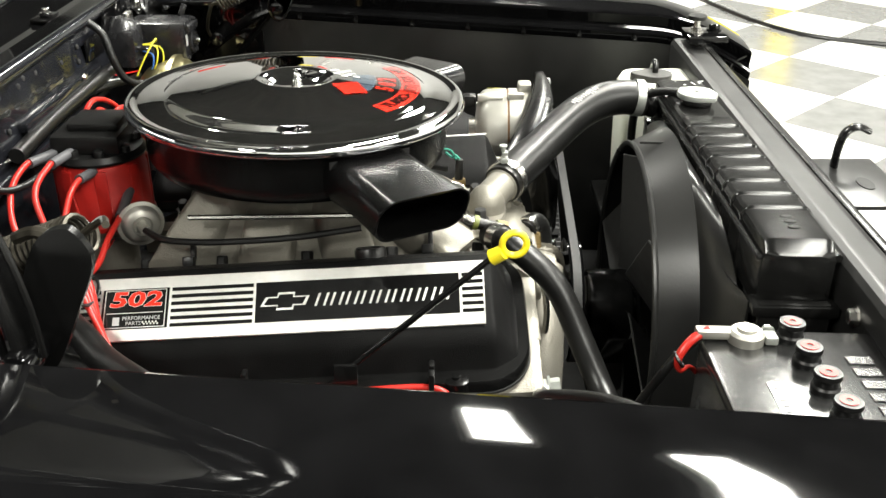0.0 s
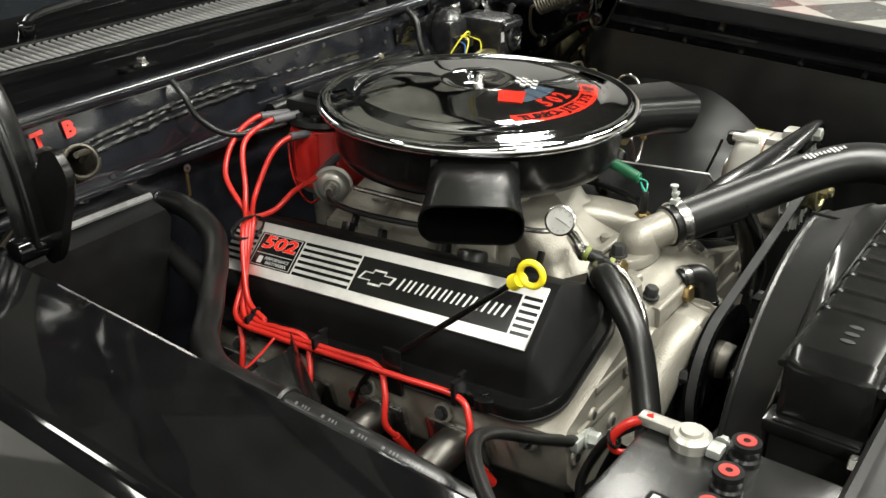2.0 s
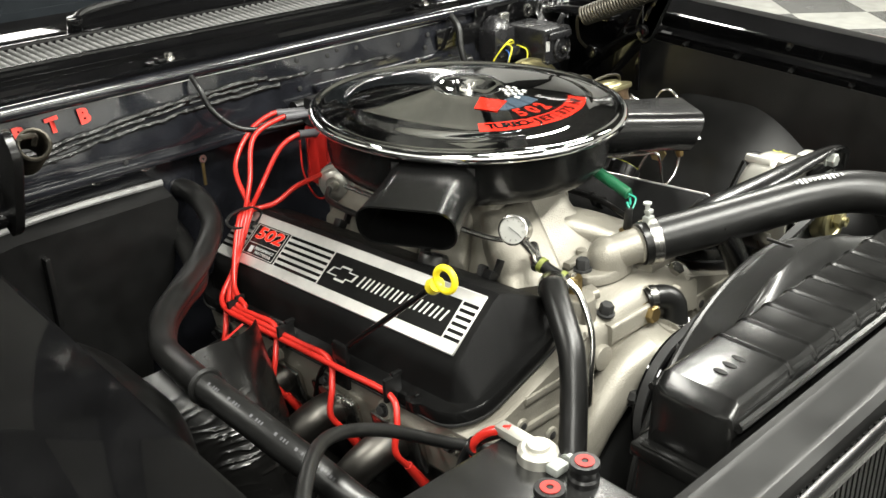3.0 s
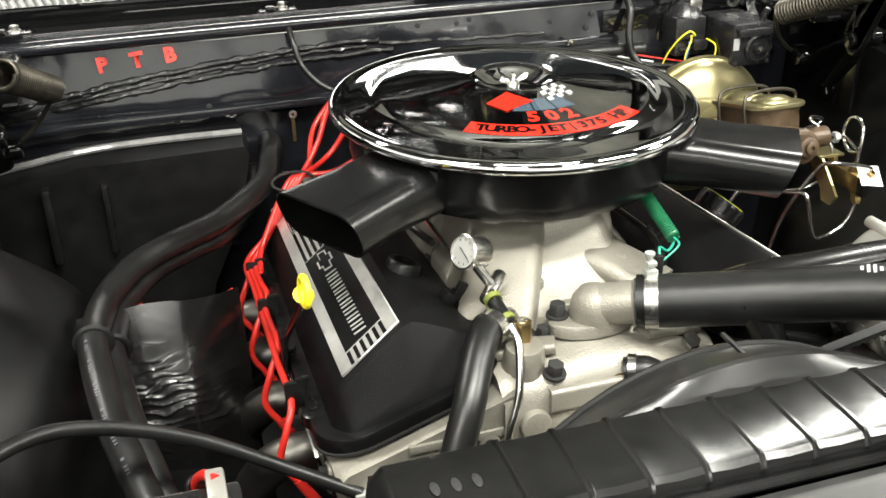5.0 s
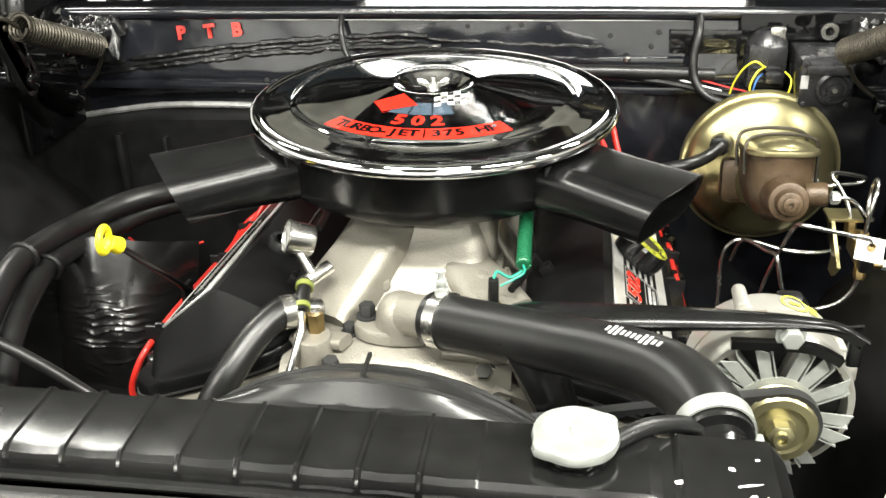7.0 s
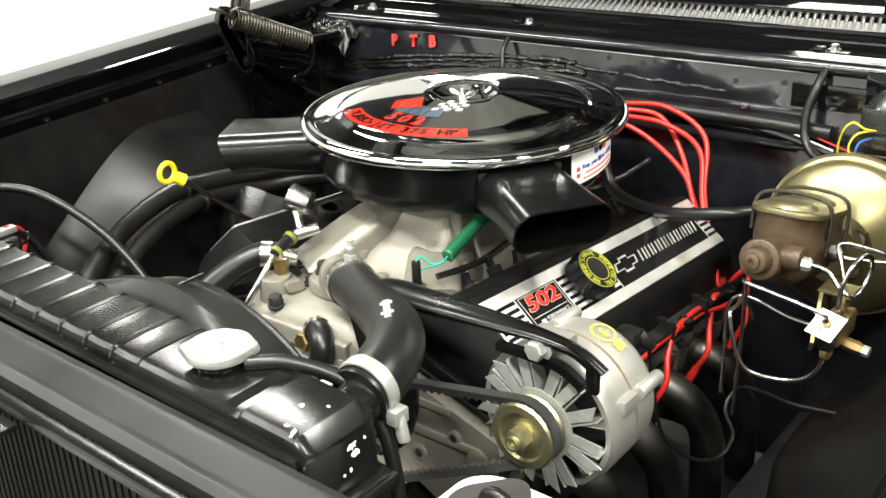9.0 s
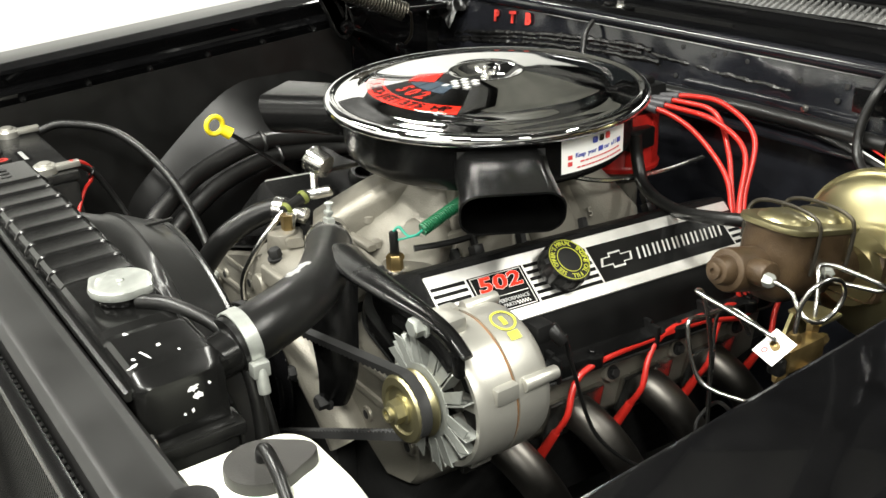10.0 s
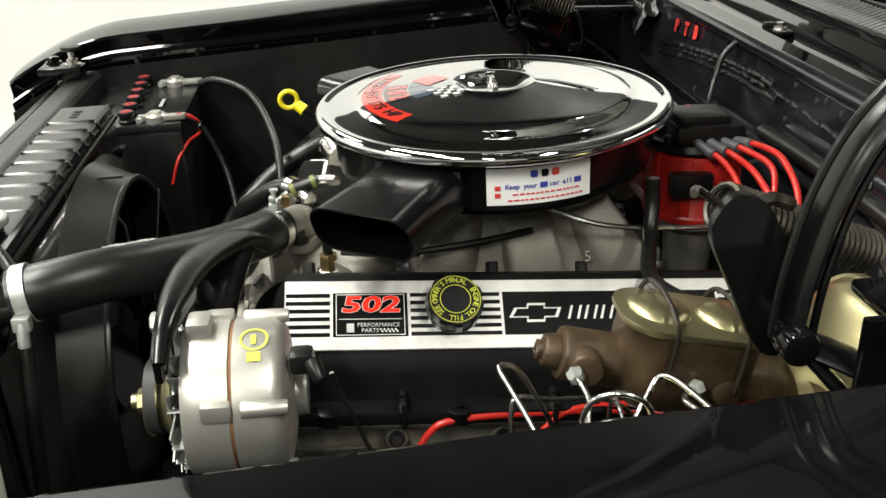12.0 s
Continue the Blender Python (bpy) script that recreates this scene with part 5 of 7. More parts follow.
# ---- air cleaner ----
def air_cleaner():
    th = thing("air_cleaner", (0, 0, 0.856), "chrome-lidded dual-snorkel air cleaner with a black pan", "air cleaner")
    prof = [(0.0, 0.9365), (0.018, 0.9365), (0.030, 0.9385), (0.040, 0.9455), (0.0445, 0.9478), (0.048, 0.9484), (0.0515, 0.9478), (0.058, 0.9466), (0.075, 0.9447), (0.10, 0.9421), (0.130, 0.9390), (0.152, 0.9368), (0.1575, 0.9354),
            (0.162, 0.9324), (0.1655, 0.9307), (0.175, 0.9293), (0.188, 0.9276), (0.1925, 0.9268), (0.1955, 0.9268), (0.198, 0.9276), (0.2, 0.9285), (0.2035, 0.9292), (0.2070, 0.9278), (0.2095, 0.9245), (0.2103, 0.921), (0.2100, 0.9175), (0.208, 0.9150), (0.203, 0.9142), (0.19, 0.9142)]
    part("lid", lathe(prof, None, 128), CHROME, th, "mirror-chrome lid with a rolled rim", sharp=60)
    pan = part("pan", lathe([(0.0, 0.9155), (0.192, 0.9155), (0.1905, 0.911), (0.189, 0.905), (0.1885, 0.872), (0.186, 0.860), (0.180, 0.8525), (0.165, 0.850), (0.0, 0.850)], None, 96), PAN, th, "satin black pan")
    for s in (-1, 1):
        d = Vector((s * 0.842, -0.539, 0))
        t = Vector((d.y, -d.x, 0)) * s
        loops = []
        for q, w, zt, zb in ((0.150, 0.108, 0.9085, 0.853), (0.190, 0.106, 0.9085, 0.852), (0.215, 0.104, 0.9075, 0.852), (0.25, 0.105, 0.9055, 0.852), (0.308, 0.112, 0.9035, 0.8500)):
            loops.append([d * (q + (0.010 if q > 0.28 else 0.0) * (zz / ((zt - zb) / 2))) + t * a + Vector((0, 0, (zt + zb) / 2 + zz)) for a, zz in rrect(w, zt - zb, 0.022, 7)])
        bm = loft(loops, caps=False)
        bmesh.ops.recalc_face_normals(bm, faces=bm.faces)
        bmesh.ops.solidify(bm, geom=list(bm.faces), thickness=0.0022)
        part("snorkel", bm, PAN, th, "black flattened intake snorkel", sharp=45)
        # thin upright dark plate across the snorkel at the pan wall
        part("snorkel_dark_plate", moved(box((0, 0, 0), (0.10, 0.002, 0.044)), frame_of(d * 0.192 + Vector((0, 0, 0.884)), t, (0, 0, 1)) @ pose(0, 0, 0, 90)), DARK, th)
    # wing nut on its stud
    part("stud", cyl((0, 0, 0.936), (0, 0, 0.9535), 0.0032, bevel=0.0006), STEEL, th)
    w = [cyl((0, 0, 0.9368), (0, 0, 0.945), 0.0075, 0.0055, bevel=0.001)]
    for s in (-1, 1):
        w.append(moved(prism([(0.003, 0.0), (0.017, 0.006), (0.0185, 0.0115), (0.0135, 0.0125), (0.004, 0.006)], -0.0013, 0.0013, bevel=0.0006), Matrix.Translation((0, 0, 0.939)) @ pose(0, 0, 0, 90, 0, 8 + (180 if s < 0 else 0))))
    part("wing_nut", join(*w), STEEL, th, "plated wing nut")

    def zlid(r):
        return float(np.interp(r, [p[0] for p in prof[5:19]], [p[1] for p in prof[5:19]]))

    def decal(name, outline, mat_, label="", lift=0.0004, n=1):
        """A thin sticker laid on the lid; the outline is a quad strip."""
        bm = bmesh.new()
        rows = []
        for row in outline:
            rows.append([bm.verts.new((x, y, zlid(math.hypot(x, y)) + lift)) for x, y in row])
        for a, b in zip(rows, rows[1:]):
            for i in range(len(a) - 1):
                bm.faces.new((a[i], a[i + 1], b[i + 1], b[i]))
        return part(name, bm, mat_, th, label)

    def grid(p, q, r_, s_, n=8):
        out = []
        for i in range(n + 1):
            f = i / n
            out.append([tuple(Vector(p).lerp(Vector(q), f).lerp(Vector(s_).lerp(Vector(r_), f), j / n)) for j in range(n + 1)])
        return out

    def arc(r0, r1, a0, a1, n=40):
        return [[(r * math.cos(radians(a0 + (a1 - a0) * i / n)), r * math.sin(radians(a0 + (a1 - a0) * i / n))) for r in np.linspace(r0, r1, 5)] for i in range(n + 1)]

    def onlid(bm, lift):
        for v in bm.verts:
            v.co.z = zlid(math.hypot(v.co.x, v.co.y)) + lift
        return bm

    decal("power_band", arc(0.131, 0.1545, -130, -50), LIDRED, "red decal band with dark lettering")
    decal("band_divider", arc(0.133, 0.1525, -85.9, -85.2, 3), LIDBLACK, lift=0.0008)

    def curved(word, a0, a1, rad, size):
        for k, ch in enumerate(word):
            if ch == " ":
                continue
            a = radians(a0 + (a1 - a0) * (k + 0.5) / len(word))
            m = Matrix.Translation((rad * math.cos(a), rad * math.sin(a), 0)) @ Matrix.Rotation(a + math.pi / 2, 4, "Z")
            part("band_letter", onlid(text(ch, size, m, 0.0, 0.0007, wide=1.05), 0.0009), LIDBLACK, th)
    curved("TURBO-JET", -126, -88, 0.1427, 0.0195)
    curved("375 HP", -83, -54, 0.1427, 0.0195)
    decal("number_field", arc(0.1005, 0.1285, -106, -74, 16), LIDBLACK, "black number field", 0.0003)
    for k, ch in enumerate("502"):
        a = radians(-90 + (k - 1) * 10.2)
        m = Matrix.Translation((0.114 * math.cos(a), 0.114 * math.sin(a), 0)) @ Matrix.Rotation(a + math.pi / 2, 4, "Z")
        part("lid_number", onlid(text(ch, 0.031, m, 0.0, 0.0012, wide=0.9), 0.0006), LIDRED, th, "red engine number")
    decal("shield", arc(0.070, 0.099, -111, -69, 16), LIDGREY, "slate shield decal")
    decal("shield_ray", arc(0.071, 0.098, -98, -97.2, 3), LIDBLACK, lift=0.0007)
    decal("shield_ray", arc(0.071, 0.098, -83, -82.2, 3), LIDBLACK, lift=0.0007)
    decal("flag", grid((-0.056, -0.066), (-0.026, -0.047), (-0.006, -0.076), (-0.042, -0.092)), LIDRED, "red flag decal", 0.0009)
    o, ux, uy = Vector((0.012, -0.079)), Vector((0.0068, 0.0032)), Vector((-0.0010, 0.0075))
    for k in range(5):
        for j in range(4):
            if (k + j) % 2 == 0:
                c = o + ux * k + uy * j
                decal("flag_check", [[tuple(c), tuple(c + uy)], [tuple(c + ux), tuple(c + ux + uy)]], LIDWHITE, lift=0.0010)
    # service label wrapped on the pan
    part("service_label", sheet(lambda u, v: (0.1893 * math.cos(radians(-10.5 + 34.5 * u)), 0.1893 * math.sin(radians(-10.5 + 34.5 * u)), 0.866 + 0.041 * v), 24, 2, 0.0004), WHITE, th, "white paper service label")
    def onpan(a, z):
        a = radians(a)
        r = 0.1899
        return frame_of((r * math.cos(a), r * math.sin(a), z), (-math.sin(a), math.cos(a), 0), (0, 0, 1))
    def run(word, a0, step, z, size, mat_):
        for i, ch in enumerate(word):
            if ch != " ":
                part("label_letter", text(ch, size, onpan(a0 + i * step, z), 0.0004, 0.0001), mat_, th)
    run("Keep your", -4.0, 1.12, 0.886, 0.0078, BLUEINK)
    part("label_mark", moved(box((0, 0, 0), (0.008, 0.006, 0.0006)), onpan(7.6, 0.886)), BLUEINK, th)
    run("car all", 10.0, 1.12, 0.886, 0.0078, BLUEINK)
    part("label_mark", moved(box((0, 0, 0), (0.008, 0.006, 0.0006)), onpan(19.2, 0.886)), BLUEINK, th)
    for a, c in ((4.5, BLUEINK), (8.0, BLACKDEC), (11.5, REDINK)):
        part("label_mark", moved(box((0, 0, 0), (0.0075, 0.0075, 0.0006), 0.001, 1), onpan(a, 0.899)), c, th)
    for a0, a1, z in ((-2.5, 18.0, 0.8775), (-4.0, 20.0, 0.871)):
        a = a0
        random.seed(int(z * 1e4))
        while a < a1:
            w = random.uniform(0.8, 2.2)
            part("label_bar", moved(box((0, 0, 0), (w * 0.0029, 0.0017, 0.0005)), onpan(a + w / 2, z)), REDINK, th)
            a += w + 0.35
    for z in (0.885, 0.877):
        part("label_bar", moved(box((0, 0, 0), (0.006, 0.005, 0.0005)), onpan(-7.0, z)), REDINK, th)
    settle(th, (0.005, -0.002, 0.006), (0, 0, 0.92))


air_cleaner()


def carburettor():
    th = thing("carburettor", (0, 0, 0.858), "dark carburettor half hidden under the air cleaner", "carburettor")
    part("linkage_rod", tube([(-0.115, 0.12, 0.816), (-0.118, -0.05, 0.820), (-0.118, -0.16, 0.824), (-0.10, -0.19, 0.826)], 0.0035, 8), STEEL, th)
    part("fuel_rod", tube([(0.08, 0.02, 0.835), (0.115, 0.10, 0.81), (0.12, 0.20, 0.80), (0.115, 0.30, 0.80)], 0.0032, 8), STEEL, th)
    part("body", box((0, 0, 0.852), (0.13, 0.19, 0.02), 0.004), DARK, th)
    sp = thing("return_spring", (0.1, -0.15, 0.82), "green-sleeved throttle return spring", "spring")
    a, b = Vector((0.120, -0.185, 0.816)), Vector((0.118, -0.09, 0.850))
    d = (b - a)
    e1 = d.normalized().cross(Vector((0, 0, 1))).normalized()
    e2 = d.normalized().cross(e1)
    pts = [a + d * (i / 360) + 0.0068 * (e1 * math.cos(i / 360 * 34 * math.tau) + e2 * math.sin(i / 360 * 34 * math.tau)) for i in range(361)]
    part("coil", tube(pts, 0.0014, 5, smooth=False), GREEN, sp)
    part("sleeve", cyl(a, b, 0.0062), GREEN, sp)
    part("hook", tube([a, a - d.normalized() * 0.012, (0.098, -0.205, 0.802)], 0.0012, 6), TEAL, sp)
    se = thing("temperature_sender", (0.09, -0.205, 0.752), "brass temperature sender with a black boot", "sensor")
    part("hex", lathe([(0, 0), (0.0135, 0), (0.0135, 0.006), (0.012, 0.007), (0, 0.007)], Matrix.Translation((0.09, -0.205, 0.752)), 18), STEEL, se)
    part("brass_body", lathe([(0, 0.006), (0.011, 0.006), (0.011, 0.022), (0.009, 0.025), (0, 0.025)], Matrix.Translation((0.09, -0.205, 0.752)), 6), BRASS, se)
    part("boot", cyl((0.09, -0.205, 0.776), (0.0905, -0.206, 0.806), 0.0058, 0.0052, bevel=0.001), RUBBER, se)
    part("lead", tube([(0.0905, -0.206, 0.806), (0.094, -0.2, 0.811), (0.106, -0.196, 0.803), (0.118, -0.187, 0.806)], 0.0016, 6), TEAL, se)
    settle(se, (0.001, -0.001, 0.005))
    solo("vacuum_hose", tube([(0.108, -0.19, 0.79), (0.125, -0.13, 0.792), (0.118, -0.05, 0.795), (0.10, 0.03, 0.80)], 0.004, 8), RUBBER, "thin black vacuum hose along the manifold", "hose")


carburettor()


# ---- distributor, vacuum can, plug leads ----
def distributor():
    th = thing("distributor", (-0.008, 0.255, 0.70), "red-capped electronic distributor behind the air cleaner", "distributor")
    c = Vector((-0.008, 0.255, 0))
    part("housing", lathe([(0, 0.68), (0.03, 0.68), (0.032, 0.735), (0.05, 0.748), (0.052, 0.762), (0, 0.762)], Matrix.Translation(c), 32), ALU, th)
    part("cap", lathe([(0, 0.760), (0.0605, 0.760), (0.061, 0.766), (0.058, 0.770), (0.0575, 0.833), (0.055, 0.844), (0.048, 0.849), (0, 0.849)], Matrix.Translation(c), 40), REDCAP, th, "red distributor cap")
    for k in range(8):
        a = k * math.tau / 8 + 0.3
        part("cap_rib", box((0, 0, 0), (0.012, 0.016, 0.074), 0.003, m=Matrix.Translation(c + Vector((0.053 * math.cos(a), 0.053 * math.sin(a), 0.804))) @ Matrix.Rotation(a, 4, "Z")), REDCAP, th)
    part("terminal_ring", lathe([(0, 0.847), (0.058, 0.847), (0.060, 0.851), (0.056, 0.858), (0.0, 0.860)], Matrix.Translation(c), 36), PLASTIC, th, "black terminal ring")
    part("coil_cover", join(box((-0.004, 0.258, 0.869), (0.088, 0.086, 0.026), 0.006), box((0.002, 0.252, 0.886), (0.060, 0.064, 0.012), 0.004)), PLASTIC, th, "black coil cover")
    part("coil_plug", box((0.052, 0.232, 0.815), (0.022, 0.05, 0.03), 0.004), PLASTIC, th)
    for a in (-60, -20, 20, 60, 120, 160, 200, 240):
        q = radians(a)
        p0 = c + Vector((0.048 * math.cos(q), 0.048 * math.sin(q), 0.860))
        part("terminal_tower", cyl(p0 - Vector((0, 0, 0.012)), p0 + Vector((0, 0, 0.006)), 0.008, 0.007, bevel=0.001), PLASTIC, th)
    th.matrix_world = Matrix.Translation((0, 0, 0.012)) @ WHERE[th]
    vc = thing("vacuum_advance", (-0.085, 0.2, 0.797), "round plated vacuum advance canister", "vacuum canister")
    m = along((-0.070, 0.203, 0.797), (-0.140, 0.165, 0.800))
    part("can", lathe([(0, 0), (0.023, 0), (0.0270, 0.004), (0.0290, 0.006), (0.0290, 0.0078), (0.0245, 0.009), (0.0220, 0.014), (0.0180, 0.0175), (0.0125, 0.0185), (0.0105, 0.0150), (0.0065, 0.0145), (0.0060, 0.034), (0, 0.034)], m, 40), ALTM, vc)
    part("bracket", tube([(-0.07, 0.203, 0.795), (-0.05, 0.22, 0.775), (-0.03, 0.235, 0.757)], 0.008, 8, flat=0.4), ZINC, vc)
    part("tube", tube([(-0.100, 0.187, 0.799), (-0.125, 0.155, 0.798), (-0.135, 0.09, 0.800), (-0.128, 0.0, 0.803), (-0.12, -0.08, 0.812)], 0.0042, 8), RUBBER, vc, "thin black vacuum tube")
    settle(vc, (0, -0.008, -0.007))


distributor()


def plug_lead(pts, mates, label):
    th = thing("plug_lead", pts[0], label, "plug lead", "plug leads")
    rnd = random.Random(int(abs(pts[-1][1]) * 1e4) + (7 if pts[-1][0] > 0 else 0))
    pts = [pts[0], pts[1]] + [tuple(c + rnd.uniform(-0.006, 0.006) for c in p) for p in pts[2:5]] + list(pts[5:])
    part("lead", tube(pts, 0.0038, 10, 10), RED, th)
    p, q = Vector(pts[0]), Vector(pts[1])
    part("cap_boot", tube([p - (q - p).normalized() * 0.012, p + (q - p).normalized() * 0.034], 0.0062, 10, smooth=False), BOOT, th, "grey rubber boot")
    p, q = Vector(pts[-1]), Vector(pts[-2])
    part("plug_boot", tube([p + (q - p).normalized() * 0.004, p - (q - p).normalized() * 0.034], [0.0052, 0.0065], 10, smooth=False), RED if mates else BOOT, th)


def leads():
    # left bank: gathered behind the cover, along the rail, one drop for each plug
    for k in range(4):
        o = k * 0.0092
        y = -0.212 + k * 0.117
        zr = 0.699 + o * 0.40
        yr = y + 0.035
        xo = -0.289 - (3 - k) * 0.0045
        starts = (
            [(-0.058, 0.300, 0.873), (-0.096, 0.312, 0.876), (-0.140, 0.318, 0.860), (-0.174, 0.296, 0.818)],
            [(-0.062, 0.276, 0.875), (-0.102, 0.282, 0.877), (-0.148, 0.288, 0.855), (-0.186, 0.262, 0.808)],
            [(-0.060, 0.246, 0.853), (-0.092, 0.252, 0.856), (-0.130, 0.262, 0.836), (-0.162, 0.256, 0.792)],
            [(-0.052, 0.212, 0.816), (-0.085, 0.214, 0.802), (-0.130, 0.216, 0.792), (-0.170, 0.214, 0.784)])
        pts = starts[k] + [(-0.202 - 0.004 * k, 0.232 - 0.004 * k, 0.785 - 0.002 * k), (-0.214 - 0.007 * k, 0.212, 0.781 - 0.003 * k), (-0.262 - 0.006 * k, 0.190 - 0.008 * k, 0.722 - 0.004 * k)]
        yy = 0.165
        pts.append((xo, min(yy, 0.17) - 0.012 * k, zr - 0.018 + 0.003 * (3 - k)))
        steps = [v for v in (0.10, 0.0, -0.10) if v > yr + 0.03]
        for v in steps:
            pts.append((xo, v, zr + ez(v) + 0.006))
        pts += [(xo + 0.002, yr, zr + ez(yr) + 0.003), (-0.310, y + 0.012, 0.682 + ez(y)), (-0.320, y + 0.006, 0.648 + ez(y)), (-0.304, y + 0.002, 0.620 + ez(y))]
        plug_lead(pts, True, "red spark plug lead along the dipstick-side valve cover")
    for k in range(4):
        y = -0.135 + k * 0.117
        yr = y + 0.05
        xo = 0.288 + (3 - k) * 0.004
        zr = 0.692 + k * 0.005
        src = (0.036, 0.288 - 0.016 * k, 0.874)
        far, lift = (0.020, 0.0, 0.028, 0.010)[k], (0.012, -0.004, 0.004, -0.012)[k]
        pts = [src, (0.085, 0.300 - 0.014 * k, 0.882 - 0.006 * k), (0.134 + 0.6 * far, 0.310 - 0.016 * k, 0.874 + lift - 0.006 * k), (0.180 + far, 0.296 - 0.014 * k, 0.834 + 1.3 * lift - 0.004 * k),
               (0.212 + 0.5 * far, 0.258 - 0.008 * k, 0.770 + 0.3 * lift), (0.258 + 0.005 * k, 0.225 - 0.010 * k, 0.708), (xo, 0.19, zr - 0.012 + ez(0.19) + 0.008)]
        for v in (0.10, 0.0, -0.08):
            if v > yr + 0.03:
                pts.append((xo, v, zr + ez(v) + 0.006))
        pts += [(xo + 0.004, yr, zr + ez(yr) + 0.002), (0.305, y + 0.022, 0.676 + ez(y)), (0.312, y + 0.006, 0.646 + ez(y)), (0.300, y - 0.002, 0.618 + ez(y))]
        plug_lead(pts, True, "red spark plug lead along the alternator-side valve cover")
    for s, ys in ((-1, (-0.175, 0.03, 0.145)), (1, (-0.135, 0.018, 0.11))):
        for y in ys:
            z = (0.705 if s < 0 else 0.698) + ez(y)
            solo("lead_clip", join(box((s * 0.294, y, z + 0.002), (0.024, 0.006, 0.030), 0.002), box((s * 0.287, y, z + 0.018), (0.014, 0.006, 0.006), 0.002)), PLASTIC, "black plastic lead separator on the cover rail", "clip", "lead clips")
    solo("cable_tie", tube([(-0.226 + 0.028 * math.cos(a), 0.210 + 0.006 * math.sin(a), 0.777 + 0.011 * math.sin(a)) for a in [i * math.tau / 16 for i in range(16)]], 0.0022, 6, 2, True), PLASTIC, "black cable tie round the red leads", "cable tie")
    solo("coil_wire", tube([(-0.03, 0.235, 0.765), (-0.07, 0.245, 0.75), (-0.085, 0.26, 0.79), (-0.08, 0.27, 0.84)], 0.0015, 6), REDCAP, "thin dark red coil wire", "wire")


leads()


# ---- hoses ----
def clamp(name, p, d, r, label, mat_=STEEL):
    th = thing(name, p, label, "hose clamp", "hose clamps")
    m = along(p, Vector(p) + Vector(d))
    part("band", lathe([(r, -0.0065), (r + 0.0018, -0.0065), (r + 0.0018, 0.0065), (r, 0.0065)], m, 36, True), mat_, th)
    return th, m


def upper_hose():
    th = thing("radiator_hose", (0.15, -0.35, 0.80), "thick black moulded radiator hose with white printing", "hose")
    pts = [(0.038, -0.264, 0.7955), (0.060, -0.277, 0.799), (0.110, -0.307, 0.808), (0.165, -0.342, 0.820), (0.216, -0.381, 0.834), (0.252, -0.420, 0.843), (0.272, -0.460, 0.843), (0.277, -0.492, 0.838)]
    part("hose", tube(pts, 0.0265, 28, 10), RUBBER, th)
    for i in range(11):
        q = Vector((0.208, -0.375, 0.832)).lerp(Vector((0.246, -0.413, 0.842)), i / 10)
        d = Vector((0.05, -0.038, 0.014)).normalized()
        side = d.cross(Vector((0, 0, 1))).normalized()
        n = (side * 0.14 + side.cross(d) * 0.99).normalized()
        part("print_bar", moved(box((0, 0, 0), (0.0028, 0.0065 if i not in (1, 2, 7, 8) else 0.012, 0.0006)), frame_of(q + n * 0.0268, d, n.cross(d))), PRINT, th)
    c, m = clamp("hose_clamp", (0.050, -0.2660, 0.7925), (0.05, -0.028, 0.006), 0.0266, "bright band clamp with a tall screw")
    part("screw", join(cyl((0.048, -0.262, 0.816), (0.047, -0.260, 0.842), 0.0030, bevel=0.0006), lathe([(0, 0), (0.0052, 0), (0.0052, 0.0022), (0, 0.0022)], along((0.047, -0.260, 0.841), (0.047, -0.259, 0.9)), 12), box((0.048, -0.262, 0.822), (0.013, 0.010, 0.008), 0.002), box((0.048, -0.262, 0.832), (0.010, 0.008, 0.005), 0.0015)), ZINC, c)
    settle(c, (0, -0.005, 0.005))
    c, m = clamp("hose_clamp", (0.272, -0.470, 0.841), (0.003, -0.03, -0.004), 0.0267, "bright wide band clamp at the radiator neck", ZINC)
    part("screw", join(box((0.302, -0.468, 0.825), (0.012, 0.016, 0.014), 0.002), cyl((0.303, -0.468, 0.826), (0.308, -0.468, 0.803), 0.0055, bevel=0.001)), ZINC, c)
    settle(c, (0.004, -0.011, 0))


upper_hose()


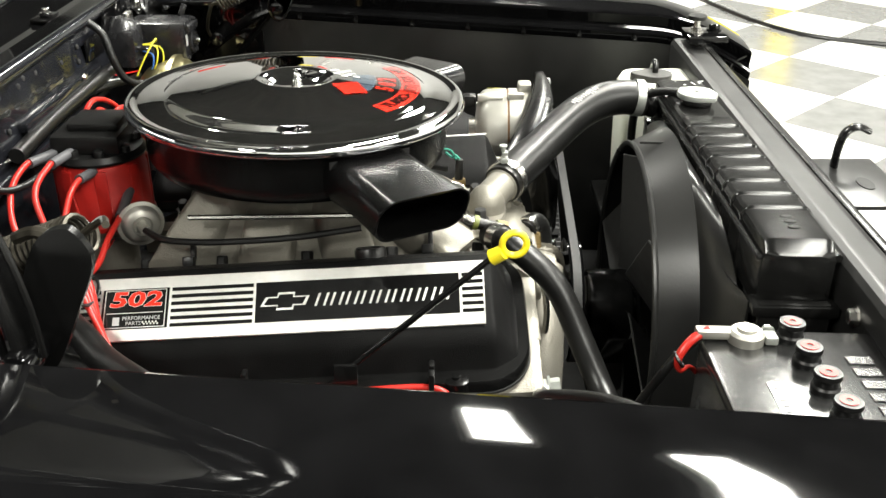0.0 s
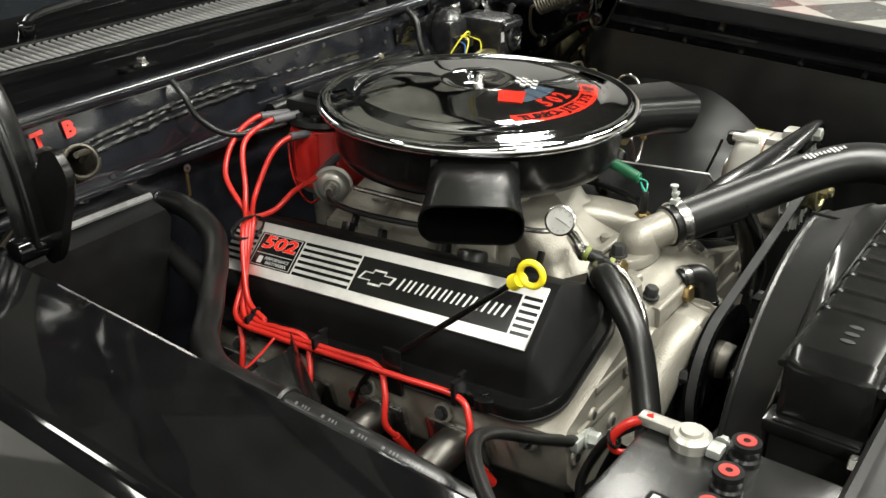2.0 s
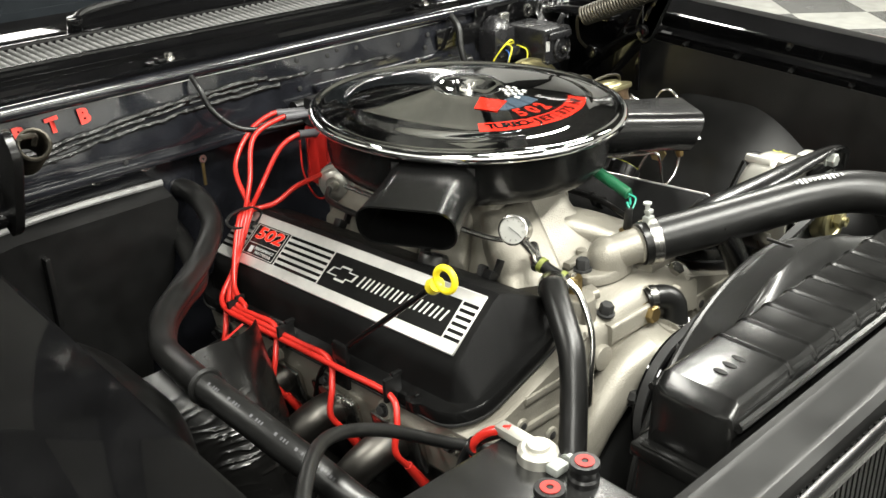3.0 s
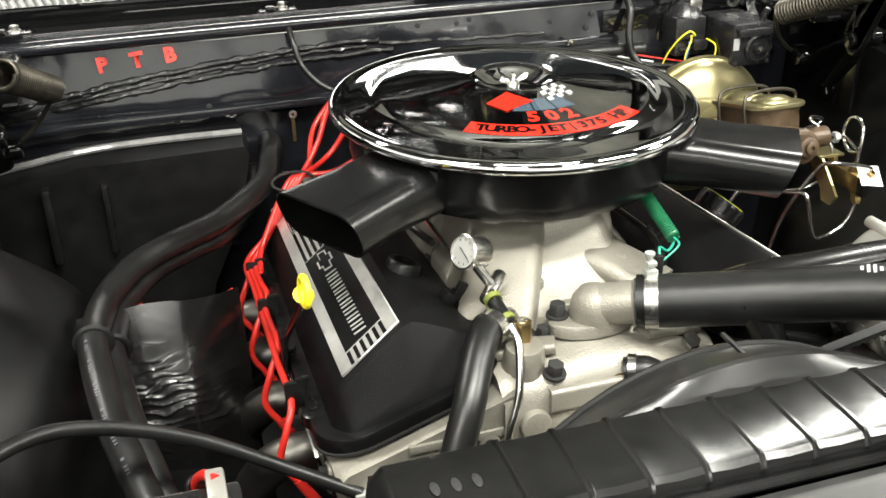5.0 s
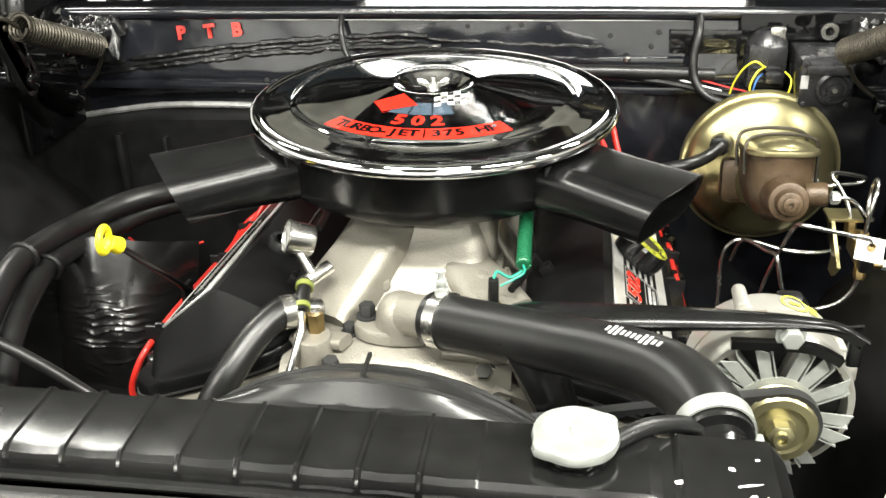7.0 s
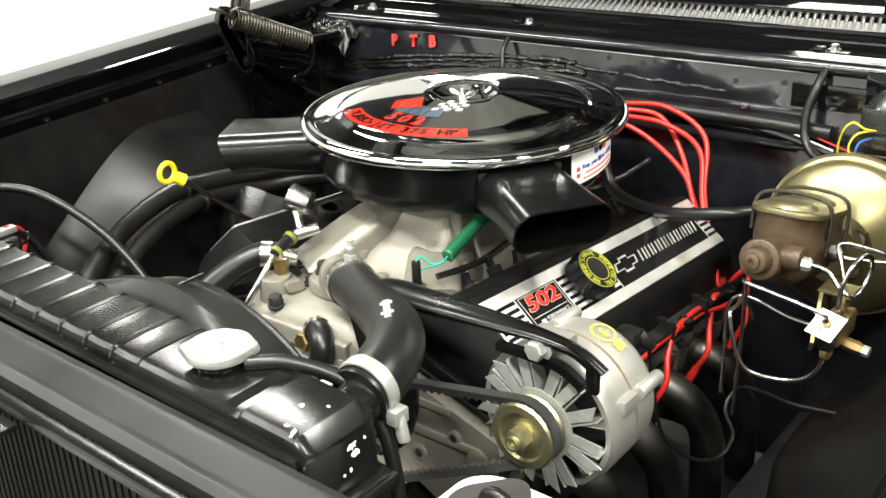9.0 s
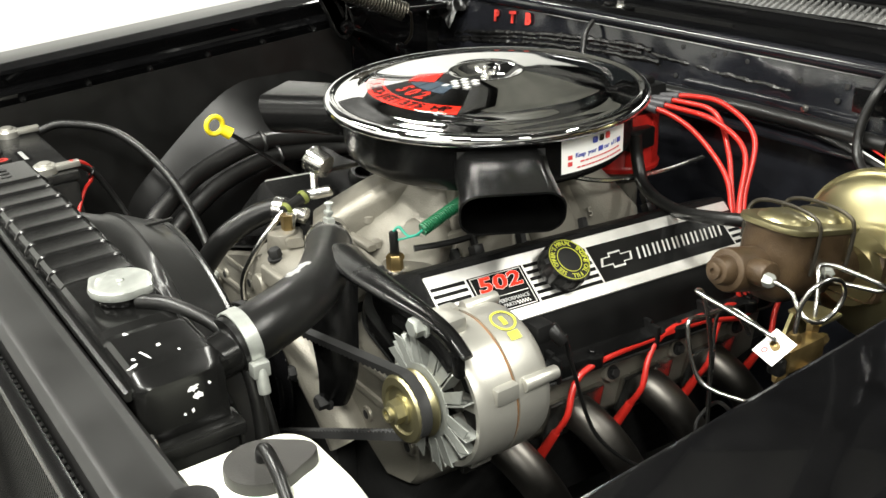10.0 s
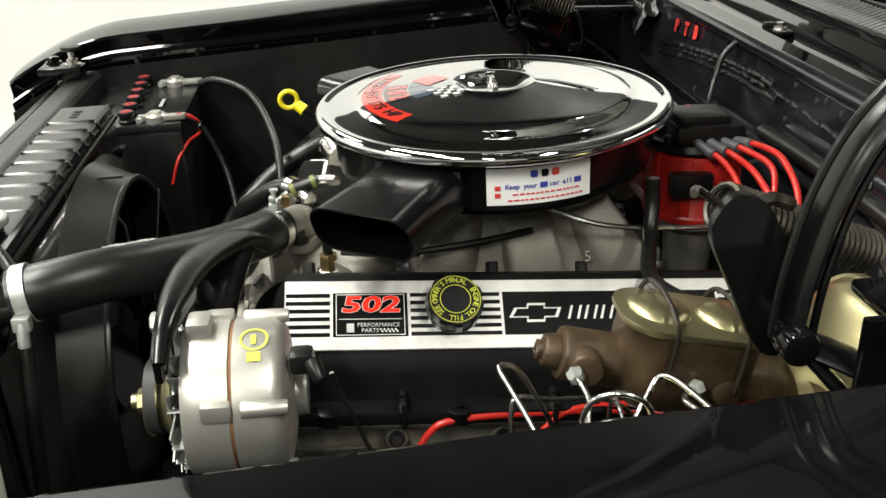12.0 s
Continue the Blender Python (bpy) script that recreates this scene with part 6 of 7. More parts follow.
def heater_hoses():
    a = thing("heater_hose", (-0.4, 0.0, 0.75), "long black heater hose with white printed marks", "hose")
    pts = [(-0.234, 0.366, 0.783), (-0.235, 0.335, 0.785), (-0.245, 0.285, 0.784), (-0.259, 0.241, 0.771), (-0.296, 0.197, 0.762), (-0.337, 0.159, 0.755), (-0.396, 0.100, 0.761), (-0.437, 0.062, 0.759), (-0.466, 0.011, 0.755), (-0.479, -0.060, 0.760), (-0.482, -0.112, 0.762), (-0.478, -0.161, 0.755), (-0.470, -0.213, 0.742), (-0.460, -0.252, 0.727), (-0.440, -0.31, 0.695), (-0.40, -0.365, 0.65), (-0.33, -0.39, 0.62)]
    part("hose", tube(pts, 0.0155, 18, 10), RUBBER, a)
    part("strap", tube([(-0.482 + 0.0165 * math.cos(q), -0.105, 0.762 + 0.0165 * math.sin(q)) for q in [i * math.tau / 16 for i in range(16)]], 0.004, 6, 2, True), RUBBER, a)
    fine = spline(pts, 10)
    for i in range(102, 146, 6):
        p, d = fine[i], (fine[i + 1] - fine[i]).normalized()
        up = Vector((-0.35, -0.35, 0.9))
        up = (up - d * up.dot(d)).normalized()
        m = frame_of(p + up * 0.0156, d, up.cross(d))
        for q, w in ((0, 0.0035), (0.0075, 0.0022), (0.0112, 0.0022), (0.0149, 0.0018)):
            part("print_bar", moved(box((q, 0, 0), (w * 0.8, 0.0036, 0.0005)), m), BOOT, a)
    part("fitting", cyl((-0.236, 0.372, 0.785), (-0.236, 0.345, 0.787), 0.011), STEEL, a)
    b = thing("heater_hose", (-0.16, -0.32, 0.74), "black heater hose dropping from the manifold front", "hose")
    part("hose", tube([(-0.098, -0.242, 0.787), (-0.118, -0.258, 0.789), (-0.138, -0.287, 0.775), (-0.160, -0.322, 0.745), (-0.190, -0.350, 0.69), (-0.225, -0.372, 0.645), (-0.30, -0.39, 0.62)], 0.0155, 18, 10), RUBBER, b)
    clamp("hose_clamp", (-0.112, -0.253, 0.7885), (-0.02, -0.016, 0.002), 0.0158, "small bright band clamp on the heater hose")
    part("spout", cyl((-0.083, -0.230, 0.782), (-0.104, -0.247, 0.788), 0.011, bevel=0.002), STEEL, b)
    c = thing("heater_hose", (-0.4, 0.0, 0.70), "second black heater hose under the printed one", "hose")
    under = [(x + 0.014, y + 0.024, z - 0.024) for x, y, z in pts[5:]]
    part("hose", tube([(-0.262, 0.366, 0.735), (-0.275, 0.30, 0.725)] + under, 0.0145, 14, 8), RUBBER, c)
    part("fitting", cyl((-0.262, 0.372, 0.735), (-0.264, 0.345, 0.733), 0.011), STEEL, c)
    part("strap", tube([(-0.466 + 0.0155 * math.cos(q), -0.085, 0.738 + 0.0155 * math.sin(q)) for q in [k * math.tau / 16 for k in range(16)]], 0.0035, 6, 2, True), RUBBER, c)
    d = thing("dipstick", (-0.28, -0.2, 0.7), "engine oil dipstick with a yellow loop handle", "dipstick")
    part("tube", tube([(-0.266, -0.246, 0.842), (-0.268, -0.17, 0.776), (-0.270, -0.09, 0.706), (-0.270, -0.04, 0.655), (-0.262, -0.01, 0.60)], 0.0036, 10), PAN, d)
    part("tube_bracket", box((-0.274, -0.088, 0.685), (0.006, 0.026, 0.06), 0.002), PAN, d)
    h0 = Vector((-0.266, -0.246, 0.842))
    h1 = Vector((-0.275, -0.270, 0.860))
    ax = (h1 - h0).normalized()
    part("grip", tube([h0 - ax * 0.002, h0 + ax * 0.013], [0.009, 0.008], 12, smooth=False), YELLOW, d, "yellow plastic grip")
    toward = Vector((0.07, -0.70, 0.375)).normalized()
    nrm = (Vector((1, 0, 0)) - toward * toward.x).normalized()
    e1 = (ax - nrm * ax.dot(nrm)).normalized()
    e2 = nrm.cross(e1)
    part("loop", tube([h0 + ax * 0.012 + e1 * 0.0140 + 0.0125 * (e1 * math.cos(q) + e2 * math.sin(q)) for q in [k * math.tau / 20 for k in range(20)]], 0.0036, 10, 3, True), YELLOW, d, "yellow loop")
    settle(d, (-0.019, 0.006, 0.008))
    # oil pressure gauge on its tee
    g = thing("pressure_gauge", (-0.115, -0.205, 0.80), "small round pressure gauge with a steel case", "gauge")
    m = along((-0.110, -0.196, 0.836), (-0.195, -0.234, 0.872))
    part("case", lathe([(0, -0.012), (0.0155, -0.012), (0.0170, -0.008), (0.0170, 0.012), (0.0180, 0.0125), (0.0180, 0.0155), (0.0160, 0.0165), (0.0156, 0.014), (0, 0.014)], m, 36), STEEL, g)
    part("dial", lathe([(0, 0.0145), (0.0155, 0.0145), (0, 0.0149)], m, 36), FACE, g, "pale gauge dial")
    part("needle", moved(box((0.002, 0, 0.0156), (0.016, 0.0006, 0.0005)), m @ pose(0, 0, 0, 0, 0, -30)), BLACKDEC, g)
    for i in range(9):
        part("tick", moved(box((0.0122, 0, 0.0156), (0.0022, 0.0004, 0.0005)), m @ pose(0, 0, 0, 0, 0, -130 + i * 32)), BLACKDEC, g)
    part("stem", cyl((-0.112, -0.205, 0.828), (-0.098, -0.212, 0.806), 0.0055), STEEL, g)
    part("tee", join(cyl((-0.082, -0.196, 0.806), (-0.108, -0.226, 0.797), 0.0075, bevel=0.001), cyl((-0.083, -0.262, 0.768), (-0.083, -0.255, 0.788), 0.0075)), STEEL, g)
    part("hose_piece", tube([(-0.102, -0.221, 0.800), (-0.100, -0.243, 0.793), (-0.096, -0.262, 0.787)], 0.0075, 12), RUBBER, g)
    part("olive_band", lathe([(0.0076, -0.003), (0.0092, -0.003), (0.0092, 0.003), (0.0076, 0.003)], along((-0.1015, -0.228, 0.798), (-0.1, -0.243, 0.793)), 20, True), OLIVE, g)
    part("olive_band", lathe([(0.0076, -0.003), (0.0092, -0.003), (0.0092, 0.003), (0.0076, 0.003)], along((-0.0975, -0.256, 0.789), (-0.096, -0.262, 0.787)), 20, True), OLIVE, g)
    part("brass_fitting", lathe([(0, 0), (0.009, 0), (0.009, 0.022), (0, 0.022)], Matrix.Translation((-0.083, -0.262, 0.766)), 6), BRASS, g)
    part("bypass_line", tube([(-0.096, -0.262, 0.787), (-0.094, -0.280, 0.772), (-0.104, -0.306, 0.735), (-0.12, -0.318, 0.69), (-0.115, -0.316, 0.62)], 0.0042, 10), STEEL, g, "grey pipe")
    settle(g, (0.002, 0.003, 0.005))


heater_hoses()


# ---- alternator ----
def alternator():
    cx, cz = 0.350, 0.764
    th = thing("alternator", (cx, -0.27, 0.70), "bare aluminium alternator with a finned cooling fan", "alternator")
    F = along((cx, -0.241, cz), (cx, -1, cz))   # z runs forward
    part("rear_half", lathe([(0, -0.012), (0.022, -0.012), (0.024, -0.002), (0.040, 0.0), (0.060, 0.004), (0.067, 0.010), (0.0700, 0.018), (0.0710, 0.048), (0, 0.048)], F, 56), ALTM, th)
    part("stator_seam", lathe([(0.06, 0.048), (0.0690, 0.048), (0.0690, 0.0515), (0.06, 0.0515)], F, 56, True), BROWN, th, "brown stator laminations")
    part("front_half", lathe([(0, 0.0515), (0.0710, 0.0515), (0.0715, 0.080), (0.0705, 0.088), (0.0685, 0.092), (0.0635, 0.092), (0.0625, 0.072), (0.03, 0.070), (0, 0.070)], F, 56), ALTM, th)
    # solid dark ring between the spokes, coloured as the shade in the vents
    part("front_vents", lathe([(0.024, 0.0725), (0.0620, 0.0745), (0.0620, 0.0755), (0.024, 0.0740)], F, 48, True), DARK, th, "dark ring standing for shaded vent openings")
    for k in range(6):
        part("front_spoke", moved(box((0.043, 0, 0.080), (0.042, 0.011, 0.012), 0.003), F @ Matrix.Rotation(radians(60 * k + 10), 4, "Z")), ALTM, th)
    for k in range(4):
        a = radians(20 + 90 * k)
        p = Vector((cx + 0.0695 * math.cos(a), 0, cz + 0.0695 * math.sin(a)))
        part("through_bolt_lug", join(cyl((p.x, -0.282, p.z), (p.x, -0.242, p.z), 0.0075, 0.0065, bevel=0.001), box((p.x, -0.303, p.z), (0.014, 0.026, 0.017), 0.004)), ALTM, th)
    part("lower_ear", box((cx - 0.045, -0.295, cz - 0.072), (0.05, 0.04, 0.022), 0.005), ALTM, th)
    part("upper_ear", box((cx + 0.004, -0.318, cz + 0.072), (0.03, 0.022, 0.022), 0.005), ALTM, th)
    fanm = F @ Matrix.Translation((0, 0, 0.103))
    part("fan_disc", lathe([(0, -0.001), (0.036, -0.001), (0.036, 0.0012), (0, 0.0012)], fanm, 40), ZINC, th)
    for k in range(14):
        a = k * 360 / 14 + (4 if k % 3 else -3)
        bm = join(moved(prism([(0.030, -0.0050), (0.060, -0.0075), (0.066 + 0.004 * (k % 2), 0.0035), (0.030, 0.0045)], -0.0007, 0.0007), Matrix()), moved(box((0.047, -0.0066, -0.008), (0.034, 0.0014, 0.017)), pose(0, 0, 0, 0, 0, -3)))
        part("fan_blade", moved(bm, fanm @ Matrix.Rotation(radians(a), 4, "Z")), ZINC, th, "pale zinc fan blade")
    pm = F @ Matrix.Translation((0, 0, 0.119))
    part("pulley", lathe([(0, -0.012), (0.031, -0.012), (0.033, -0.009), (0.027, -0.001), (0.027, 0.001), (0.033, 0.009), (0.031, 0.012), (0.024, 0.0125), (0.022, 0.010), (0.012, 0.0095), (0, 0.0095)], pm, 44), GOLD, th, "yellow-zinc pulley")
    part("pulley_nut", join(lathe([(0, 0.009), (0.014, 0.009), (0.014, 0.012), (0, 0.012)], pm, 24), lathe([(0, 0.011), (0.0115, 0.011), (0.0115, 0.021), (0.010, 0.022), (0, 0.022)], pm, 6), lathe([(0, 0.02), (0.007, 0.02), (0.007, 0.027), (0.0045, 0.027), (0.0045, 0.023), (0, 0.023)], pm, 20)), GOLD, th)
    part("spacer", cyl((cx, -0.32, cz), (cx, -0.35, cz), 0.014), STEEL, th)
    # inspection sticker on the crown
    def crown(u, v):
        a = radians(60 + 24 * u)
        return (cx + 0.0717 * math.cos(a), -0.282 + 0.024 * v, cz + 0.0717 * math.sin(a))
    for r0, r1 in ((0.0105, 0.0125),):
        bm = bmesh.new()
        rows = []
        for i in range(33):
            t = i * math.tau / 32
            rows.append([bm.verts.new(crown(0.5 + 1.0 * r * math.cos(t) / 0.029, 0.5 + r * math.sin(t) / 0.024)) for r in (r0, r1)])
        for p, q in zip(rows, rows[1:]):
            bm.faces.new((p[0], p[1], q[1], q[0]))
        part("ink_stamp", bm, YELINK, th, "yellow ink inspection stamp")
    part("ink_stamp", sheet(lambda u, v: crown(-0.28 + 0.30 * u, 0.25 + 0.5 * v), 6, 2), YELINK, th, "yellow ink inspection stamp")
    part("ink_stamp", sheet(lambda u, v: crown(0.30 + 0.36 * u, 0.38 + 0.2 * v), 6, 2), YELINK, th, "yellow ink inspection stamp")
    # rear plug and wires
    part("wire_plug", join(box((cx + 0.026, -0.230, cz + 0.046), (0.024, 0.022, 0.020), 0.006), cyl((cx + 0.032, -0.222, cz + 0.048), (cx + 0.044, -0.214, cz + 0.034), 0.008, 0.006, bevel=0.001)), PLASTIC, th)
    part("wire", tube([(0.385, -0.205, 0.80), (0.382, -0.19, 0.755), (0.380, -0.155, 0.665), (0.392, -0.105, 0.610), (0.408, -0.066, 0.596), (0.408, -0.03, 0.606), (0.384, 0.0, 0.618), (0.392, 0.02, 0.640), (0.43, 0.0, 0.655), (0.47, -0.02, 0.664), (0.515, -0.018, 0.668)], 0.0022, 8), RUBBER, th, "thin black wire")
    settle(th, (-0.002, 0.005, -0.004))
    # bracket arm
    br = thing("alternator_bracket", (0.25, -0.33, 0.8), "black painted slotted alternator bracket arm", "bracket")
    path = [(0.085, -0.325, 0.795), (0.15, -0.333, 0.822), (0.20, -0.338, 0.835), (0.26, -0.340, 0.843), (0.31, -0.341, 0.843)]
    def ribbon(pts, w, t):
        path_ = spline(pts, 6)
        loops = []
        for i, p in enumerate(path_):
            a, b = path_[max(i - 1, 0)], path_[min(i + 1, len(path_) - 1)]
            tt = (b - a).normalized()
            n = Vector((0, -1, 0)).cross(tt).normalized()
            loops.append([p + n * w / 2 + Vector((0, -t, 0)), p + n * w / 2 + Vector((0, t, 0)), p - n * w / 2 + Vector((0, t, 0)), p - n * w / 2 + Vector((0, -t, 0))])
        return loft(loops)
    part("arm", tube([(0.100, -0.288, 0.806), (0.135, -0.304, 0.824), (0.19, -0.320, 0.836), (0.25, -0.332, 0.845), (0.31, -0.337, 0.849), (0.355, -0.338, 0.850), (0.39, -0.338, 0.846), (0.415, -0.338, 0.834)], [0.026, 0.024, 0.021, 0.018, 0.014, 0.010, 0.0075, 0.006], 16, 8, flat=0.5), PAN, br)
    part("slot_rail", ribbon([(0.305, -0.340, 0.850), (0.345, -0.341, 0.850), (0.385, -0.341, 0.847), (0.410, -0.341, 0.834)], 0.008, 0.004), PAN, br)
    part("slot_rail", ribbon([(0.305, -0.340, 0.828), (0.340, -0.341, 0.829), (0.372, -0.341, 0.827), (0.396, -0.341, 0.815)], 0.008, 0.004), PAN, br)
    part("arm_tip", box((0.405, -0.341, 0.824), (0.012, 0.008, 0.024), 0.003, m=None), PAN, br)
    part("slot_bolt", hexbolt((0.352, -0.342, 0.8405), (0.352, -0.354, 0.8405), 0.0095), ZINC, br)
    part("lower_brace", tube([(0.125, -0.31, 0.815), (0.15, -0.325, 0.77), (0.172, -0.335, 0.71), (0.160, -0.337, 0.665)], [0.032, 0.028, 0.022, 0.016], 12, 6, flat=0.55), PAN, br)
    part("brace_bolt", hexbolt((0.158, -0.343, 0.668), (0.158, -0.358, 0.668), 0.009), DARK, br)


alternator()


# ---- brake booster and master cylinder ----
def brakes():
    bx, bz = 0.421, 0.757
    th = thing("brake_booster", (bx, 0.3, 0.67), "gold-zinc vacuum brake booster on the firewall", "brake booster")
    F = along((bx, 0.335, bz), (bx, -1, bz))
    part("shell", lathe([(0, 0), (0.065, 0.0), (0.088, 0.02), (0.100, 0.05), (0.102, 0.062), (0.108, 0.064), (0.108, 0.070), (0.103, 0.073), (0.101, 0.082), (0.096, 0.088), (0.082, 0.098), (0.062, 0.109), (0.046, 0.116), (0.042, 0.124), (0.038, 0.139), (0, 0.141)], F, 64), GOLD, th)
    part("rim_band", lathe([(0.104, 0.063), (0.1095, 0.063), (0.1095, 0.071), (0.104, 0.071)], F, 64, True), GOLD, th)
    part("check_valve", cyl((bx - 0.058, 0.225, bz + 0.048), (bx - 0.066, 0.198, bz + 0.052), 0.015, 0.013, bevel=0.003), RUBBER, th, "black rubber check valve")
    solo("booster_hose", tube([(bx - 0.064, 0.200, bz + 0.052), (bx - 0.085, 0.175, bz + 0.045), (0.30, 0.14, 0.802), (0.22, 0.135, 0.790), (0.145, 0.155, 0.795), (0.118, 0.165, 0.825), (0.112, 0.165, 0.86)], 0.0085, 12, 8), RUBBER, "black vacuum hose to the brake booster", "hose")
    mc = thing("master_cylinder", (0.412, 0.08, 0.78), "rusty cast-iron brake master cylinder with gold lids", "master cylinder")
    def ring(cx, cy, w, l, z, r):
        return [(cx + a, cy + b, z) for a, b in rrect(w, l, r, 5)]
    X, Yc = 0.412, 0.086
    L = 0.80
    part("reservoir", loft([ring(X, Yc, w, l * L, z, r) for w, l, z, r in ((0.034, 0.10, 0.776, 0.012), (0.056, 0.125, 0.786, 0.020), (0.070, 0.143, 0.802, 0.026), (0.077, 0.152, 0.820, 0.030), (0.079, 0.155, 0.838, 0.032), (0.077, 0.155, 0.850, 0.032), (0.080, 0.158, 0.854, 0.032), (0.080, 0.158, 0.858, 0.032))]), RUST, mc, sharp=50)
    part("bore", cyl((0.412, 0.20, 0.806), (0.410, -0.022, 0.812), 0.026, 0.0235, bevel=0.004), RUST, mc)
    part("front_boss", join(cyl((0.410, -0.018, 0.812), (0.409, -0.036, 0.812), 0.0165, 0.0145, bevel=0.003), lathe([(0, 0), (0.0085, 0), (0.0085, 0.005), (0.006, 0.006), (0.003, 0.006), (0.003, 0.003), (0, 0.003)], along((0.409, -0.0355, 0.812), (0.409, -0.2, 0.812)), 20)), RUST, mc)
    part("side_boss", cyl((0.43, -0.004, 0.818), (0.455, -0.008, 0.820), 0.014, bevel=0.003), RUST, mc)
    part("side_boss", cyl((0.43, 0.12, 0.812), (0.452, 0.118, 0.812), 0.013, bevel=0.003), RUST, mc)
    part("lid", loft([ring(X, Yc, w, l * L, z, r) for w, l, z, r in ((0.083, 0.166, 0.8575, 0.028), (0.086, 0.169, 0.860, 0.030), (0.085, 0.168, 0.8635, 0.030), (0.078, 0.160, 0.8645, 0.028), (0.02, 0.10, 0.8645, 0.009))]), GOLD, mc, "gold-zinc lid")
    for dy in (-0.031, 0.031):
        part("lid_dome", lathe([(0.028, 0.8640), (0.026, 0.868), (0.020, 0.8715), (0.010, 0.873), (0, 0.873)], Matrix.Translation((X, Yc + dy, 0)), 32), GOLD, mc, "gold-zinc dome")
        part("wire_bail", tube([(X - 0.042, Yc + dy - 0.005, 0.832), (X - 0.043, Yc + dy - 0.004, 0.862), (X - 0.034, Yc + dy, 0.876), (X, Yc + dy, 0.8805), (X + 0.034, Yc + dy, 0.876), (X + 0.043, Yc + dy + 0.004, 0.860), (X + 0.043, Yc + dy + 0.005, 0.815)], 0.0023, 8), SPRING, mc, "dull wire bail")
    part("flange", box((0.412, 0.197, 0.800), (0.10, 0.010, 0.060), 0.012), RUST, mc)
    # the cylinder points up to the front
    tilt = Matrix.Translation((0.412, 0.211, 0.768)) @ Matrix.Rotation(radians(-12), 4, "X") @ Matrix.Translation((-0.412, -0.20, -0.773 - 0.036))
    mc.matrix_world = tilt @ WHERE[mc]
    # proportioning valve, tag and brake pipes
    pv = thing("brake_valve", (0.50, 0.0, 0.72), "gold and brass brake distribution valve on a bracket", "brake valve")
    part("block", box((0.499, 0.006, 0.757), (0.020, 0.056, 0.026), 0.005), BRASS, pv)
    part("bracket", loft([[(0.468, 0.030, 0.782), (0.468, 0.066, 0.782), (0.472, 0.066, 0.782), (0.472, 0.030, 0.782)], [(0.474, -0.004, 0.735), (0.474, 0.030, 0.735), (0.478, 0.030, 0.735), (0.478, -0.004, 0.735)], [(0.470, 0.002, 0.722), (0.470, 0.020, 0.722), (0.474, 0.020, 0.722), (0.474, 0.002, 0.722)]]), GOLD, pv)
    part("bracket_tab", box((0.485, 0.046, 0.781), (0.040, 0.034, 0.004), 0.0015), GOLD, pv)
    for p, q in (((0.500, 0.028, 0.758), (0.500, 0.046, 0.760)), ((0.506, 0.007, 0.740), (0.526, 0.006, 0.737)), ((0.497, -0.012, 0.745), (0.495, -0.020, 0.729)), ((0.497, -0.002, 0.768), (0.498, -0.004, 0.781)), ((0.492, 0.034, 0.766), (0.492, 0.036, 0.780))):
        h = (Vector(q) - Vector(p)).length
        part("fitting", lathe([(0, 0), (0.0068, 0), (0.0072, h * 0.7), (0.005, h), (0, h)], along(p, q), 6), BRASS, pv)
    part("fitting_nut", lathe([(0, 0), (0.006, 0), (0.006, 0.007), (0, 0.007)], along((0.526, 0.006, 0.737), (0.6, 0.0, 0.728)), 6), ZINC, pv, "plated pipe nut")
    part("switch_plug", box((0.498, -0.026, 0.752), (0.016, 0.014, 0.018), 0.004), PLASTIC, pv)
    tg = thing("paper_tag", (0.4975, -0.0333, 0.7747), "small white paper tag on a brake fitting", "tag")
    tm = frame_of((0.4975, -0.0333, 0.7747), (0.0286, -0.0066, -0.0032), (0.0038, 0.0268, 0.0193))
    part("card", moved(box((0, 0, 0), (0.030, 0.032, 0.0006), 0.0002, 1), tm), WHITE, tg)
    part("red_mark", moved(lathe([(0.002, 0.0004), (0.0034, 0.0004), (0.0034, 0.0008), (0.002, 0.0008)], None, 14, True), tm @ Matrix.Translation((-0.005, -0.008, 0))), REDINK, tg)
    part("eyelet", moved(lathe([(0.0028, 0), (0.0048, 0), (0.0044, 0.006), (0.0028, 0.007)], None, 16, True), tm @ Matrix.Translation((0.001, 0.001, 0))), BRASS, tg)
    nuts = (((0.456, -0.001, 0.8225), (0.465, -0.0005, 0.8222)), ((0.455, 0.104, 0.800), (0.463, 0.096, 0.801)))
    for p, q in nuts:
        part("pipe_nut", lathe([(0, 0), (0.0075, 0), (0.0075, 0.007), (0.005, 0.010), (0, 0.010)], along(p, q), 6), ZINC, mc, "plated pipe nut").matrix_parent_inverse = mc.matrix_world.inverted()
    ring_at, across = Vector((0.5087, 0.0218, 0.8115)), Vector((0.16, 0.987, 0))
    coil = [tuple(ring_at + across * 0.026 * math.cos(radians(a)) + Vector((0.15, 0, 1)) * 0.0235 * math.sin(radians(a)) + Vector((-0.0035, 0, 0)) * (a / 180)) for a in range(-135, 181, 45)]
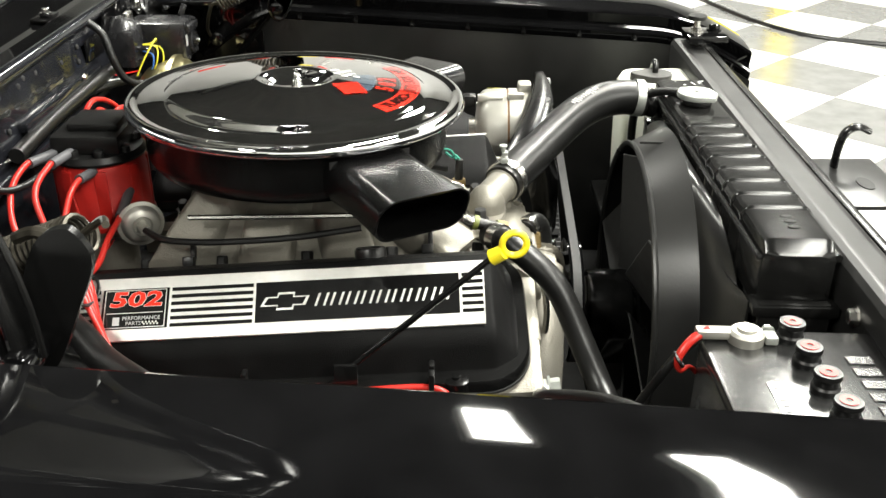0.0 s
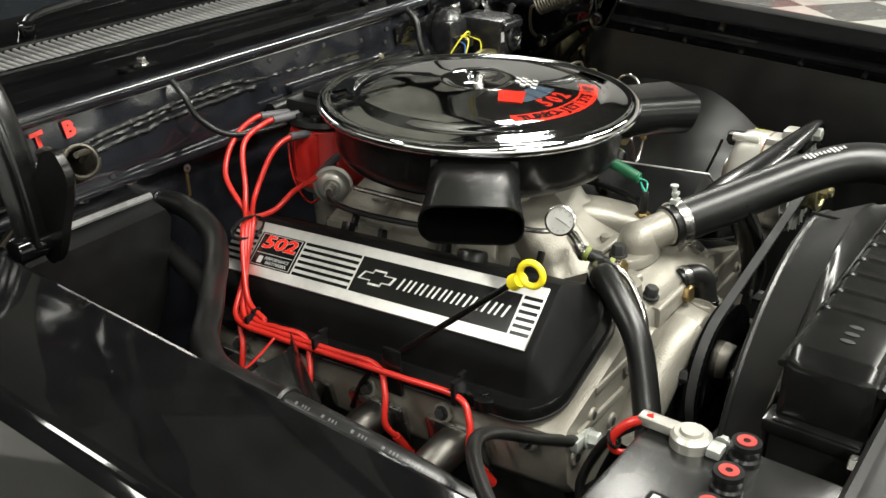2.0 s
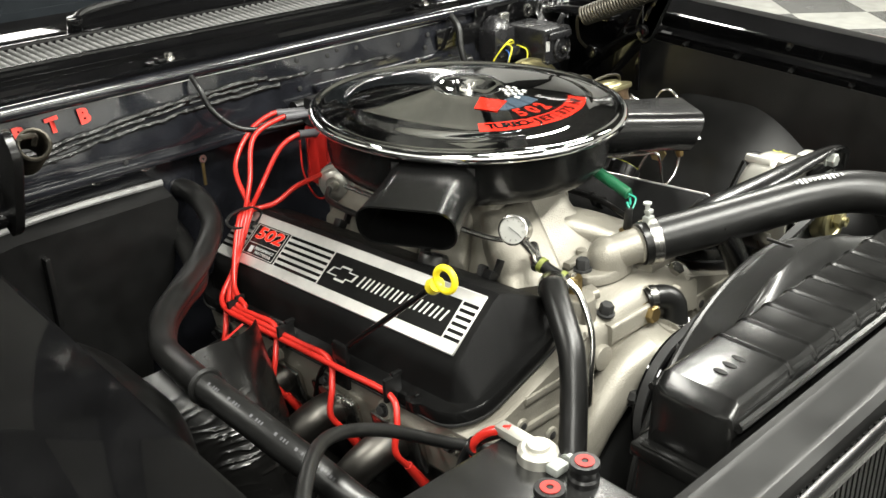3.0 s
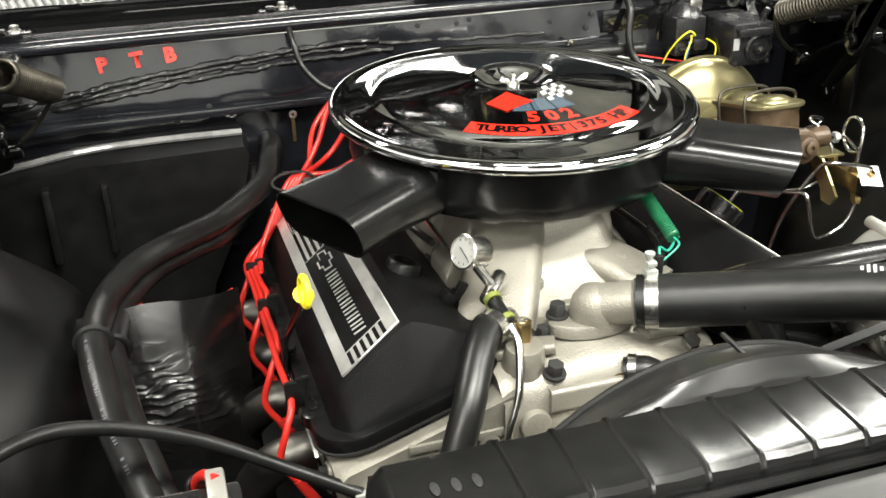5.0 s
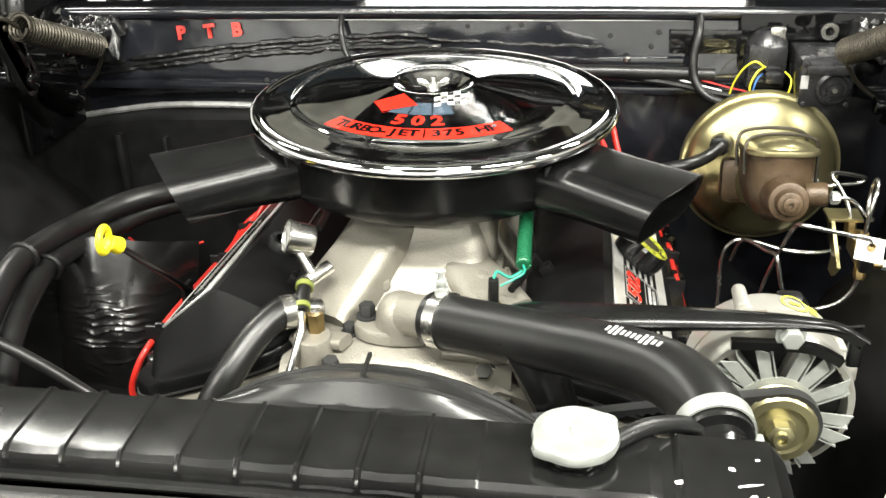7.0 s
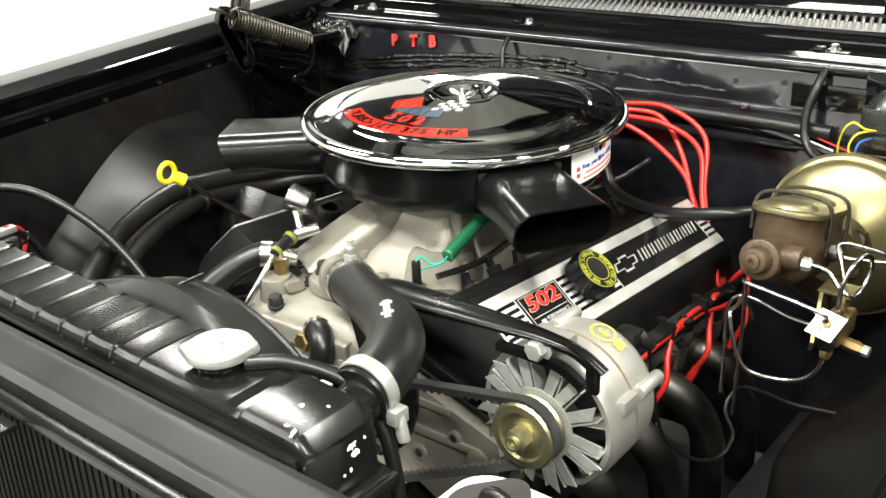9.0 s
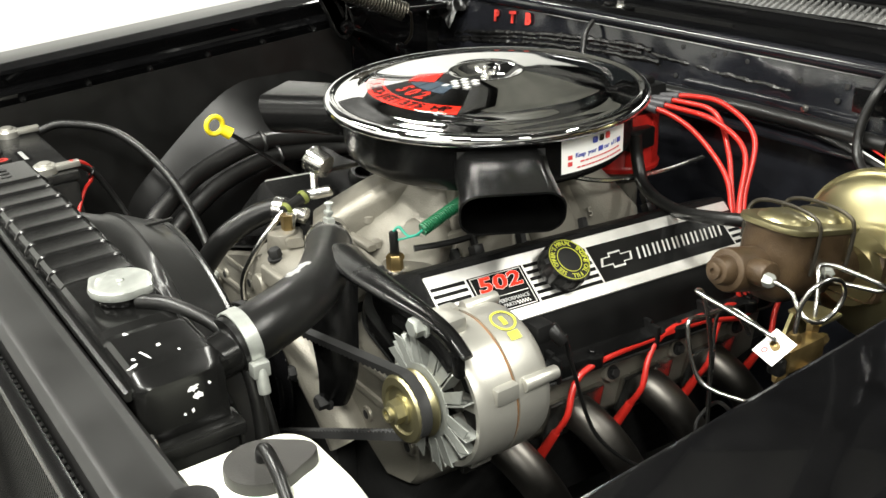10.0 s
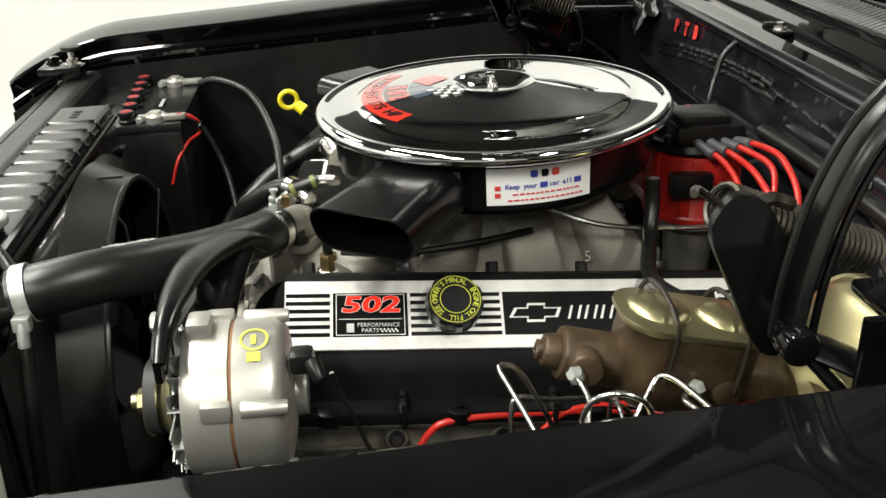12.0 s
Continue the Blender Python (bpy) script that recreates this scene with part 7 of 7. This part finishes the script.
    pipes = (
        [(0.456, -0.002, 0.8225), (0.4725, 0.001, 0.8215), (0.4847, 0.0045, 0.8144), (0.4955, 0.0015, 0.803)] + coil + [(0.4995, -0.004, 0.798), (0.4985, -0.0042, 0.781)],
        [(0.492, 0.036, 0.776), (0.489, 0.040, 0.792), (0.479, 0.054, 0.813), (0.4705, 0.065, 0.8225), (0.478, 0.076, 0.823), (0.500, 0.092, 0.815), (0.517, 0.103, 0.808), (0.521, 0.107, 0.803), (0.513, 0.105, 0.799), (0.495, 0.096, 0.800), (0.474, 0.086, 0.802), (0.456, 0.103, 0.800)],
        [(0.4985, -0.0325, 0.779), (0.494, -0.0365, 0.787), (0.470, -0.0435, 0.796), (0.440, -0.053, 0.806), (0.424, -0.0575, 0.811), (0.416, -0.054, 0.811), (0.412, -0.040, 0.802), (0.404, -0.018, 0.762), (0.394, 0.005, 0.70), (0.385, 0.02, 0.60)],
        [(0.4955, -0.0185, 0.733), (0.4892, -0.0188, 0.7126), (0.475, -0.0195, 0.697), (0.4527, -0.0215, 0.6898), (0.422, -0.0383, 0.6986), (0.408, -0.043, 0.722), (0.400, -0.0435, 0.752), (0.3965, -0.037, 0.765), (0.391, -0.008, 0.757), (0.375, 0.057, 0.739), (0.37, 0.10, 0.69)],
        [(0.490, 0.052, 0.735), (0.4654, 0.06, 0.7236), (0.4265, 0.06, 0.7257), (0.386, 0.06, 0.737), (0.363, 0.06, 0.7346), (0.352, 0.06, 0.7103), (0.353, 0.06, 0.6588), (0.352, 0.06, 0.60)],
    )
    for pts in pipes:
        solo("brake_pipe", tube(pts, 0.0025, 10, 8), STEEL, "bent bright steel brake pipe", "brake pipe", "brake pipes")


brakes()


# ---- wiper motor, relay and wiring on the firewall ----
def wiper():
    th = thing("wiper_motor", (0.48, 0.33, 0.86), "black windscreen wiper motor with a pump housing", "wiper motor")
    part("gearbox", box((0.436, 0.345, 0.888), (0.055, 0.055, 0.062), 0.008), WIPERM, th)
    part("top_cap", lathe([(0, 0), (0.028, 0), (0.022, 0.012), (0.012, 0.02), (0, 0.02)], Matrix.Translation((0.438, 0.345, 0.916)), 20), WIPERM, th)
    part("gear_rib", box((0.436, 0.3155, 0.888), (0.040, 0.006, 0.006), 0.002), WIPERM, th)
    part("gear_rib", box((0.436, 0.3155, 0.870), (0.040, 0.006, 0.006), 0.002), WIPERM, th)
    part("wire_connector", box((0.444, 0.308, 0.878), (0.024, 0.018, 0.016), 0.003), WIPERM, th)
    part("pump_step", box((0.503, 0.246, 0.905), (0.058, 0.008, 0.012), 0.002), WIPERM, th)
    part("pump_nozzle", cyl((0.528, 0.27, 0.918), (0.532, 0.262, 0.936), 0.005, bevel=0.001), WIPERM, th)
    part("mount_ear", box((0.448, 0.335, 0.932), (0.022, 0.012, 0.022), 0.004), STEEL, th)
    part("pump_case", box((0.503, 0.300, 0.885), (0.070, 0.10, 0.066), 0.006), WIPERM, th)
    part("pump_dial", lathe([(0, 0), (0.023, 0), (0.023, 0.004), (0.019, 0.006), (0.017, 0.003), (0.010, 0.003), (0.009, 0.010), (0, 0.010)], along((0.512, 0.250, 0.880), (0.512, 0.1, 0.880)), 28), WIPERM, th)
    part("dial_screw", hexbolt((0.512, 0.243, 0.880), (0.512, 0.236, 0.880), 0.004), STEEL, th)
    part("white_patch", box((0.474, 0.249, 0.888), (0.010, 0.001, 0.018)), PRINT, th, "small pale sticker")
    for x, z in ((0.475, 0.912), (0.531, 0.912), (0.475, 0.858), (0.531, 0.858)):
        part("case_screw", hexbolt((x, 0.250, z), (x, 0.246, z), 0.0035), WIPERM, th)
    part("mount_ring", lathe([(0.006, 0), (0.012, 0), (0.012, 0.004), (0.006, 0.004)], along((0.518, 0.340, 0.935), (0.518, 0.2, 0.94)), 24, True), STEEL, th)
    part("back_plate", box((0.50, 0.362, 0.90), (0.20, 0.006, 0.11), 0.003), BODY, th)
    settle(th, (-0.008, 0.006, -0.006))
    for k, (c, pts) in enumerate(((YELWIRE, [(0.425, 0.318, 0.885), (0.418, 0.295, 0.892), (0.405, 0.29, 0.900), (0.392, 0.297, 0.888), (0.383, 0.31, 0.865), (0.38, 0.32, 0.845)]),
                                  (YELWIRE, [(0.452, 0.318, 0.878), (0.458, 0.300, 0.872), (0.455, 0.295, 0.855), (0.448, 0.30, 0.84)]),
                                  (YELWIRE, [(0.425, 0.318, 0.885), (0.410, 0.292, 0.885), (0.402, 0.29, 0.867), (0.405, 0.30, 0.845)]),
                                  (BLUEWIRE, [(0.422, 0.318, 0.875), (0.412, 0.300, 0.872), (0.408, 0.300, 0.855), (0.41, 0.31, 0.84)]),
                                  (REDCAP, [(0.30, 0.355, 0.868), (0.34, 0.345, 0.858), (0.38, 0.335, 0.85), (0.42, 0.33, 0.842)]),
                                  (RUBBER, [(0.24, 0.355, 0.858), (0.30, 0.345, 0.852), (0.36, 0.335, 0.842), (0.42, 0.33, 0.835)]),
                                  (WHITE, [(0.29, 0.352, 0.862), (0.33, 0.34, 0.854), (0.37, 0.332, 0.846)]))):
        solo("loom_wire", tube(pts, 0.0013 if c is not RUBBER else 0.005, 8), c, {YELWIRE: "thin yellow wire at the wiper motor", BLUEWIRE: "thin blue wire at the wiper motor"}.get(c, "wire in the firewall loom"), "wire", "firewall wires")
    solo("washer_tube", tube([(-0.190, 0.372, 0.944), (-0.188, 0.352, 0.925), (-0.180, 0.340, 0.895), (-0.155, 0.325, 0.868), (-0.12, 0.31, 0.858), (-0.05, 0.30, 0.855)], 0.0042, 10), RUBBER, "thin dark rubber tube hanging from the cowl", "tube")
    solo("washer_tube", tube([(0.335, 0.372, 0.945), (0.334, 0.350, 0.925), (0.328, 0.338, 0.890), (0.332, 0.328, 0.860), (0.35, 0.315, 0.842), (0.38, 0.30, 0.835)], 0.0060, 12), RUBBER, "thin dark rubber tube hanging from the cowl", "tube")
    solo("harness_tube", tube([(-0.03, 0.352, 0.862), (0.12, 0.354, 0.866), (0.25, 0.352, 0.866), (0.36, 0.350, 0.864)], 0.0105, 12), RUBBER, "black taped harness on the firewall", "harness")
    st = thing("ground_stud", (-0.198, 0.356, 0.80), "small brass stud with a bright washer", "stud")
    part("strap", box((-0.198, 0.356, 0.800), (0.005, 0.003, 0.04), 0.001), BRASS, st)
    part("eyelet", lathe([(0.002, 0), (0.006, 0), (0.006, 0.002), (0.002, 0.002)], along((-0.198, 0.355, 0.822), (-0.198, 0.3, 0.83)), 16, True), STEEL, st)


wiper()


# ---- battery ----
def battery():
    th = thing("battery", (-0.44, -0.56, 0.62), "black-cased battery with six red-topped vent caps", "battery")
    part("case", box((-0.477, -0.517, 0.715), (0.246, 0.168, 0.18), 0.008), BATT, th)
    part("top", box((-0.477, -0.517, 0.811), (0.250, 0.172, 0.014), 0.004), BATT, th)
    for k in range(6):
        x, y = -0.368 - k * 0.0435, -0.515 - k * 0.002
        cap = part("vent_cap", lathe([(0, 0.818), (0.0128, 0.818), (0.0128, 0.823), (0.0112, 0.825), (0.0112, 0.831), (0.0125, 0.833), (0.0118, 0.837), (0, 0.837)], Matrix.Translation((x, y, 0)), 24), PLASTIC, th)
        part("red_disc", lathe([(0.0030, 0.8362), (0.0078, 0.8362), (0.0078, 0.8378), (0.0030, 0.8378)], Matrix.Translation((x, y, 0)), 24, True), DARKRED, cap, "red ring")
    part("label", box((-0.47, -0.478, 0.8185), (0.05, 0.014, 0.0008)), BLACKDEC, th)
    for i in range(5):
        part("label_bar", box((-0.488 + i * 0.009, -0.478, 0.8193), (0.006, 0.006, 0.0006)), PRINT, th)
    for i in range(5):
        part("maker_bar", box((-0.405 - i * 0.020, -0.568, 0.8186), (0.013, 0.024, 0.0012), 0.0005, 1), BATT, th)
    part("hold_down", box((-0.477, -0.600, 0.800), (0.262, 0.012, 0.040), 0.003), INNER, th, "black hold-down strip")
    settle(th, (-0.018, -0.002, -0.003), (-0.373, -0.47, 0.82))
    for x in (-0.373, -0.586):
        tm = thing("battery_terminal", (x, -0.470, 0.818), "cast grey battery clamp terminal", "battery terminal", "battery terminals")
        part("clamp_ring", lathe([(0, 0), (0.017, 0), (0.017, 0.010), (0.014, 0.013), (0.010, 0.013), (0.009, 0.016), (0, 0.016)], Matrix.Translation((x, -0.472, 0.817)), 24), ALTM, tm)
        part("lug", box((x + 0.004, -0.443, 0.824), (0.014, 0.036, 0.009), 0.003), ALTM, tm)
        part("clamp_bolt", join(box((x - 0.002, -0.494, 0.823), (0.016, 0.012, 0.008), 0.002), hexbolt((x + 0.008, -0.495, 0.823), (x + 0.016, -0.495, 0.823), 0.005)), ZINC, tm)
        settle(tm, (-0.018, -0.002, -0.003), (-0.373, -0.47, 0.82))
    solo("battery_cable", tube([(-0.388, -0.434, 0.820), (-0.396, -0.414, 0.806), (-0.398, -0.396, 0.780), (-0.382, -0.372, 0.72), (-0.33, -0.355, 0.64), (-0.25, -0.345, 0.58)], 0.0046, 12), RUBBER, "black battery cable down to the engine", "cable")
    solo("battery_lead", tube([(-0.386, -0.440, 0.824), (-0.394, -0.422, 0.817), (-0.401, -0.410, 0.802), (-0.400, -0.413, 0.788), (-0.386, -0.426, 0.782), (-0.374, -0.440, 0.764), (-0.366, -0.448, 0.748), (-0.360, -0.456, 0.72)], [0.0044, 0.0044, 0.0040, 0.0030, 0.0026, 0.0026, 0.0026, 0.0026], 10), RED, "thin red battery lead", "cable")
    solo("cable_tie", tube([(-0.400 + 0.0075 * math.cos(a), -0.411 + 0.004 * math.sin(a), 0.800 + 0.006 * math.sin(a)) for a in [i * math.tau / 12 for i in range(12)]], 0.0018, 6, 2, True), PLASTIC, "black cable tie round the battery cables", "cable tie")
    solo("ground_cable", tube([(-0.582, -0.430, 0.824), (-0.565, -0.395, 0.832), (-0.50, -0.335, 0.820), (-0.41, -0.295, 0.765), (-0.32, -0.288, 0.700), (-0.258, -0.300, 0.664)], 0.0065, 12), RUBBER, "black ground cable to the cylinder head", "cable")
    solo("ground_lug", join(box((-0.250, -0.303, 0.661), (0.030, 0.010, 0.014), 0.003), hexbolt((-0.240, -0.308, 0.66), (-0.240, -0.322, 0.662), 0.009)), ZINC, "bright ground cable lug bolted to the head", "cable lug")
    tr = thing("battery_tray", (-0.44, -0.56, 0.60), "black steel battery tray", "battery tray")
    part("tray", box((-0.477, -0.517, 0.617), (0.27, 0.19, 0.012), 0.003), INNER, tr)
    part("post", box((-0.442, -0.558, 0.31), (0.06, 0.10, 0.61), 0.003), INNER, tr)


battery()


def washer_bottle():
    th = thing("washer_bottle", (0.44, -0.53, 0.60), "milky white plastic washer bottle with a black cap", "washer bottle")
    def ring(w, l, z, r):
        return [(0.445 + a, -0.543 + b * 0.9, z) for a, b in rrect(w, l, r, 6)]
    part("bottle", loft([ring(0.10, 0.13, 0.60, 0.02), ring(0.125, 0.165, 0.62, 0.025), ring(0.13, 0.17, 0.78, 0.028), ring(0.126, 0.166, 0.802, 0.03), ring(0.112, 0.152, 0.815, 0.03), ring(0.07, 0.08, 0.818, 0.03)]), WASH, th, sharp=60)
    lid = []
    for i in range(48):
        q = i * math.tau / 48
        stretch = 0.0285 + 0.013 * max(0.0, math.cos(q - 1.45)) ** 9
        lid.append((0.432 + stretch * math.cos(q), -0.524 + stretch * math.sin(q)))
    part("cap", loft([[(0.432 + (x - 0.432) * k, -0.524 + (y + 0.524) * k, z) for x, y in lid] for k, z in ((0.97, 0.814), (1.0, 0.816), (1.0, 0.8255), (0.98, 0.8275), (0.5, 0.8285))]), CAPM, th, "weathered dark plastic cap", sharp=50)
    part("cap_hose", tube([(0.432, -0.524, 0.826), (0.434, -0.524, 0.838), (0.446, -0.525, 0.843), (0.468, -0.527, 0.832), (0.492, -0.530, 0.80), (0.510, -0.535, 0.74)], 0.0050, 10), RUBBER, th)
    part("bracket", box((0.445, -0.535, 0.59), (0.15, 0.19, 0.014), 0.003), INNER, th)
    part("leg", box((0.50, -0.535, 0.30), (0.04, 0.1, 0.60), 0.003), INNER, th)
    settle(th, (0.008, -0.016, 0.005))


washer_bottle()


def lining():
    # crumpled plastic sheet hanging on the wheelhouse, behind the hoses
    def fn(u, v):
        x = -0.532 + 0.207 * u
        z = 0.735 + 0.014 * math.sin(u * 2.4) - 0.05 * max(0.0, u - 0.45) ** 1.2 - 0.23 * v
        y = -0.002 - 0.075 * v - 0.03 * u * v - 0.035 * math.sin(u * math.pi) * (0.35 + 0.65 * math.sin(min(1, v * 1.3) * math.pi)) + 0.22 * max(0.0, u - 0.66) ** 1.4
        band = math.exp(-((v - 0.42 - 0.10 * (u - 0.5)) / 0.20) ** 2) * min(1.0, u * 5)
        n = noise.noise((u * 2.2, v * 3.0, 1))
        ridge = (1 - abs(math.sin(v * 60 + 7 * n + 5 * u + 2.5 * noise.noise((u * 7, v * 14, 9))))) ** 2
        w = -band * 0.0046 * ridge * (0.55 + 0.8 * noise.noise((u * 5, v * 11, 5))) + 0.005 * noise.noise((u * 2.4, v * 2.2, 4))
        return (x, y + w, z + w * 0.4)
    solo("plastic_flap", sheet(fn, 60, 220, 0.0015), FLAP, "crumpled shiny black plastic splash flap", "splash flap")
    solo("loose_wire", tube([(-0.445, 0.085, 0.70), (-0.41, 0.075, 0.685), (-0.37, 0.07, 0.69), (-0.33, 0.07, 0.705)], 0.0016, 6), REDCAP, "thin loose red wire behind the hoses", "wire")


lining()
